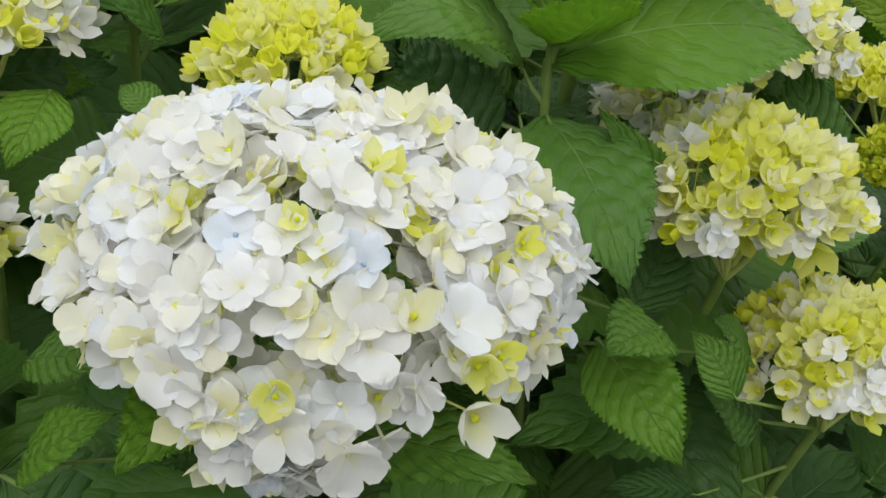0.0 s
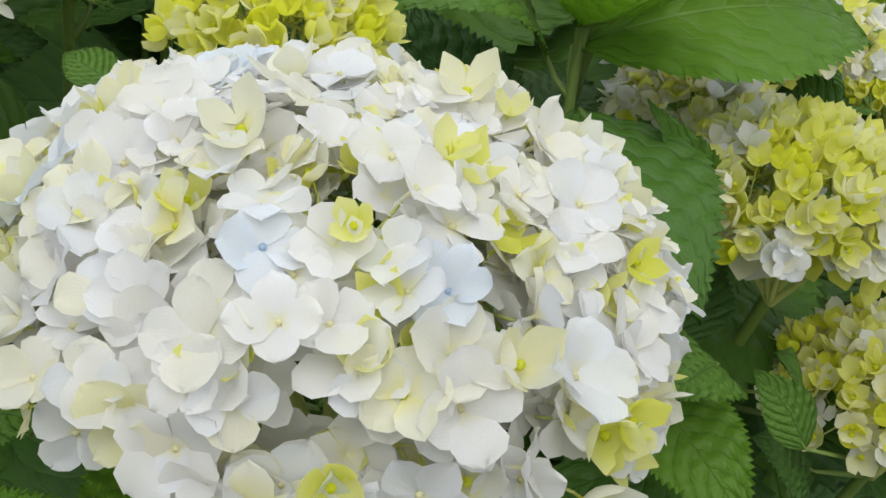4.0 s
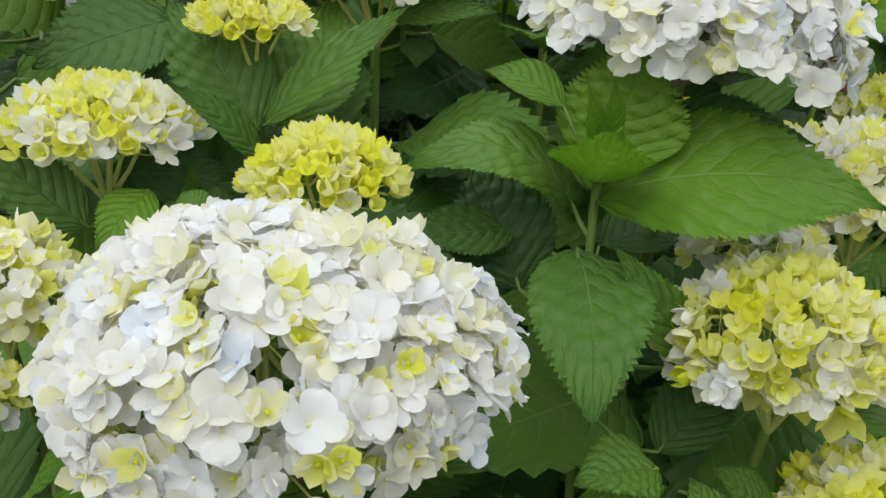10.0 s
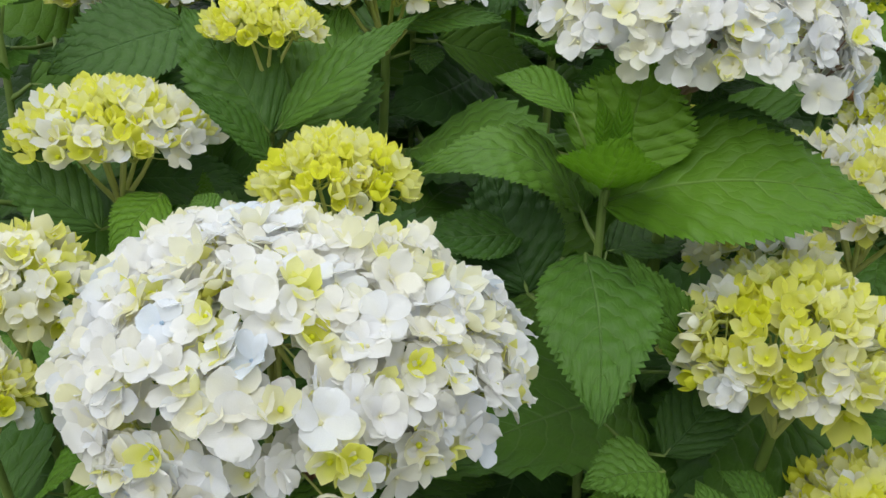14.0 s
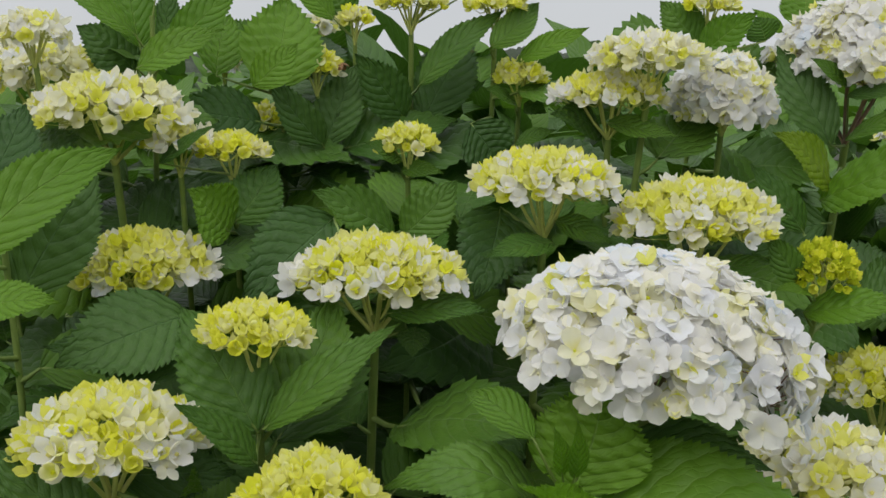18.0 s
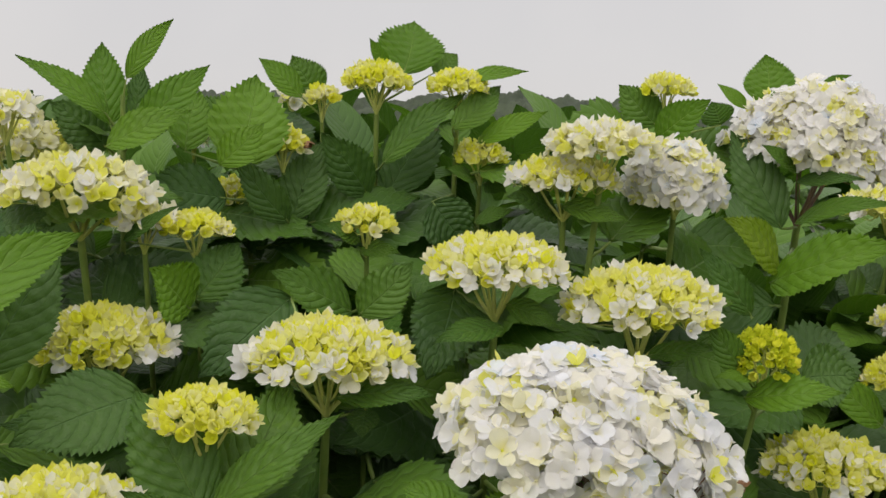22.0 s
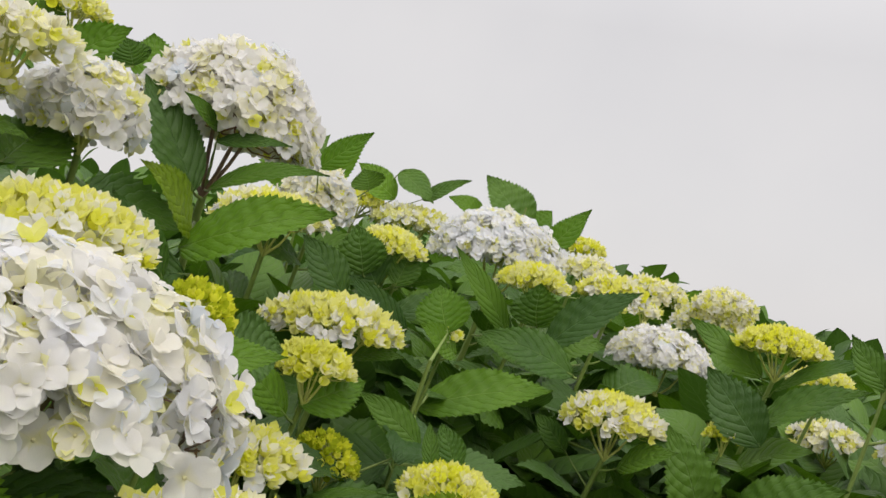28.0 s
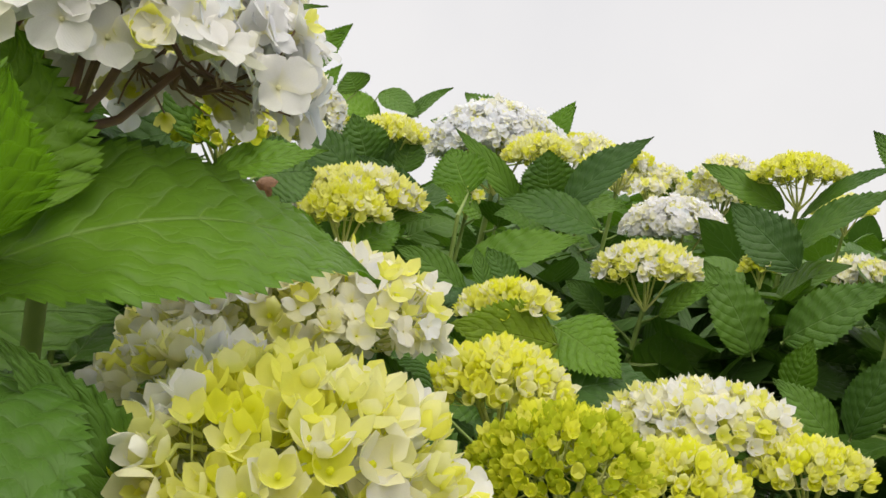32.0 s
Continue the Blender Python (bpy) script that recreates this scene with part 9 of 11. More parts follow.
side(f_0, -.372, 2.57, 1.03, -.314, 2.45, 1.07, .101, 0, 14)
side(f_0, -.405, 2.59, .885, -.566, 2.56, .962, .111, 0, 14)
side(f_0, -.365, 2.61, .866, -.232, 2.74, .800, .138, 0, 14)
side(f_0, -.380, 2.57, .746, -.364, 2.39, .704, .112, 0, 14)
side(f_0, -.400, 2.61, .754, -.571, 2.76, .777, .157, 0, 14)
side(f_0, -.358, 2.59, .626, -.142, 2.63, .572, .155, 0, 14)
side(f_0, -.403, 2.59, .619, -.571, 2.55, .515, .144, 0, 14)
side(f_0, -.386, 2.61, .525, -.418, 2.85, .516, .145, 0, 14)
side(f_0, -.373, 2.57, .521, -.295, 2.38, .472, .131, 0, 14)
side(f_1, 1.86, .994, .818, 1.93, 1.03, .855, .053)
side(f_1, 1.82, .984, .816, 1.70, .981, .862, .088, 1)
side(f_1, 1.84, 1.01, .732, 1.83, 1.13, .690, .092)
side(f_1, 1.84, .960, .742, 1.84, .832, .750, .089)
side(f_1, 1.82, .967, .661, 1.74, .877, .706, .078, 1)
side(f_1, 1.87, .986, .655, 1.98, .992, .668, .073, 1)
side(f_1, 1.86, .969, .571, 1.98, .871, .561, .095)
side(f_1, 1.82, 1.00, .565, 1.74, 1.10, .529, .089)
side(f_1, 1.86, .979, .511, 2.01, .946, .520, .097)
side(f_1, 1.82, .967, .512, 1.72, .869, .527, .105)
side(f_1, 1.84, 1.01, .424, 1.87, 1.15, .394, .104, 1)
side(f_1, 1.84, .960, .423, 1.85, .827, .389, .102)
side(f_1, 1.82, .988, .349, 1.67, 1.01, .325, .111)
side(f_1, 1.86, .999, .350, 1.98, 1.08, .335, .095, 1)
side(f_2, .365, 2.13, .975, .445, 2.25, 1.02, .107, 1, 14)
side(f_2, .340, 2.09, .959, .252, 1.94, .899, .132, 0, 14)
side(f_2, .340, 2.13, .846, .260, 2.27, .879, .117, 1, 14)
side(f_2, .372, 2.10, .850, .518, 2.01, .919, .124, 0, 14)
side(f_2, .352, 2.09, .688, .355, 1.85, .632, .146, 0, 14)
side(f_2, .374, 2.12, .692, .571, 2.22, .682, .158, 1, 14)
side(f_2, .372, 2.10, .582, .520, 2.00, .516, .118, 1, 14)
side(f_2, .340, 2.13, .584, .233, 2.32, .521, .143, 0, 14)
side(f_2, .351, 2.13, .490, .342, 2.32, .526, .122, 0, 14)
side(f_2, .342, 2.09, .477, .266, 1.92, .413, .141, 1, 14)
side(f_3, .496, 3.10, .993, .608, 3.20, .952, .109, 0, 14)
side(f_3, .457, 3.07, 1.01, .335, 3.00, 1.04, .094, 0, 14)
side(f_3, .463, 3.10, .850, .333, 3.28, .837, .158, 0, 14)
side(f_3, .488, 3.06, .855, .577, 2.86, .890, .150, 1, 14)
side(f_3, .457, 3.08, .703, .260, 3.06, .574, .147, 1, 14)
side(f_3, .502, 3.08, .712, .699, 3.06, .673, .145, 0, 14)
side(f_3, .481, 3.06, .557, .507, 2.89, .466, .145, 0, 14)
side(f_3, .467, 3.10, .571, .378, 3.29, .595, .150, 1, 14)
side(f_4, .019, 1.69, .971, .110, 1.84, 1.00, .115, 0, 14)
side(f_4, -.007, 1.64, .962, -.102, 1.49, .934, .119, 0, 14)
side(f_4, -.018, 1.67, .841, -.216, 1.71, .857, .137, 0, 14)
side(f_4, .029, 1.65, .839, .220, 1.57, .833, .142, 0, 14)
side(f_4, -.008, 1.65, .699, -.136, 1.48, .755, .158, 0, 14)
side(f_4, .022, 1.68, .691, .163, 1.86, .684, .160, 1, 14)
side(f_4, .020, 1.65, .549, .150, 1.49, .422, .148, 0, 14)
side(f_4, -.016, 1.67, .554, -.225, 1.74, .480, .166, 0, 14)
side(f_4, .009, 1.69, .450, .034, 1.92, .444, .168, 0, 14)
side(f_4, -.016, 1.66, .445, -.187, 1.59, .408, .136, 0, 14)
side(f_5, -1.07, 1.78, .962, -.949, 1.84, .963, .088, 0, 14)
side(f_5, -1.11, 1.75, .969, -1.24, 1.64, 1.02, .115, 1, 14)
side(f_5, -1.10, 1.78, .850, -1.17, 1.94, .929, .136, 0, 14)
side(f_5, -1.09, 1.74, .844, -1.14, 1.58, .878, .113, 1, 14)
side(f_5, -1.11, 1.76, .741, -1.28, 1.74, .793, .117, 1, 14)
side(f_5, -1.06, 1.77, .729, -.865, 1.84, .693, .133, 1, 14)
side(f_5, -1.08, 1.74, .618, -1.04, 1.52, .558, .156, 1, 14)
side(f_5, -1.08, 1.79, .622, -1.03, 2.00, .602, .153, 0, 14)
side(f_5, -1.07, 1.76, .515, -.853, 1.70, .437, .164, 1, 14)
side(f_5, -1.11, 1.76, .510, -1.28, 1.77, .397, .135, 0, 14)
side(f_6, -.393, 1.79, 1.03, -.479, 1.95, 1.04, .124, 1, 14)
side(f_6, -.367, 1.76, 1.04, -.286, 1.66, 1.10, .087, 0, 14)
side(f_6, -.403, 1.78, .886, -.575, 1.83, .957, .129, 0, 14)
side(f_6, -.358, 1.77, .883, -.207, 1.73, .927, .119, 1, 14)
side(f_6, -.378, 1.75, .746, -.359, 1.57, .685, .126, 0, 14)
side(f_6, -.397, 1.79, .759, -.527, 1.94, .804, .143, 0, 14)
side(f_6, -.365, 1.79, .625, -.213, 1.91, .493, .170, 0, 14)
side(f_6, -.398, 1.76, .635, -.546, 1.61, .607, .141, 1, 14)
side(f_6, -.398, 1.79, .534, -.559, 1.96, .522, .164, 0, 14)
side(f_6, -.369, 1.75, .540, -.260, 1.56, .580, .150, 0, 14)
side(f_7, 1.78, 1.87, .751, 1.96, 1.82, .724, .110, 1, 14)
side(f_7, 1.73, 1.88, .746, 1.56, 1.87, .688, .113, 1, 14)
side(f_7, 1.74, 1.90, .628, 1.66, 2.05, .655, .104, 0, 14)
side(f_7, 1.76, 1.86, .634, 1.79, 1.67, .713, .139, 1, 14)
side(f_7, 1.73, 1.87, .492, 1.51, 1.81, .472, .164, 1, 14)
side(f_7, 1.78, 1.89, .496, 1.96, 1.95, .509, .125, 0, 14)
side(f_7, 1.77, 1.86, .371, 1.87, 1.68, .254, .147, 0, 14)
side(f_7, 1.76, 1.90, .380, 1.77, 2.10, .358, .138, 0, 14)
side(f_7, 1.78, 1.89, .245, 1.98, 2.02, .230, .150, 0, 14)
side(f_7, 1.73, 1.88, .246, 1.53, 1.89, .240, .144, 0, 14)
side(f_8, -.601, 1.46, 1.01, -.661, 1.56, 1.02, .072)
side(f_8, -.576, 1.42, 1.02, -.527, 1.34, 1.05, .064, 1)
side(f_8, -.611, 1.45, .946, -.707, 1.48, .961, .075)
side(f_8, -.565, 1.44, .951, -.443, 1.42, 1.00, .090)
side(f_8, -.582, 1.42, .858, -.547, 1.28, .844, .089)
side(f_8, -.598, 1.47, .863, -.645, 1.57, .877, .081)
side(f_8, -.564, 1.44, .799, -.420, 1.45, .847, .097, 1)
side(f_8, -.612, 1.44, .792, -.729, 1.41, .797, .076)
side(f_8, -.602, 1.46, .697, -.676, 1.56, .655, .096, 1)
side(f_8, -.597, 1.42, .707, -.643, 1.29, .717, .087)
side(f_8, -.612, 1.44, .615, -.754, 1.43, .570, .107, 1)
side(f_8, -.564, 1.45, .625, -.411, 1.51, .641, .119)
side(f_8, -.586, 1.42, .532, -.576, 1.31, .473, .082)
side(f_8, -.600, 1.47, .543, -.674, 1.61, .533, .103)
side(f_9, .561, 2.34, 1.06, .575, 2.53, 1.08, .137, 0, 14)
side(f_9, .564, 2.30, 1.05, .599, 2.13, .992, .116, 0, 14)
side(f_9, .534, 2.32, .951, .375, 2.36, .951, .101, 1, 14)
side(f_9, .578, 2.30, .951, .728, 2.17, .946, .126, 1, 14)
side(f_9, .553, 2.30, .832, .507, 2.09, .785, .145, 0, 14)
side(f_9, .571, 2.34, .836, .683, 2.54, .817, .144, 0, 14)
side(f_9, .577, 2.30, .696, .749, 2.15, .721, .144, 0, 14)
side(f_9, .535, 2.33, .692, .311, 2.42, .675, .164, 1, 14)
side(f_9, .555, 2.34, .583, .522, 2.54, .510, .143, 1, 14)
side(f_9, .552, 2.30, .585, .489, 2.08, .527, .153, 1, 14)
side(f_10, .286, 4.01, 1.06, .150, 4.02, 1.06, .100, 1, 14)
side(f_10, .336, 4.01, 1.06, .496, 4.00, 1.04, .119, 0, 14)
side(f_10, .303, 3.99, .912, .248, 3.82, .881, .118, 1, 14)
side(f_10, .329, 4.03, .910, .458, 4.14, .870, .123, 1, 14)
side(f_10, .328, 3.99, .786, .478, 3.83, .777, .163, 0, 14)
side(f_10, .299, 4.03, .793, .207, 4.20, .834, .136, 0, 14)
side(f_10, .319, 4.03, .648, .381, 4.22, .605, .149, 0, 14)
side(f_10, .299, 3.99, .651, .196, 3.80, .626, .140, 1, 14)
side(f_10, .288, 4.02, .539, .061, 4.08, .485, .175, 1, 14)
side(f_10, .332, 4.00, .550, .540, 3.88, .598, .173, 1, 14)
side(f_11, 1.38, .857, .909, 1.46, .885, .912, .055)
side(f_11, 1.33, .848, .913, 1.24, .841, .929, .060, 1)
side(f_11, 1.35, .874, .823, 1.31, .989, .822, .073)
side(f_11, 1.37, .829, .827, 1.44, .720, .846, .097)
side(f_11, 1.33, .841, .740, 1.21, .791, .701, .094)
side(f_11, 1.38, .854, .750, 1.52, .879, .772, .088)
side(f_11, 1.37, .833, .679, 1.46, .736, .636, .098)
side(f_11, 1.35, .873, .695, 1.33, .992, .738, .080)
side(f_11, 1.38, .859, .591, 1.51, .912, .553, .096)
side(f_11, 1.33, .849, .586, 1.21, .845, .520, .087, 1)
side(f_11, 1.34, .865, .510, 1.23, .954, .470, .092)
side(f_11, 1.37, .831, .515, 1.47, .707, .503, .107, 1)
side(f_11, 1.34, .832, .441, 1.25, .739, .434, .084, 1)
side(f_11, 1.38, .850, .439, 1.52, .853, .421, .088, 1)
side(f_12, 3.17, 2.21, .832, 3.15, 2.39, .861, .128, 0, 14)
side(f_12, 3.16, 2.16, .836, 3.09, 2.02, .883, .104, 1, 14)
side(f_12, 3.15, 2.19, .682, 3.00, 2.25, .684, .100, 1, 14)
side(f_12, 3.20, 2.18, .673, 3.34, 2.16, .622, .100, 1, 14)
side(f_12, 3.18, 2.16, .565, 3.24, 1.98, .599, .117, 1, 14)
side(f_12, 3.17, 2.20, .554, 3.15, 2.43, .493, .159, 1, 14)
side(f_12, 3.20, 2.18, .413, 3.41, 2.22, .362, .149, 0, 14)
side(f_12, 3.15, 2.18, .408, 2.95, 2.19, .306, .144, 1, 14)
side(f_13, 2.91, 4.17, .820, 2.78, 4.17, .776, .104, 0, 14)
side(f_13, 2.96, 4.16, .831, 3.12, 4.12, .850, .110, 0, 14)
side(f_13, 2.92, 4.14, .715, 2.83, 4.01, .700, .107, 0, 14)
side(f_13, 2.94, 4.19, .719, 3.00, 4.35, .734, .116, 0, 14)
side(f_13, 2.95, 4.15, .595, 3.09, 4.01, .533, .131, 1, 14)
side(f_13, 2.91, 4.17, .599, 2.73, 4.22, .570, .134, 0, 14)
side(f_13, 2.94, 4.19, .487, 2.92, 4.42, .432, .165, 1, 14)
side(f_13, 2.92, 4.15, .485, 2.76, 4.06, .424, .142, 1, 14)
side(f_13, 2.91, 4.17, .348, 2.70, 4.26, .282, .173, 0, 14)
side(f_13, 2.96, 4.16, .352, 3.17, 4.15, .324, .133, 0, 14)
side(f_14, -.189, 4.00, .999, -.063, 4.02, .956, .091, 0, 14)
side(f_14, -.229, 3.98, 1.01, -.329, 3.88, 1.06, .098, 1, 14)
side(f_14, -.234, 4.01, .904, -.378, 4.09, .931, .110, 0, 14)
side(f_14, -.212, 3.97, .902, -.205, 3.80, .918, .111, 1, 14)
side(f_14, -.223, 3.98, .753, -.315, 3.79, .682, .134, 1, 14)
side(f_14, -.196, 4.01, .771, -.049, 4.15, .858, .147, 1, 14)
side(f_14, -.196, 3.98, .612, -.053, 3.86, .502, .154, 1, 14)
side(f_14, -.216, 4.02, .610, -.247, 4.18, .501, .131, 0, 14)
side(f_14, -.189, 4.00, .482, .040, 4.05, .423, .173, 0, 14)
side(f_14, -.226, 3.98, .483, -.342, 3.81, .442, .128, 0, 14)
side(f_15, .970, 1.97, .955, .825, 2.06, 1.02, .114, 0, 14)
side(f_15, 1.00, 1.94, .955, 1.10, 1.82, 1.02, .126, 0, 14)
side(f_15, .978, 1.94, .839, .885, 1.77, .880, .140, 1, 14)
side(f_15, 1.00, 1.98, .830, 1.09, 2.13, .800, .122, 0, 14)
side(f_15, 1.01, 1.95, .731, 1.18, 1.87, .812, .124, 1, 14)
side(f_15, .971, 1.98, .722, .834, 2.11, .726, .113, 0, 14)
side(f_15, .998, 1.99, .587, 1.06, 2.17, .589, .138, 0, 14)
side(f_15, .991, 1.94, .586, 1.00, 1.73, .577, .144, 0, 14)
side(f_15, .968, 1.97, .460, .755, 2.08, .413, .168, 1, 14)
side(f_15, 1.01, 1.95, .462, 1.21, 1.81, .427, .169, 0, 14)
side(f_16, -.435, 3.62, 1.00, -.516, 3.78, 1.000, .118, 0, 14)
side(f_16, -.417, 3.58, 1.01, -.371, 3.40, 1.05, .129, 0, 14)
side(f_16, -.447, 3.61, .865, -.602, 3.66, .892, .117, 0, 14)
side(f_16, -.401, 3.59, .867, -.245, 3.54, .908, .110, 1, 14)
side(f_16, -.437, 3.58, .733, -.544, 3.40, .713, .149, 0, 14)
side(f_16, -.428, 3.62, .730, -.463, 3.82, .687, .131, 1, 14)
side(f_16, -.400, 3.59, .614, -.220, 3.54, .632, .120, 0, 14)
side(f_16, -.447, 3.61, .615, -.639, 3.67, .640, .127, 1, 14)
side(f_16, -.431, 3.62, .477, -.501, 3.83, .458, .144, 0, 14)
side(f_16, -.420, 3.58, .476, -.389, 3.37, .456, .143, 0, 14)
side(f_17, 3.09, 2.43, .764, 2.96, 2.52, .831, .108, 0, 14)
side(f_17, 3.11, 2.40, .755, 3.15, 2.23, .761, .123, 1, 14)
side(f_17, 3.09, 2.41, .610, 2.94, 2.32, .599, .123, 0, 14)
side(f_17, 3.12, 2.44, .615, 3.18, 2.59, .641, .105, 1, 14)
side(f_17, 3.13, 2.40, .484, 3.26, 2.26, .444, .122, 0, 14)
side(f_17, 3.09, 2.43, .496, 2.93, 2.55, .554, .141, 0, 14)
side(f_17, 3.12, 2.44, .357, 3.20, 2.62, .269, .136, 1, 14)
side(f_17, 3.09, 2.42, .358, 2.87, 2.39, .273, .157, 0, 14)
side(f_18, -.890, 2.97, 1.04, -.743, 2.95, 1.01, .093, 0, 14)
side(f_18, -.932, 2.96, 1.04, -1.05, 2.86, .986, .100, 0, 14)
side(f_18, -.932, 2.99, .900, -1.07, 3.13, .921, .146, 0, 14)
side(f_18, -.907, 2.95, .908, -.853, 2.79, .987, .124, 1, 14)
side(f_18, -.931, 2.96, .785, -1.07, 2.81, .731, .140, 0, 14)
side(f_18, -.889, 2.97, .790, -.702, 2.93, .780, .140, 0, 14)
side(f_18, -.917, 2.95, .655, -.941, 2.79, .549, .142, 0, 14)
side(f_18, -.911, 3.00, .661, -.880, 3.22, .596, .141, 0, 14)
side(f_18, -.889, 2.97, .563, -.654, 2.96, .563, .171, 1, 14)
side(f_18, -.938, 2.97, .558, -1.12, 2.92, .520, .142, 0, 14)
side(f_19, .317, 2.29, 1.08, .494, 2.26, 1.10, .121, 0, 14)
side(f_19, .271, 2.29, 1.09, .130, 2.26, 1.16, .108, 1, 14)
side(f_19, .286, 2.32, .950, .227, 2.51, 1.01, .138, 1, 14)
side(f_19, .308, 2.27, .945, .429, 2.11, .964, .128, 1, 14)
side(f_19, .269, 2.30, .841, .092, 2.32, .875, .132, 0, 14)
side(f_19, .316, 2.29, .839, .501, 2.22, .853, .124, 1, 14)
side(f_19, .289, 2.27, .716, .253, 2.04, .646, .165, 1, 14)
side(f_19, .290, 2.32, .724, .260, 2.54, .730, .165, 0, 14)
side(f_19, .313, 2.29, .603, .478, 2.26, .491, .136, 0, 14)
side(f_19, .272, 2.28, .611, .111, 2.19, .570, .124, 0, 14)
side(f_20, 2.14, 2.02, .813, 2.02, 2.12, .821, .098, 1, 14)
side(f_20, 2.18, 1.99, .808, 2.28, 1.88, .783, .096, 0, 14)
side(f_20, 2.15, 1.98, .687, 2.09, 1.78, .715, .142, 0, 14)
side(f_20, 2.16, 2.03, .679, 2.18, 2.22, .642, .141, 0, 14)
side(f_20, 2.18, 2.00, .559, 2.39, 1.96, .547, .129, 1, 14)
side(f_20, 2.14, 2.01, .560, 1.95, 2.05, .556, .123, 0, 14)
side(f_20, 2.18, 2.02, .445, 2.33, 2.17, .404, .144, 0, 14)
side(f_20, 2.14, 1.99, .443, 1.98, 1.88, .389, .122, 1, 14)
side(f_20, 2.14, 2.00, .325, 1.93, 1.98, .219, .156, 0, 14)
side(f_20, 2.18, 2.00, .325, 2.36, 1.95, .224, .152, 0, 14)
side(f_21, .268, 2.23, .975, .141, 2.34, .961, .114, 0, 14)
side(f_21, .311, 2.21, .976, .459, 2.19, .971, .090, 0, 14)
side(f_21, .288, 2.19, .868, .294, 2.03, .891, .111, 0, 14)
side(f_21, .292, 2.23, .872, .327, 2.39, .921, .123, 1, 14)
side(f_21, .306, 2.20, .714, .485, 2.08, .637, .157, 0, 14)
side(f_21, .263, 2.20, .721, .088, 2.14, .714, .124, 1, 14)
side(f_21, .279, 2.23, .616, .207, 2.46, .622, .169, 0, 14)
side(f_21, .283, 2.19, .602, .246, 2.00, .472, .145, 1, 14)
side(f_21, .263, 2.22, .467, .051, 2.30, .456, .141, 1, 14)
side(f_21, .311, 2.21, .462, .501, 2.23, .421, .118, 0, 14)
side(f_22, 2.68, 4.04, .856, 2.59, 4.17, .915, .125, 1, 14)
side(f_22, 2.69, 4.00, .851, 2.69, 3.85, .875, .112, 0, 14)
side(f_22, 2.67, 4.01, .714, 2.54, 3.90, .758, .116, 0, 14)
side(f_22, 2.71, 4.02, .700, 2.90, 3.97, .644, .133, 1, 14)
side(f_22, 2.70, 4.00, .586, 2.76, 3.77, .581, .162, 0, 14)
side(f_22, 2.69, 4.05, .591, 2.71, 4.26, .628, .152, 1, 14)
side(f_22, 2.71, 4.02, .442, 2.91, 4.03, .310, .147, 0, 14)
side(f_22, 2.67, 4.02, .447, 2.48, 3.99, .372, .129, 0, 14)
side(f_22, 2.67, 4.04, .352, 2.51, 4.20, .317, .153, 0, 14)
side(f_22, 2.71, 4.01, .343, 2.85, 3.87, .229, .144, 1, 14)
side(f_23, -.031, 1.23, .994, -.011, 1.31, 1.02, .060, 1)
side(f_23, -.037, 1.18, .994, -.044, 1.07, 1.03, .075)
side(f_23, -.059, 1.21, .919, -.149, 1.25, .912, .066, 1)
side(f_23, -.014, 1.21, .925, .091, 1.27, .943, .072)
side(f_23, -.033, 1.18, .861, -.018, 1.07, .910, .074)
side(f_23, -.025, 1.22, .855, .033, 1.34, .877, .086, 1)
side(f_23, -.013, 1.21, .765, .120, 1.27, .773, .093, 1)
side(f_23, -.061, 1.20, .763, -.177, 1.20, .761, .074, 1)
side(f_23, -.039, 1.22, .665, -.055, 1.34, .596, .082)
side(f_23, -.027, 1.18, .677, .022, 1.05, .671, .085)
side(f_23, -.058, 1.20, .592, -.194, 1.16, .538, .102, 1)
side(f_23, -.012, 1.20, .594, .137, 1.21, .555, .103)
side(f_23, -.041, 1.18, .537, -.069, 1.04, .525, .103, 1)
side(f_23, -.034, 1.23, .529, -.020, 1.38, .466, .100, 1)
side(f_23, -.013, 1.19, .454, .118, 1.14, .426, .097)
side(f_23, -.057, 1.20, .446, -.194, 1.22, .357, .119, 1)
side(f_24, -.725, 2.03, 1.06, -.817, 2.13, 1.12, .095, 1, 14)
side(f_24, -.691, 2.00, 1.05, -.581, 1.92, 1.10, .104, 0, 14)
side(f_24, -.734, 2.01, .898, -.943, 1.98, .854, .157, 1, 14)
side(f_24, -.686, 2.02, .897, -.481, 2.03, .844, .147, 0, 14)
side(f_24, -.701, 1.99, .759, -.616, 1.79, .750, .150, 0, 14)
side(f_24, -.728, 2.03, .759, -.882, 2.19, .746, .161, 0, 14)
side(f_24, -.687, 2.02, .640, -.468, 2.08, .563, .165, 0, 14)
side(f_24, -.735, 2.01, .651, -.922, 1.98, .671, .121, 0, 14)
side(f_24, -.709, 2.04, .539, -.697, 2.24, .547, .123, 0, 14)
side(f_24, -.691, 2.00, .541, -.533, 1.87, .558, .141, 0, 14)
side(f_25, 1.12, 3.60, .870, 1.24, 3.65, .914, .095, 1, 14)
side(f_25, 1.07, 3.59, .865, .940, 3.55, .882, .103, 0, 14)
side(f_25, 1.10, 3.62, .717, 1.10, 3.79, .730, .112, 0, 14)
side(f_25, 1.10, 3.57, .720, 1.10, 3.40, .759, .114, 0, 14)
side(f_25, 1.08, 3.58, .570, .944, 3.39, .509, .160, 0, 14)
side(f_25, 1.12, 3.61, .576, 1.27, 3.75, .577, .145, 1, 14)
side(f_25, 1.10, 3.57, .471, 1.14, 3.37, .498, .145, 0, 14)
side(f_25, 1.09, 3.62, .455, 1.03, 3.77, .356, .120, 0, 14)
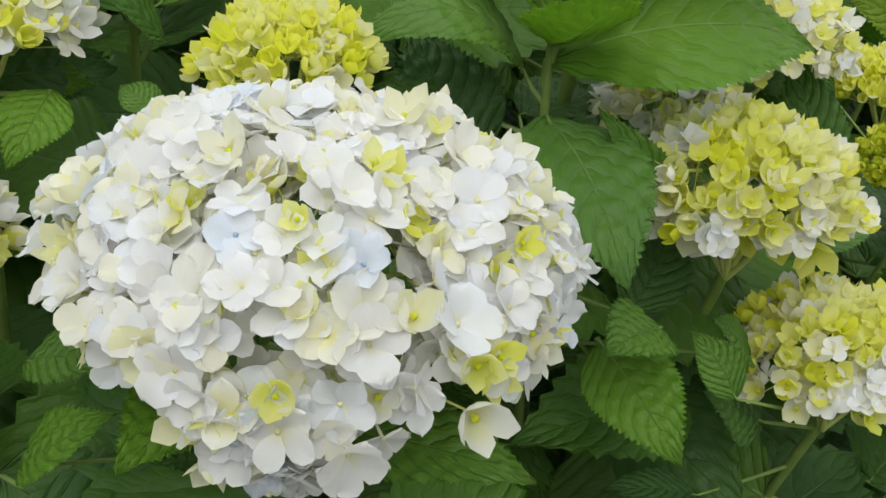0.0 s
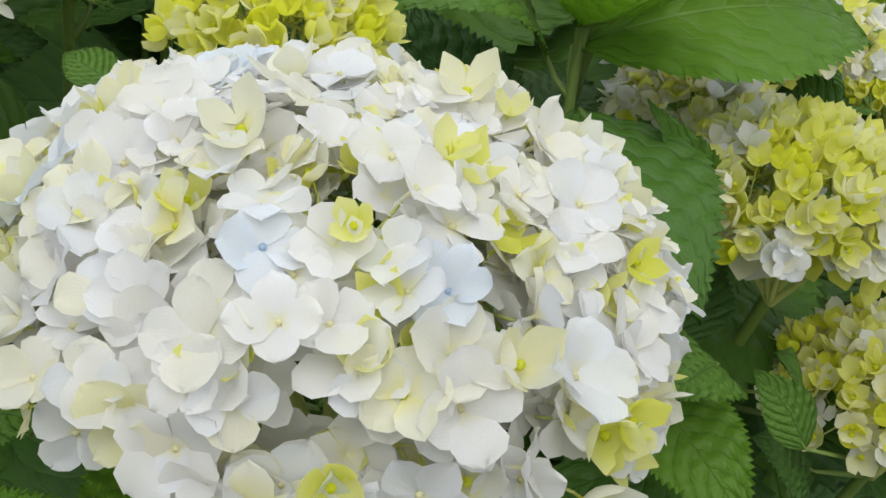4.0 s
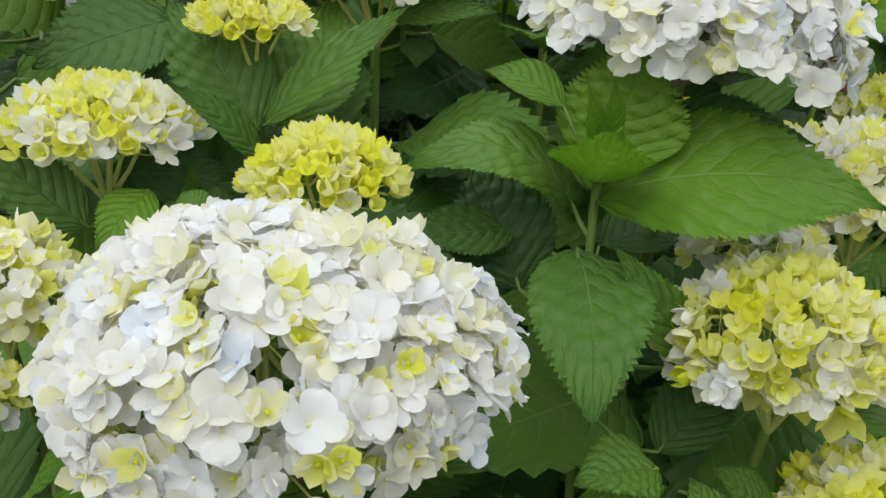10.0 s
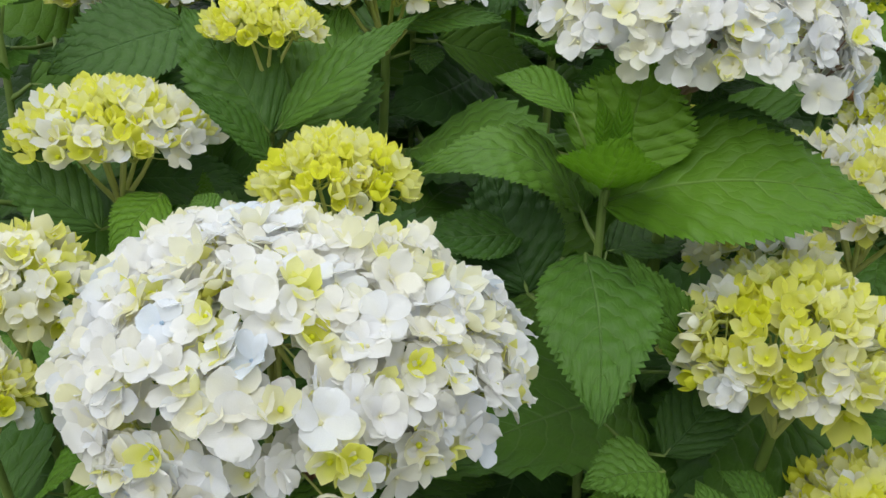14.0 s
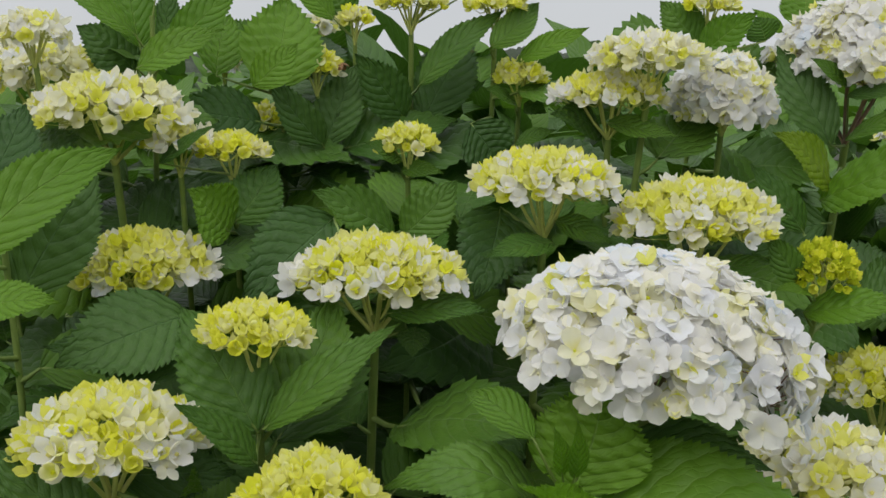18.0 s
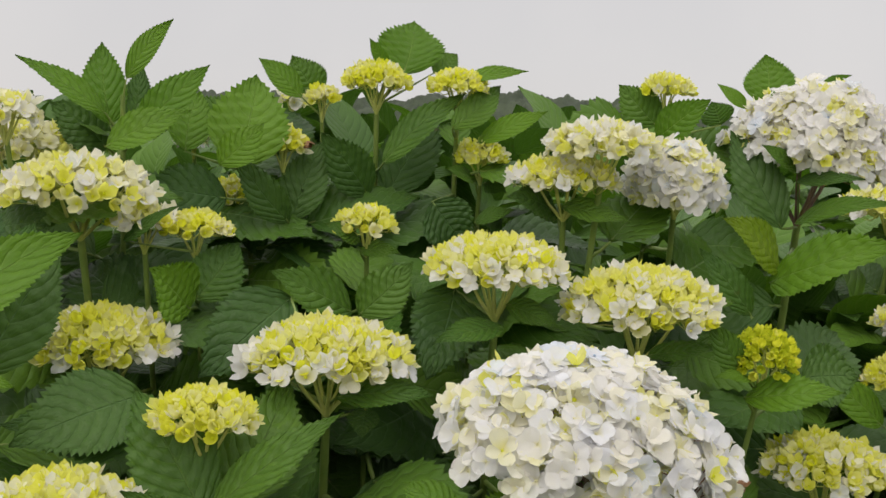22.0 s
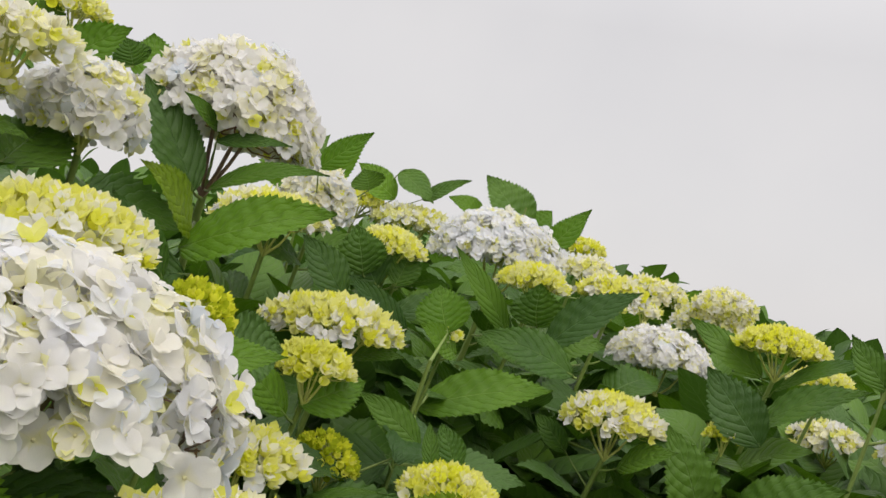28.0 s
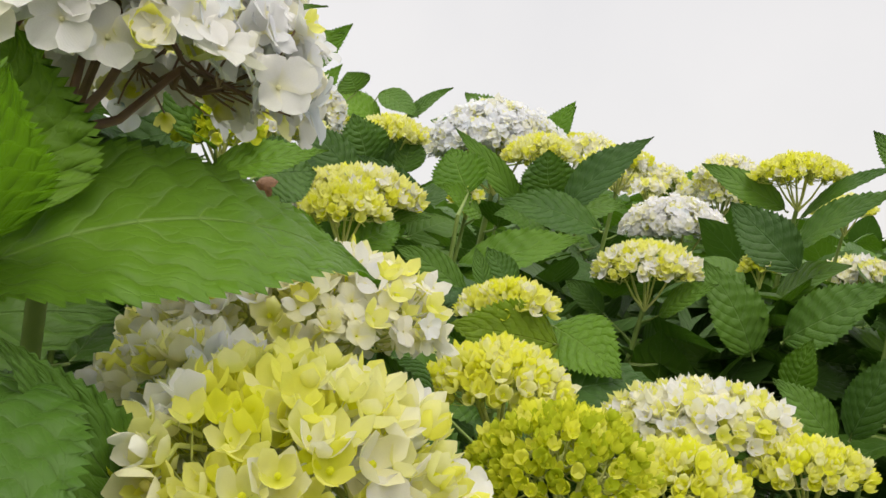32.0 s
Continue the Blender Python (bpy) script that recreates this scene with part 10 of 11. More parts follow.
side(f_25, 1.12, 3.59, .347, 1.33, 3.54, .345, .132, 0, 14)
side(f_25, 1.07, 3.60, .345, .865, 3.63, .322, .132, 0, 14)
side(f_26, .849, 1.55, .986, .985, 1.64, .950, .109, 0, 14)
side(f_26, .804, 1.53, .993, .672, 1.51, 1.00, .096, 0, 14)
side(f_26, .828, 1.56, .843, .826, 1.73, .810, .120, 1, 14)
side(f_26, .830, 1.51, .856, .838, 1.34, .911, .121, 0, 14)
side(f_26, .806, 1.55, .745, .631, 1.64, .763, .138, 0, 14)
side(f_26, .854, 1.54, .744, 1.03, 1.56, .754, .112, 1, 14)
side(f_26, .836, 1.52, .622, .906, 1.31, .533, .171, 1, 14)
side(f_26, .830, 1.56, .636, .845, 1.80, .680, .155, 1, 14)
side(f_26, .851, 1.53, .527, 1.06, 1.42, .511, .148, 0, 14)
side(f_26, .807, 1.55, .520, .625, 1.62, .449, .131, 0, 14)
side(f_27, 2.04, 2.58, .831, 1.89, 2.56, .845, .096, 0, 14)
side(f_27, 2.08, 2.59, .822, 2.24, 2.59, .777, .113, 0, 14)
side(f_27, 2.06, 2.56, .696, 2.10, 2.37, .675, .126, 1, 14)
side(f_27, 2.06, 2.61, .702, 2.10, 2.80, .722, .140, 0, 14)
side(f_27, 2.08, 2.58, .597, 2.26, 2.50, .579, .128, 0, 14)
side(f_27, 2.04, 2.59, .603, 1.82, 2.57, .640, .141, 0, 14)
side(f_27, 2.06, 2.61, .493, 2.06, 2.83, .480, .152, 0, 14)
side(f_27, 2.06, 2.56, .489, 2.07, 2.35, .435, .133, 1, 14)
side(f_27, 2.04, 2.60, .378, 1.84, 2.72, .365, .170, 1, 14)
side(f_27, 2.08, 2.59, .374, 2.28, 2.57, .328, .142, 0, 14)
side(f_28, -.797, 4.03, 1.04, -.640, 4.10, 1.05, .112, 0, 14)
side(f_28, -.842, 4.02, 1.05, -.960, 4.04, 1.10, .094, 0, 14)
side(f_28, -.807, 4.04, .899, -.713, 4.20, .885, .138, 0, 14)
side(f_28, -.822, 3.99, .903, -.841, 3.81, .916, .125, 1, 14)
side(f_28, -.843, 4.01, .791, -1.02, 4.00, .832, .133, 0, 14)
side(f_28, -.795, 4.01, .781, -.574, 3.97, .748, .167, 0, 14)
side(f_28, -.828, 3.99, .672, -.902, 3.79, .647, .142, 0, 14)
side(f_28, -.819, 4.04, .670, -.817, 4.28, .616, .158, 0, 14)
side(f_28, -.796, 4.01, .541, -.587, 3.95, .484, .166, 0, 14)
side(f_28, -.840, 4.00, .546, -1.02, 3.88, .529, .145, 0, 14)
side(f_29, .961, 2.43, .997, .820, 2.41, .987, .086, 0, 14)
side(f_29, 1.01, 2.43, .998, 1.18, 2.38, .995, .129, 0, 14)
side(f_29, .968, 2.42, .861, .853, 2.31, .838, .110, 1, 14)
side(f_29, .989, 2.46, .872, 1.01, 2.63, .924, .130, 1, 14)
side(f_29, 1.00, 2.41, .750, 1.15, 2.24, .790, .143, 0, 14)
side(f_29, .967, 2.45, .739, .818, 2.56, .686, .124, 1, 14)
side(f_29, .983, 2.46, .626, .959, 2.66, .549, .151, 0, 14)
side(f_29, .966, 2.42, .626, .798, 2.31, .551, .150, 0, 14)
side(f_29, .967, 2.44, .488, .822, 2.51, .380, .119, 1, 14)
side(f_29, 1.01, 2.42, .492, 1.19, 2.33, .397, .163, 0, 14)
side(f_30, 2.91, 2.02, .805, 2.91, 2.16, .794, .104, 1, 14)
side(f_30, 2.89, 1.98, .817, 2.78, 1.89, .882, .099, 1, 14)
side(f_30, 2.90, 2.01, .678, 2.81, 2.16, .752, .127, 0, 14)
side(f_30, 2.93, 1.98, .669, 3.06, 1.86, .681, .112, 1, 14)
side(f_30, 2.91, 1.97, .559, 2.91, 1.77, .564, .132, 1, 14)
side(f_30, 2.93, 2.01, .566, 3.06, 2.10, .621, .117, 0, 14)
side(f_30, 2.92, 1.97, .411, 3.02, 1.81, .317, .156, 0, 14)
side(f_30, 2.89, 2.01, .415, 2.75, 2.18, .341, .150, 1, 14)
side(f_30, 2.93, 2.01, .295, 3.08, 2.13, .275, .138, 0, 14)
side(f_30, 2.90, 1.97, .289, 2.78, 1.77, .208, .163, 1, 14)
side(f_31, .353, 1.57, 1.02, .495, 1.53, .993, .099, 1, 14)
side(f_31, .306, 1.58, 1.02, .131, 1.66, 1.01, .120, 0, 14)
side(f_31, .318, 1.60, .899, .238, 1.77, .899, .123, 0, 14)
side(f_31, .326, 1.55, .901, .308, 1.40, .916, .109, 1, 14)
side(f_31, .305, 1.57, .790, .113, 1.52, .834, .143, 1, 14)
side(f_31, .352, 1.57, .793, .526, 1.52, .856, .123, 0, 14)
side(f_31, .340, 1.55, .675, .437, 1.36, .622, .157, 0, 14)
side(f_31, .339, 1.60, .679, .431, 1.80, .660, .150, 1, 14)
side(f_31, .353, 1.58, .553, .579, 1.66, .574, .176, 0, 14)
side(f_31, .312, 1.56, .538, .172, 1.46, .425, .136, 1, 14)
side(f_32, 1.14, 3.73, .962, 1.16, 3.87, .956, .099, 0, 14)
side(f_32, 1.14, 3.68, .956, 1.17, 3.52, .902, .112, 1, 14)
side(f_32, 1.11, 3.71, .829, .964, 3.77, .809, .101, 0, 14)
side(f_32, 1.16, 3.70, .832, 1.35, 3.67, .830, .126, 1, 14)
side(f_32, 1.13, 3.68, .688, 1.06, 3.47, .645, .148, 0, 14)
side(f_32, 1.14, 3.73, .692, 1.14, 3.92, .684, .128, 0, 14)
side(f_32, 1.16, 3.70, .567, 1.36, 3.71, .436, .165, 1, 14)
side(f_32, 1.11, 3.71, .584, .881, 3.74, .618, .141, 0, 14)
side(f_32, 1.13, 3.72, .453, 1.08, 3.88, .346, .127, 0, 14)
side(f_32, 1.13, 3.68, .459, 1.05, 3.50, .388, .155, 0, 14)
side(f_33, -.000, 2.48, .963, -.133, 2.47, .952, .084, 1, 14)
side(f_33, .046, 2.46, .963, .176, 2.38, .955, .107, 1, 14)
side(f_33, .004, 2.46, .830, -.170, 2.36, .901, .145, 1, 14)
side(f_33, .045, 2.49, .831, .188, 2.58, .891, .128, 0, 14)
side(f_33, .042, 2.46, .695, .171, 2.34, .764, .114, 1, 14)
side(f_33, .003, 2.49, .680, -.158, 2.57, .628, .117, 0, 14)
side(f_33, .022, 2.50, .564, .007, 2.69, .576, .123, 0, 14)
side(f_33, .026, 2.45, .552, .043, 2.24, .451, .161, 1, 14)
side(f_34, 3.15, 2.23, .825, 3.06, 2.34, .829, .106, 1, 14)
side(f_34, 3.19, 2.19, .825, 3.28, 2.09, .832, .093, 0, 14)
side(f_34, 3.15, 2.20, .677, 2.99, 2.17, .635, .116, 0, 14)
side(f_34, 3.19, 2.21, .681, 3.40, 2.19, .668, .146, 1, 14)
side(f_34, 3.16, 2.19, .523, 3.12, 2.01, .411, .153, 0, 14)
side(f_34, 3.16, 2.23, .534, 3.09, 2.40, .522, .120, 1, 14)
side(f_34, 3.19, 2.20, .438, 3.38, 2.16, .461, .118, 0, 14)
side(f_34, 3.15, 2.19, .423, 3.00, 2.06, .314, .158, 1, 14)
side(f_34, 3.17, 2.23, .286, 3.13, 2.43, .196, .153, 0, 14)
side(f_34, 3.17, 2.19, .282, 3.14, 2.01, .166, .154, 0, 14)
side(f_35, 2.65, 3.33, .839, 2.77, 3.41, .870, .103, 0, 14)
side(f_35, 2.62, 3.30, .835, 2.56, 3.16, .851, .098, 0, 14)
side(f_35, 2.61, 3.33, .678, 2.48, 3.43, .621, .119, 0, 14)
side(f_35, 2.65, 3.31, .691, 2.84, 3.26, .730, .126, 0, 14)
side(f_35, 2.62, 3.30, .554, 2.50, 3.12, .543, .136, 1, 14)
side(f_35, 2.65, 3.33, .564, 2.82, 3.41, .634, .121, 0, 14)
side(f_35, 2.65, 3.30, .427, 2.78, 3.16, .429, .117, 1, 14)
side(f_35, 2.61, 3.34, .417, 2.48, 3.47, .344, .120, 1, 14)
side(f_36, -.735, 1.85, 1.04, -.581, 1.93, .984, .121, 0, 14)
side(f_36, -.778, 1.84, 1.06, -.920, 1.82, 1.13, .107, 0, 14)
side(f_36, -.749, 1.87, .953, -.697, 2.04, .998, .126, 0, 14)
side(f_36, -.757, 1.82, .944, -.765, 1.66, .928, .111, 0, 14)
side(f_36, -.779, 1.84, .825, -.996, 1.79, .887, .156, 1, 14)
side(f_36, -.731, 1.84, .819, -.512, 1.79, .823, .161, 1, 14)
side(f_36, -.744, 1.82, .683, -.633, 1.63, .597, .159, 0, 14)
side(f_36, -.763, 1.87, .692, -.826, 2.10, .695, .154, 1, 14)
side(f_36, -.732, 1.84, .545, -.506, 1.78, .511, .170, 0, 14)
side(f_36, -.780, 1.84, .543, -.983, 1.83, .499, .134, 1, 14)
side(f_37, .864, 1.69, 1.02, .927, 1.83, 1.09, .101, 1, 14)
side(f_37, .832, 1.66, 1.01, .687, 1.61, .979, .096, 1, 14)
side(f_37, .847, 1.69, .885, .797, 1.85, .893, .107, 1, 14)
side(f_37, .872, 1.65, .877, 1.01, 1.51, .825, .124, 1, 14)
side(f_37, .836, 1.66, .761, .685, 1.53, .792, .138, 0, 14)
side(f_37, .867, 1.69, .750, .973, 1.87, .690, .142, 1, 14)
side(f_37, .867, 1.65, .600, .970, 1.49, .528, .144, 0, 14)
side(f_37, .835, 1.69, .610, .682, 1.80, .616, .142, 1, 14)
side(f_37, .879, 1.67, .496, 1.07, 1.70, .442, .123, 1, 14)
side(f_37, .831, 1.67, .494, .606, 1.64, .415, .160, 0, 14)
side(f_38, .155, 3.81, 1.02, .023, 3.84, 1.08, .099, 1, 14)
side(f_38, .188, 3.78, 1.00, .272, 3.63, .951, .116, 1, 14)
side(f_38, .170, 3.78, .868, .115, 3.58, .838, .148, 0, 14)
side(f_38, .195, 3.81, .881, .319, 3.91, .941, .107, 0, 14)
side(f_38, .195, 3.78, .736, .327, 3.66, .724, .127, 1, 14)
side(f_38, .158, 3.81, .730, -.013, 3.95, .659, .151, 0, 14)
side(f_38, .195, 3.82, .621, .369, 3.97, .620, .170, 0, 14)
side(f_38, .167, 3.78, .610, .092, 3.62, .523, .124, 0, 14)
side(f_38, .160, 3.82, .503, .028, 3.96, .483, .120, 0, 14)
side(f_38, .200, 3.80, .498, .431, 3.79, .416, .167, 0, 14)
side(f_39, -.516, 2.66, 1.09, -.527, 2.83, 1.15, .116, 1, 14)
side(f_39, -.498, 2.62, 1.08, -.404, 2.54, 1.13, .098, 1, 14)
side(f_39, -.534, 2.63, .942, -.660, 2.54, .900, .115, 1, 14)
side(f_39, -.495, 2.65, .957, -.348, 2.75, 1.02, .114, 0, 14)
side(f_39, -.499, 2.62, .836, -.360, 2.46, .913, .145, 0, 14)
side(f_39, -.533, 2.66, .834, -.672, 2.78, .879, .125, 1, 14)
side(f_39, -.506, 2.66, .714, -.432, 2.85, .609, .156, 0, 14)
side(f_39, -.530, 2.63, .714, -.661, 2.50, .622, .145, 0, 14)
side(f_39, -.533, 2.66, .609, -.675, 2.79, .625, .127, 1, 14)
side(f_39, -.500, 2.62, .597, -.377, 2.47, .513, .155, 0, 14)
side(f_40, .669, 3.09, 1.03, .710, 3.24, 1.03, .108, 1, 14)
side(f_40, .648, 3.04, 1.02, .567, 2.93, .969, .108, 0, 14)
side(f_40, .639, 3.06, .899, .480, 3.00, .945, .120, 0, 14)
side(f_40, .686, 3.06, .889, .885, 3.01, .861, .150, 0, 14)
side(f_40, .647, 3.04, .792, .519, 2.86, .816, .144, 1, 14)
side(f_40, .664, 3.09, .793, .684, 3.28, .819, .138, 0, 14)
side(f_40, .682, 3.05, .664, .865, 2.93, .618, .157, 0, 14)
side(f_40, .638, 3.07, .667, .407, 3.12, .641, .154, 1, 14)
side(f_40, .668, 3.09, .558, .721, 3.28, .501, .149, 0, 14)
side(f_40, .662, 3.04, .565, .666, 2.82, .573, .151, 0, 14)
side(f_41, 2.60, 4.12, .857, 2.75, 4.08, .900, .102, 0, 14)
side(f_41, 2.55, 4.12, .844, 2.42, 4.05, .803, .101, 0, 14)
side(f_41, 2.55, 4.15, .702, 2.42, 4.27, .694, .130, 1, 14)
side(f_41, 2.58, 4.11, .701, 2.66, 3.95, .679, .110, 0, 14)
side(f_41, 2.55, 4.13, .565, 2.35, 4.12, .557, .125, 0, 14)
side(f_41, 2.59, 4.14, .562, 2.75, 4.24, .535, .126, 0, 14)
side(f_41, 2.57, 4.11, .454, 2.50, 3.91, .426, .141, 0, 14)
side(f_41, 2.58, 4.15, .444, 2.60, 4.31, .345, .126, 0, 14)
side(f_41, 2.59, 4.14, .335, 2.76, 4.25, .291, .123, 0, 14)
side(f_41, 2.55, 4.13, .327, 2.36, 4.08, .207, .161, 0, 14)
side(f_42, .041, 1.72, 1.05, .063, 1.85, 1.02, .093, 0, 14)
side(f_42, .032, 1.67, 1.04, -.010, 1.50, .983, .121, 0, 14)
side(f_42, .014, 1.70, .942, -.168, 1.76, .979, .128, 1, 14)
side(f_42, .061, 1.69, .941, .242, 1.63, .971, .126, 1, 14)
side(f_42, .019, 1.68, .820, -.145, 1.52, .877, .156, 0, 14)
side(f_42, .036, 1.72, .815, .027, 1.95, .816, .157, 0, 14)
side(f_42, .056, 1.68, .674, .197, 1.56, .636, .116, 1, 14)
side(f_42, .024, 1.71, .678, -.077, 1.88, .668, .118, 0, 14)
side(f_42, .055, 1.71, .543, .213, 1.85, .477, .165, 0, 14)
side(f_42, .029, 1.67, .546, -.037, 1.46, .513, .161, 0, 14)
side(f_43, .063, 3.76, 1.06, .189, 3.83, 1.05, .097, 1, 14)
side(f_43, .017, 3.75, 1.06, -.123, 3.73, 1.01, .092, 1, 14)
side(f_43, .022, 3.77, .907, -.128, 3.89, .847, .124, 1, 14)
side(f_43, .057, 3.73, .911, .175, 3.60, .886, .114, 1, 14)
side(f_43, .017, 3.75, .784, -.209, 3.71, .811, .168, 1, 14)
side(f_43, .065, 3.76, .782, .248, 3.82, .788, .137, 1, 14)
side(f_43, .051, 3.73, .668, .130, 3.56, .585, .145, 0, 14)
side(f_43, .037, 3.78, .681, .001, 4.01, .710, .173, 1, 14)
side(f_43, .062, 3.77, .571, .263, 3.90, .577, .154, 0, 14)
side(f_43, .021, 3.75, .556, -.161, 3.72, .433, .134, 0, 14)
side(f_44, 2.89, 1.61, .788, 3.00, 1.72, .783, .106, 0, 14)
side(f_44, 2.85, 1.58, .787, 2.73, 1.46, .780, .120, 1, 14)
side(f_44, 2.85, 1.60, .650, 2.68, 1.67, .658, .109, 1, 14)
side(f_44, 2.87, 1.57, .652, 2.90, 1.39, .675, .110, 0, 14)
side(f_44, 2.85, 1.58, .526, 2.65, 1.49, .626, .149, 0, 14)
side(f_44, 2.89, 1.61, .514, 3.06, 1.69, .503, .135, 0, 14)
side(f_44, 2.89, 1.58, .372, 3.04, 1.40, .321, .164, 1, 14)
side(f_44, 2.86, 1.61, .364, 2.74, 1.78, .233, .167, 1, 14)
side(f_45, -.258, 2.13, 1.01, -.428, 2.20, 1.06, .138, 0, 14)
side(f_45, -.215, 2.11, .995, -.101, 2.05, .953, .099, 0, 14)
side(f_45, -.238, 2.10, .862, -.250, 1.94, .909, .105, 1, 14)
side(f_45, -.237, 2.15, .863, -.248, 2.34, .923, .132, 0, 14)
side(f_45, -.216, 2.11, .702, -.055, 2.04, .611, .131, 0, 14)
side(f_45, -.261, 2.12, .715, -.469, 2.11, .727, .152, 1, 14)
side(f_45, -.223, 2.14, .595, -.120, 2.32, .584, .143, 0, 14)
side(f_45, -.234, 2.10, .585, -.218, 1.90, .478, .154, 1, 14)
side(f_45, -.256, 2.14, .487, -.409, 2.25, .499, .117, 1, 14)
side(f_45, -.211, 2.12, .480, -.022, 2.12, .436, .136, 0, 14)
side(f_46, 1.97, 1.49, .832, 1.90, 1.53, .860, .056)
side(f_46, 2.01, 1.46, .828, 2.10, 1.41, .841, .062)
side(f_46, 1.98, 1.46, .769, 1.89, 1.36, .795, .092)
side(f_46, 2.00, 1.50, .774, 2.04, 1.60, .823, .081)
side(f_46, 2.02, 1.47, .696, 2.13, 1.44, .733, .081)
side(f_46, 1.97, 1.48, .687, 1.84, 1.51, .681, .086, 1)
side(f_46, 2.02, 1.48, .619, 2.14, 1.50, .661, .095)
side(f_46, 1.97, 1.46, .604, 1.89, 1.39, .571, .071)
side(f_46, 1.97, 1.49, .517, 1.85, 1.55, .449, .115, 1)
side(f_46, 2.02, 1.47, .532, 2.14, 1.42, .552, .085)
side(f_46, 1.97, 1.47, .447, 1.82, 1.41, .436, .115, 1)
side(f_46, 2.01, 1.49, .437, 2.11, 1.56, .369, .093, 1)
side(f_46, 2.00, 1.45, .362, 2.08, 1.32, .376, .114)
side(f_46, 1.97, 1.48, .347, 1.86, 1.53, .278, .084)
side(f_47, 2.73, 2.56, .841, 2.63, 2.68, .863, .095, 1, 14)
side(f_47, 2.76, 2.53, .845, 2.92, 2.48, .901, .123, 1, 14)
side(f_47, 2.73, 2.52, .718, 2.67, 2.37, .687, .111, 0, 14)
side(f_47, 2.76, 2.56, .718, 2.88, 2.69, .681, .121, 0, 14)
side(f_47, 2.75, 2.52, .600, 2.83, 2.36, .579, .119, 0, 14)
side(f_47, 2.72, 2.55, .601, 2.51, 2.58, .586, .126, 0, 14)
side(f_47, 2.75, 2.57, .456, 2.82, 2.77, .418, .158, 0, 14)
side(f_47, 2.73, 2.52, .464, 2.66, 2.33, .495, .144, 0, 14)
side(f_47, 2.72, 2.56, .334, 2.56, 2.74, .336, .179, 0, 14)
side(f_47, 2.76, 2.54, .325, 2.94, 2.48, .252, .148, 0, 14)
side(f_48, .396, 2.79, 1.06, .338, 2.97, 1.10, .119, 0, 14)
side(f_48, .403, 2.75, 1.06, .402, 2.59, 1.08, .113, 0, 14)
side(f_48, .379, 2.77, .954, .177, 2.81, .989, .134, 1, 14)
side(f_48, .417, 2.79, .942, .500, 2.92, .895, .105, 1, 14)
side(f_48, .409, 2.75, .798, .453, 2.54, .776, .127, 1, 14)
side(f_48, .388, 2.79, .808, .263, 2.93, .865, .146, 0, 14)
side(f_48, .424, 2.78, .668, .618, 2.89, .579, .149, 1, 14)
side(f_48, .382, 2.76, .674, .180, 2.65, .653, .167, 0, 14)
side(f_48, .397, 2.79, .559, .337, 2.98, .466, .146, 1, 14)
side(f_48, .408, 2.75, .567, .442, 2.53, .542, .139, 1, 14)
side(f_49, -.235, 3.38, 1.05, -.154, 3.53, 1.13, .137, 1, 14)
side(f_49, -.267, 3.34, 1.04, -.414, 3.25, 1.04, .124, 1, 14)
side(f_49, -.268, 3.37, .899, -.415, 3.44, .892, .119, 1, 14)
side(f_49, -.234, 3.33, .898, -.150, 3.18, .886, .114, 0, 14)
side(f_49, -.260, 3.34, .746, -.399, 3.16, .673, .171, 1, 14)
side(f_49, -.223, 3.36, .745, -.023, 3.40, .664, .153, 0, 14)
side(f_49, -.235, 3.34, .621, -.149, 3.17, .561, .136, 1, 14)
side(f_49, -.252, 3.38, .626, -.315, 3.61, .597, .170, 0, 14)
side(f_50, -.308, 3.48, 1.07, -.269, 3.63, 1.06, .098, 0, 14)
side(f_50, -.297, 3.44, 1.08, -.196, 3.33, 1.12, .104, 0, 14)
side(f_50, -.336, 3.45, .979, -.468, 3.41, 1.04, .098, 1, 14)
side(f_50, -.290, 3.45, .971, -.109, 3.39, .990, .116, 1, 14)
side(f_50, -.305, 3.44, .827, -.227, 3.23, .821, .162, 0, 14)
side(f_50, -.307, 3.48, .837, -.263, 3.64, .905, .114, 0, 14)
side(f_50, -.293, 3.47, .686, -.090, 3.58, .601, .179, 1, 14)
side(f_50, -.338, 3.46, .699, -.579, 3.45, .742, .173, 1, 14)
side(f_50, -.323, 3.48, .553, -.406, 3.69, .586, .161, 0, 14)
side(f_50, -.302, 3.44, .545, -.187, 3.23, .501, .150, 0, 14)
side(f_51, 1.99, 3.17, .810, 1.98, 3.30, .867, .089, 0, 14)
side(f_51, 1.97, 3.13, .797, 1.84, 3.01, .776, .116, 1, 14)
side(f_51, 1.96, 3.15, .697, 1.79, 3.20, .677, .126, 0, 14)
side(f_51, 2.01, 3.14, .710, 2.15, 3.12, .771, .094, 0, 14)
side(f_51, 1.97, 3.12, .548, 1.86, 2.99, .528, .129, 1, 14)
side(f_51, 2.01, 3.16, .556, 2.17, 3.29, .605, .130, 1, 14)
side(f_51, 2.00, 3.13, .413, 2.15, 2.96, .343, .167, 1, 14)
side(f_51, 1.96, 3.14, .414, 1.77, 3.15, .363, .137, 1, 14)
side(f_51, 2.00, 3.16, .281, 2.15, 3.31, .182, .168, 1, 14)
side(f_51, 1.99, 3.12, .282, 1.97, 2.91, .190, .165, 1, 14)
side(f_52, .193, 2.07, .977, .065, 2.12, .965, .098, 0, 14)
side(f_52, .231, 2.05, .988, .313, 1.95, 1.03, .099, 0, 14)
side(f_52, .208, 2.04, .854, .146, 1.85, .860, .132, 1, 14)
side(f_52, .233, 2.08, .861, .373, 2.22, .923, .141, 1, 14)
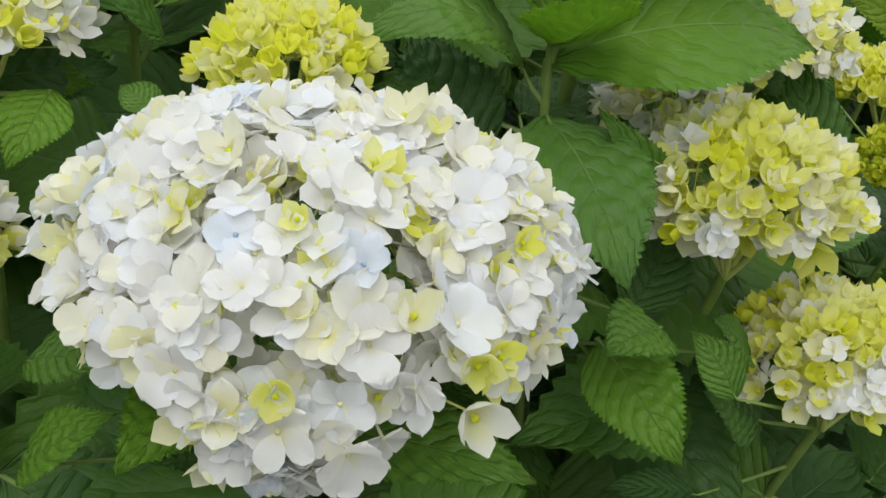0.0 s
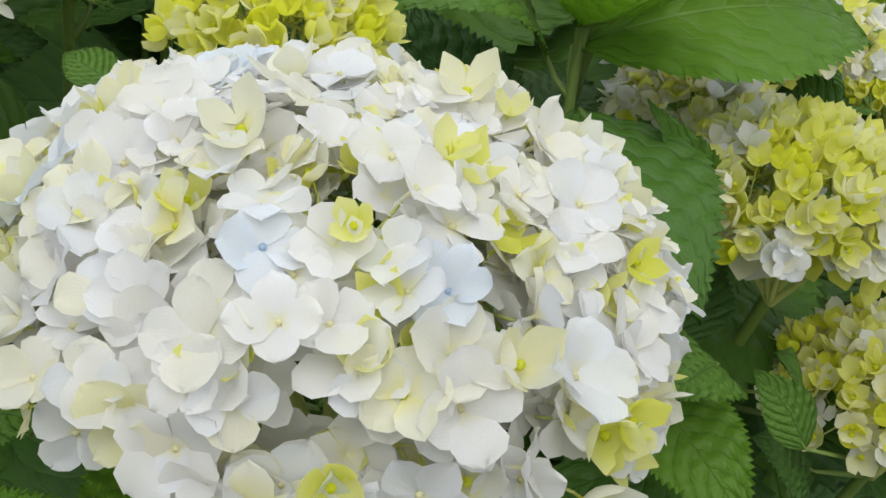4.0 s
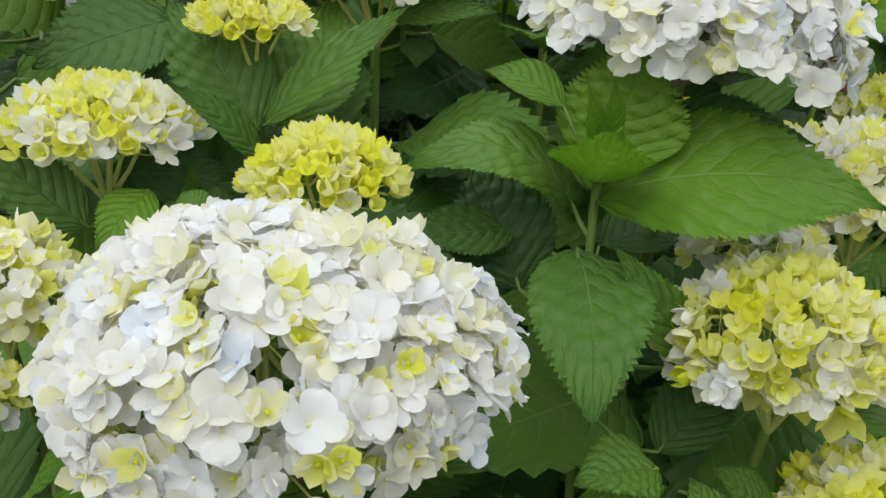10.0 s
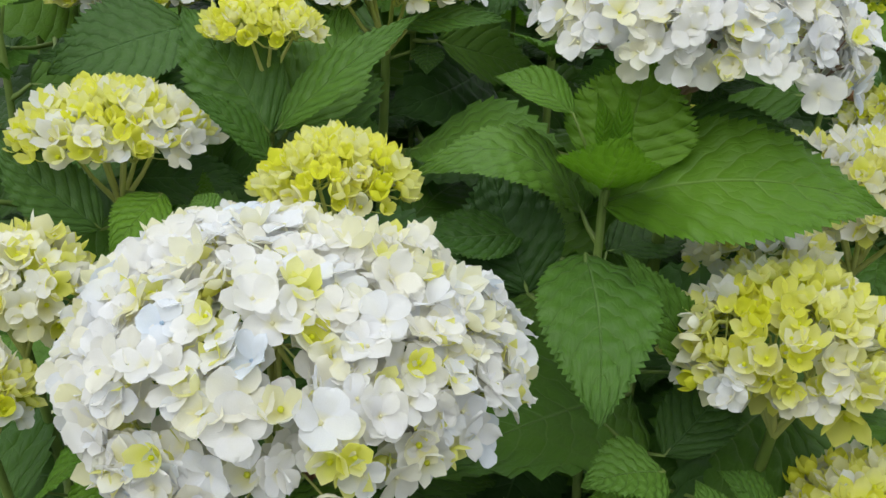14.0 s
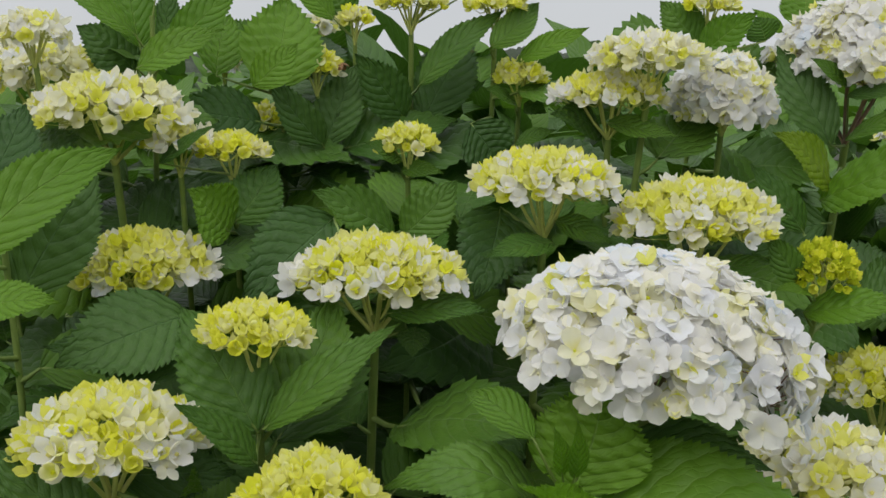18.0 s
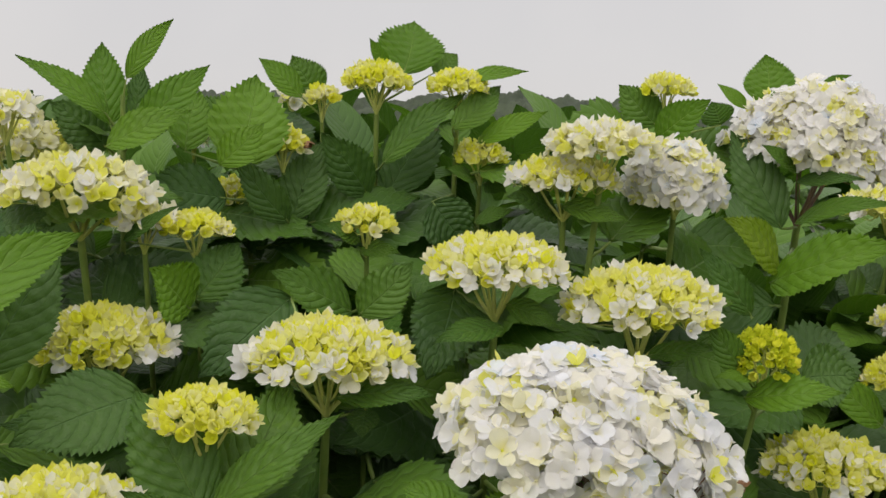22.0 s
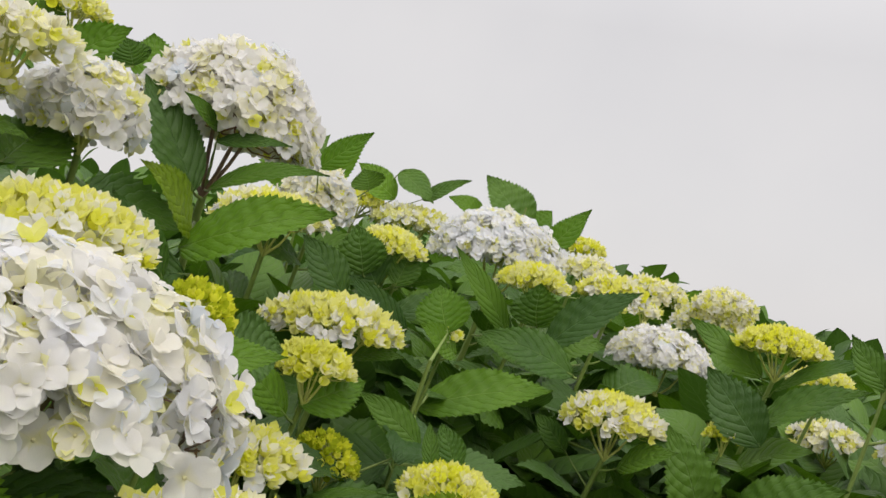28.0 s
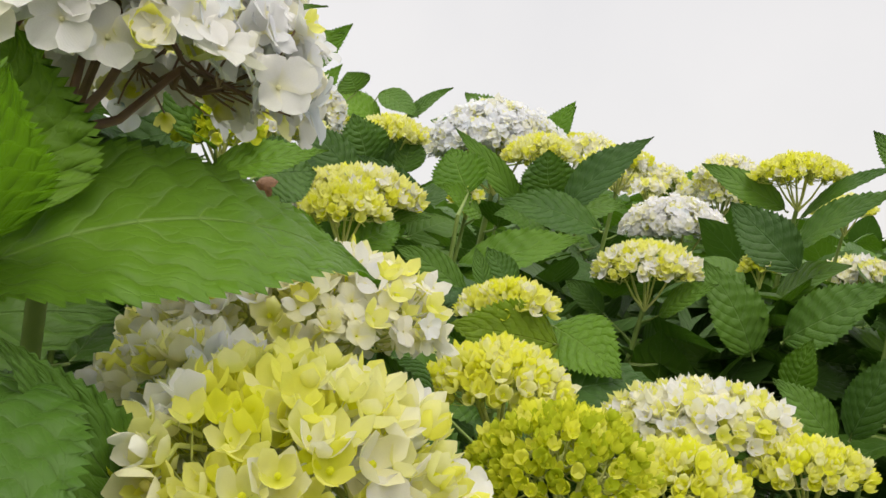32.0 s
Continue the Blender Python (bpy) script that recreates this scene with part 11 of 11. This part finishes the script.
side(f_52, .223, 2.04, .724, .272, 1.86, .744, .116, 0, 14)
side(f_52, .198, 2.08, .718, .068, 2.20, .696, .121, 0, 14)
side(f_52, .240, 2.07, .602, .454, 2.09, .532, .157, 1, 14)
side(f_52, .194, 2.06, .598, -.007, 2.04, .494, .146, 1, 14)
side(f_52, .195, 2.07, .476, -.005, 2.16, .379, .159, 0, 14)
side(f_52, .232, 2.05, .487, .385, 1.87, .498, .162, 0, 14)
side(f_53, 2.16, 1.69, .818, 2.14, 1.87, .789, .119, 1, 14)
side(f_53, 2.15, 1.65, .828, 2.08, 1.51, .863, .112, 0, 14)
side(f_53, 2.13, 1.68, .689, 1.96, 1.74, .696, .131, 0, 14)
side(f_53, 2.18, 1.67, .684, 2.34, 1.66, .655, .113, 1, 14)
side(f_53, 2.15, 1.64, .583, 2.12, 1.42, .638, .164, 0, 14)
side(f_53, 2.15, 1.69, .586, 2.05, 1.86, .663, .152, 0, 14)
side(f_53, 2.18, 1.66, .462, 2.33, 1.59, .357, .125, 0, 14)
side(f_53, 2.13, 1.67, .469, 1.94, 1.69, .411, .131, 0, 14)
side(f_53, 2.16, 1.69, .319, 2.18, 1.93, .250, .169, 0, 14)
side(f_53, 2.15, 1.64, .324, 2.12, 1.41, .306, .155, 0, 14)
side(f_54, 1.82, 2.45, .778, 1.73, 2.55, .737, .088, 0, 14)
side(f_54, 1.86, 2.43, .784, 1.99, 2.40, .778, .083, 0, 14)
side(f_54, 1.82, 2.42, .641, 1.68, 2.33, .647, .108, 0, 14)
side(f_54, 1.84, 2.46, .637, 1.88, 2.62, .615, .100, 0, 14)
side(f_54, 1.86, 2.43, .522, 2.07, 2.43, .468, .135, 0, 14)
side(f_54, 1.82, 2.45, .535, 1.65, 2.60, .596, .169, 0, 14)
side(f_54, 1.84, 2.45, .369, 1.89, 2.65, .236, .167, 0, 14)
side(f_54, 1.83, 2.41, .387, 1.76, 2.18, .424, .158, 0, 14)
side(f_54, 1.82, 2.44, .255, 1.66, 2.47, .152, .132, 1, 14)
side(f_54, 1.85, 2.42, .259, 1.98, 2.28, .194, .140, 0, 14)


# ---- small things on the heads ----
def head_of(thing):
    return [o for o in thing.children if o.name.startswith("flower_head")][0]


WITHERED = [floret_mesh("half", random.Random(60 + k), WITHER, WITHER) for k in range(3)]


def withered(thing, at, size, seed):
    """One browned, shrivelled floret among the others."""
    ob = new("withered_floret", WITHERED[seed % 3])
    ob.parent = head_of(thing)
    out = (Vector(at) - Vector((thing.location.x, thing.location.y - 0.2, at[2] + 0.03))).normalized()
    ob.matrix_basis = Matrix.Translation(Vector(at) - thing.location) @ out.to_track_quat("Z", "Y").to_matrix().to_4x4() @ Matrix.Scale(size, 4)
    return tagged(ob, "shrivelled brown floret")


def hanging_bud(thing, start, at, size, mesh, label):
    """A bud that hangs from the head's rim on its own thin stalk."""
    start, at = Vector(start) - thing.location, Vector(at) - thing.location
    c = Cloth()
    c.tube([start, start.lerp(at, 0.55) + Vector((0, 0, 0.006)), at], [0.0012, 0.0009, 0.0007], 5)
    twig = part("bud_stalk", c.mesh("bud_stalk", STALK), thing)
    ob = new("flower_bud", mesh)
    ob.parent = twig
    way = (at - start.lerp(at, 0.55)).normalized()
    ob.matrix_basis = Matrix.Translation(at) @ way.to_track_quat("Z", "Y").to_matrix().to_4x4() @ Matrix.Scale(size, 4)
    return tagged(ob, label)


BUD_WHITE = [floret_mesh("bud", shapes, CREAM, CREAM) for i in range(2)]
hanging_bud(s_h3, (0.127, 0.491, 0.950), (0.105, 0.480, 0.945), 0.016, BUD_WHITE[0], "hanging pale flower bud")
hanging_bud(s_h3, (0.126, 0.492, 0.954), (0.104, 0.483, 0.954), 0.011, BUD_WHITE[1], "hanging pale flower bud")
hanging_bud(s_h3, (0.132, 0.487, 0.944), (0.114, 0.474, 0.933), 0.020, HALF_CREAM[2], "hanging pale flower bud")
hanging_bud(s_h3, (0.143, 0.484, 0.941), (0.126, 0.472, 0.933), 0.026, HALF_WHITE[3], "hanging pale flower bud")
hanging_bud(s_h3, (0.148, 0.482, 0.938), (0.138, 0.467, 0.927), 0.017, BUD_LEMON[1], "hanging pale flower bud")
hanging_bud(s_h3, (0.162, 0.479, 0.938), (0.154, 0.465, 0.927), 0.022, HALF_LEMON[2], "hanging pale flower bud")
hanging_bud(s_h3, (0.178, 0.473, 0.931), (0.172, 0.456, 0.918), 0.022, HALF_LEMON[5], "hanging pale flower bud")
withered(s_h1, (-0.073, 0.360, 0.951), 0.011, 0)
withered(s_h1, (-0.076, 0.362, 0.948), 0.010, 1)
withered(s_h6, (0.236, 0.643, 1.042), 0.011, 2)
withered(s_h6, (0.205, 0.682, 1.048), 0.010, 1)
withered(s_h28, (0.527, 1.082, 1.264), 0.014, 0)
withered(s_h22, (-0.093, 1.024, 1.254), 0.012, 1)
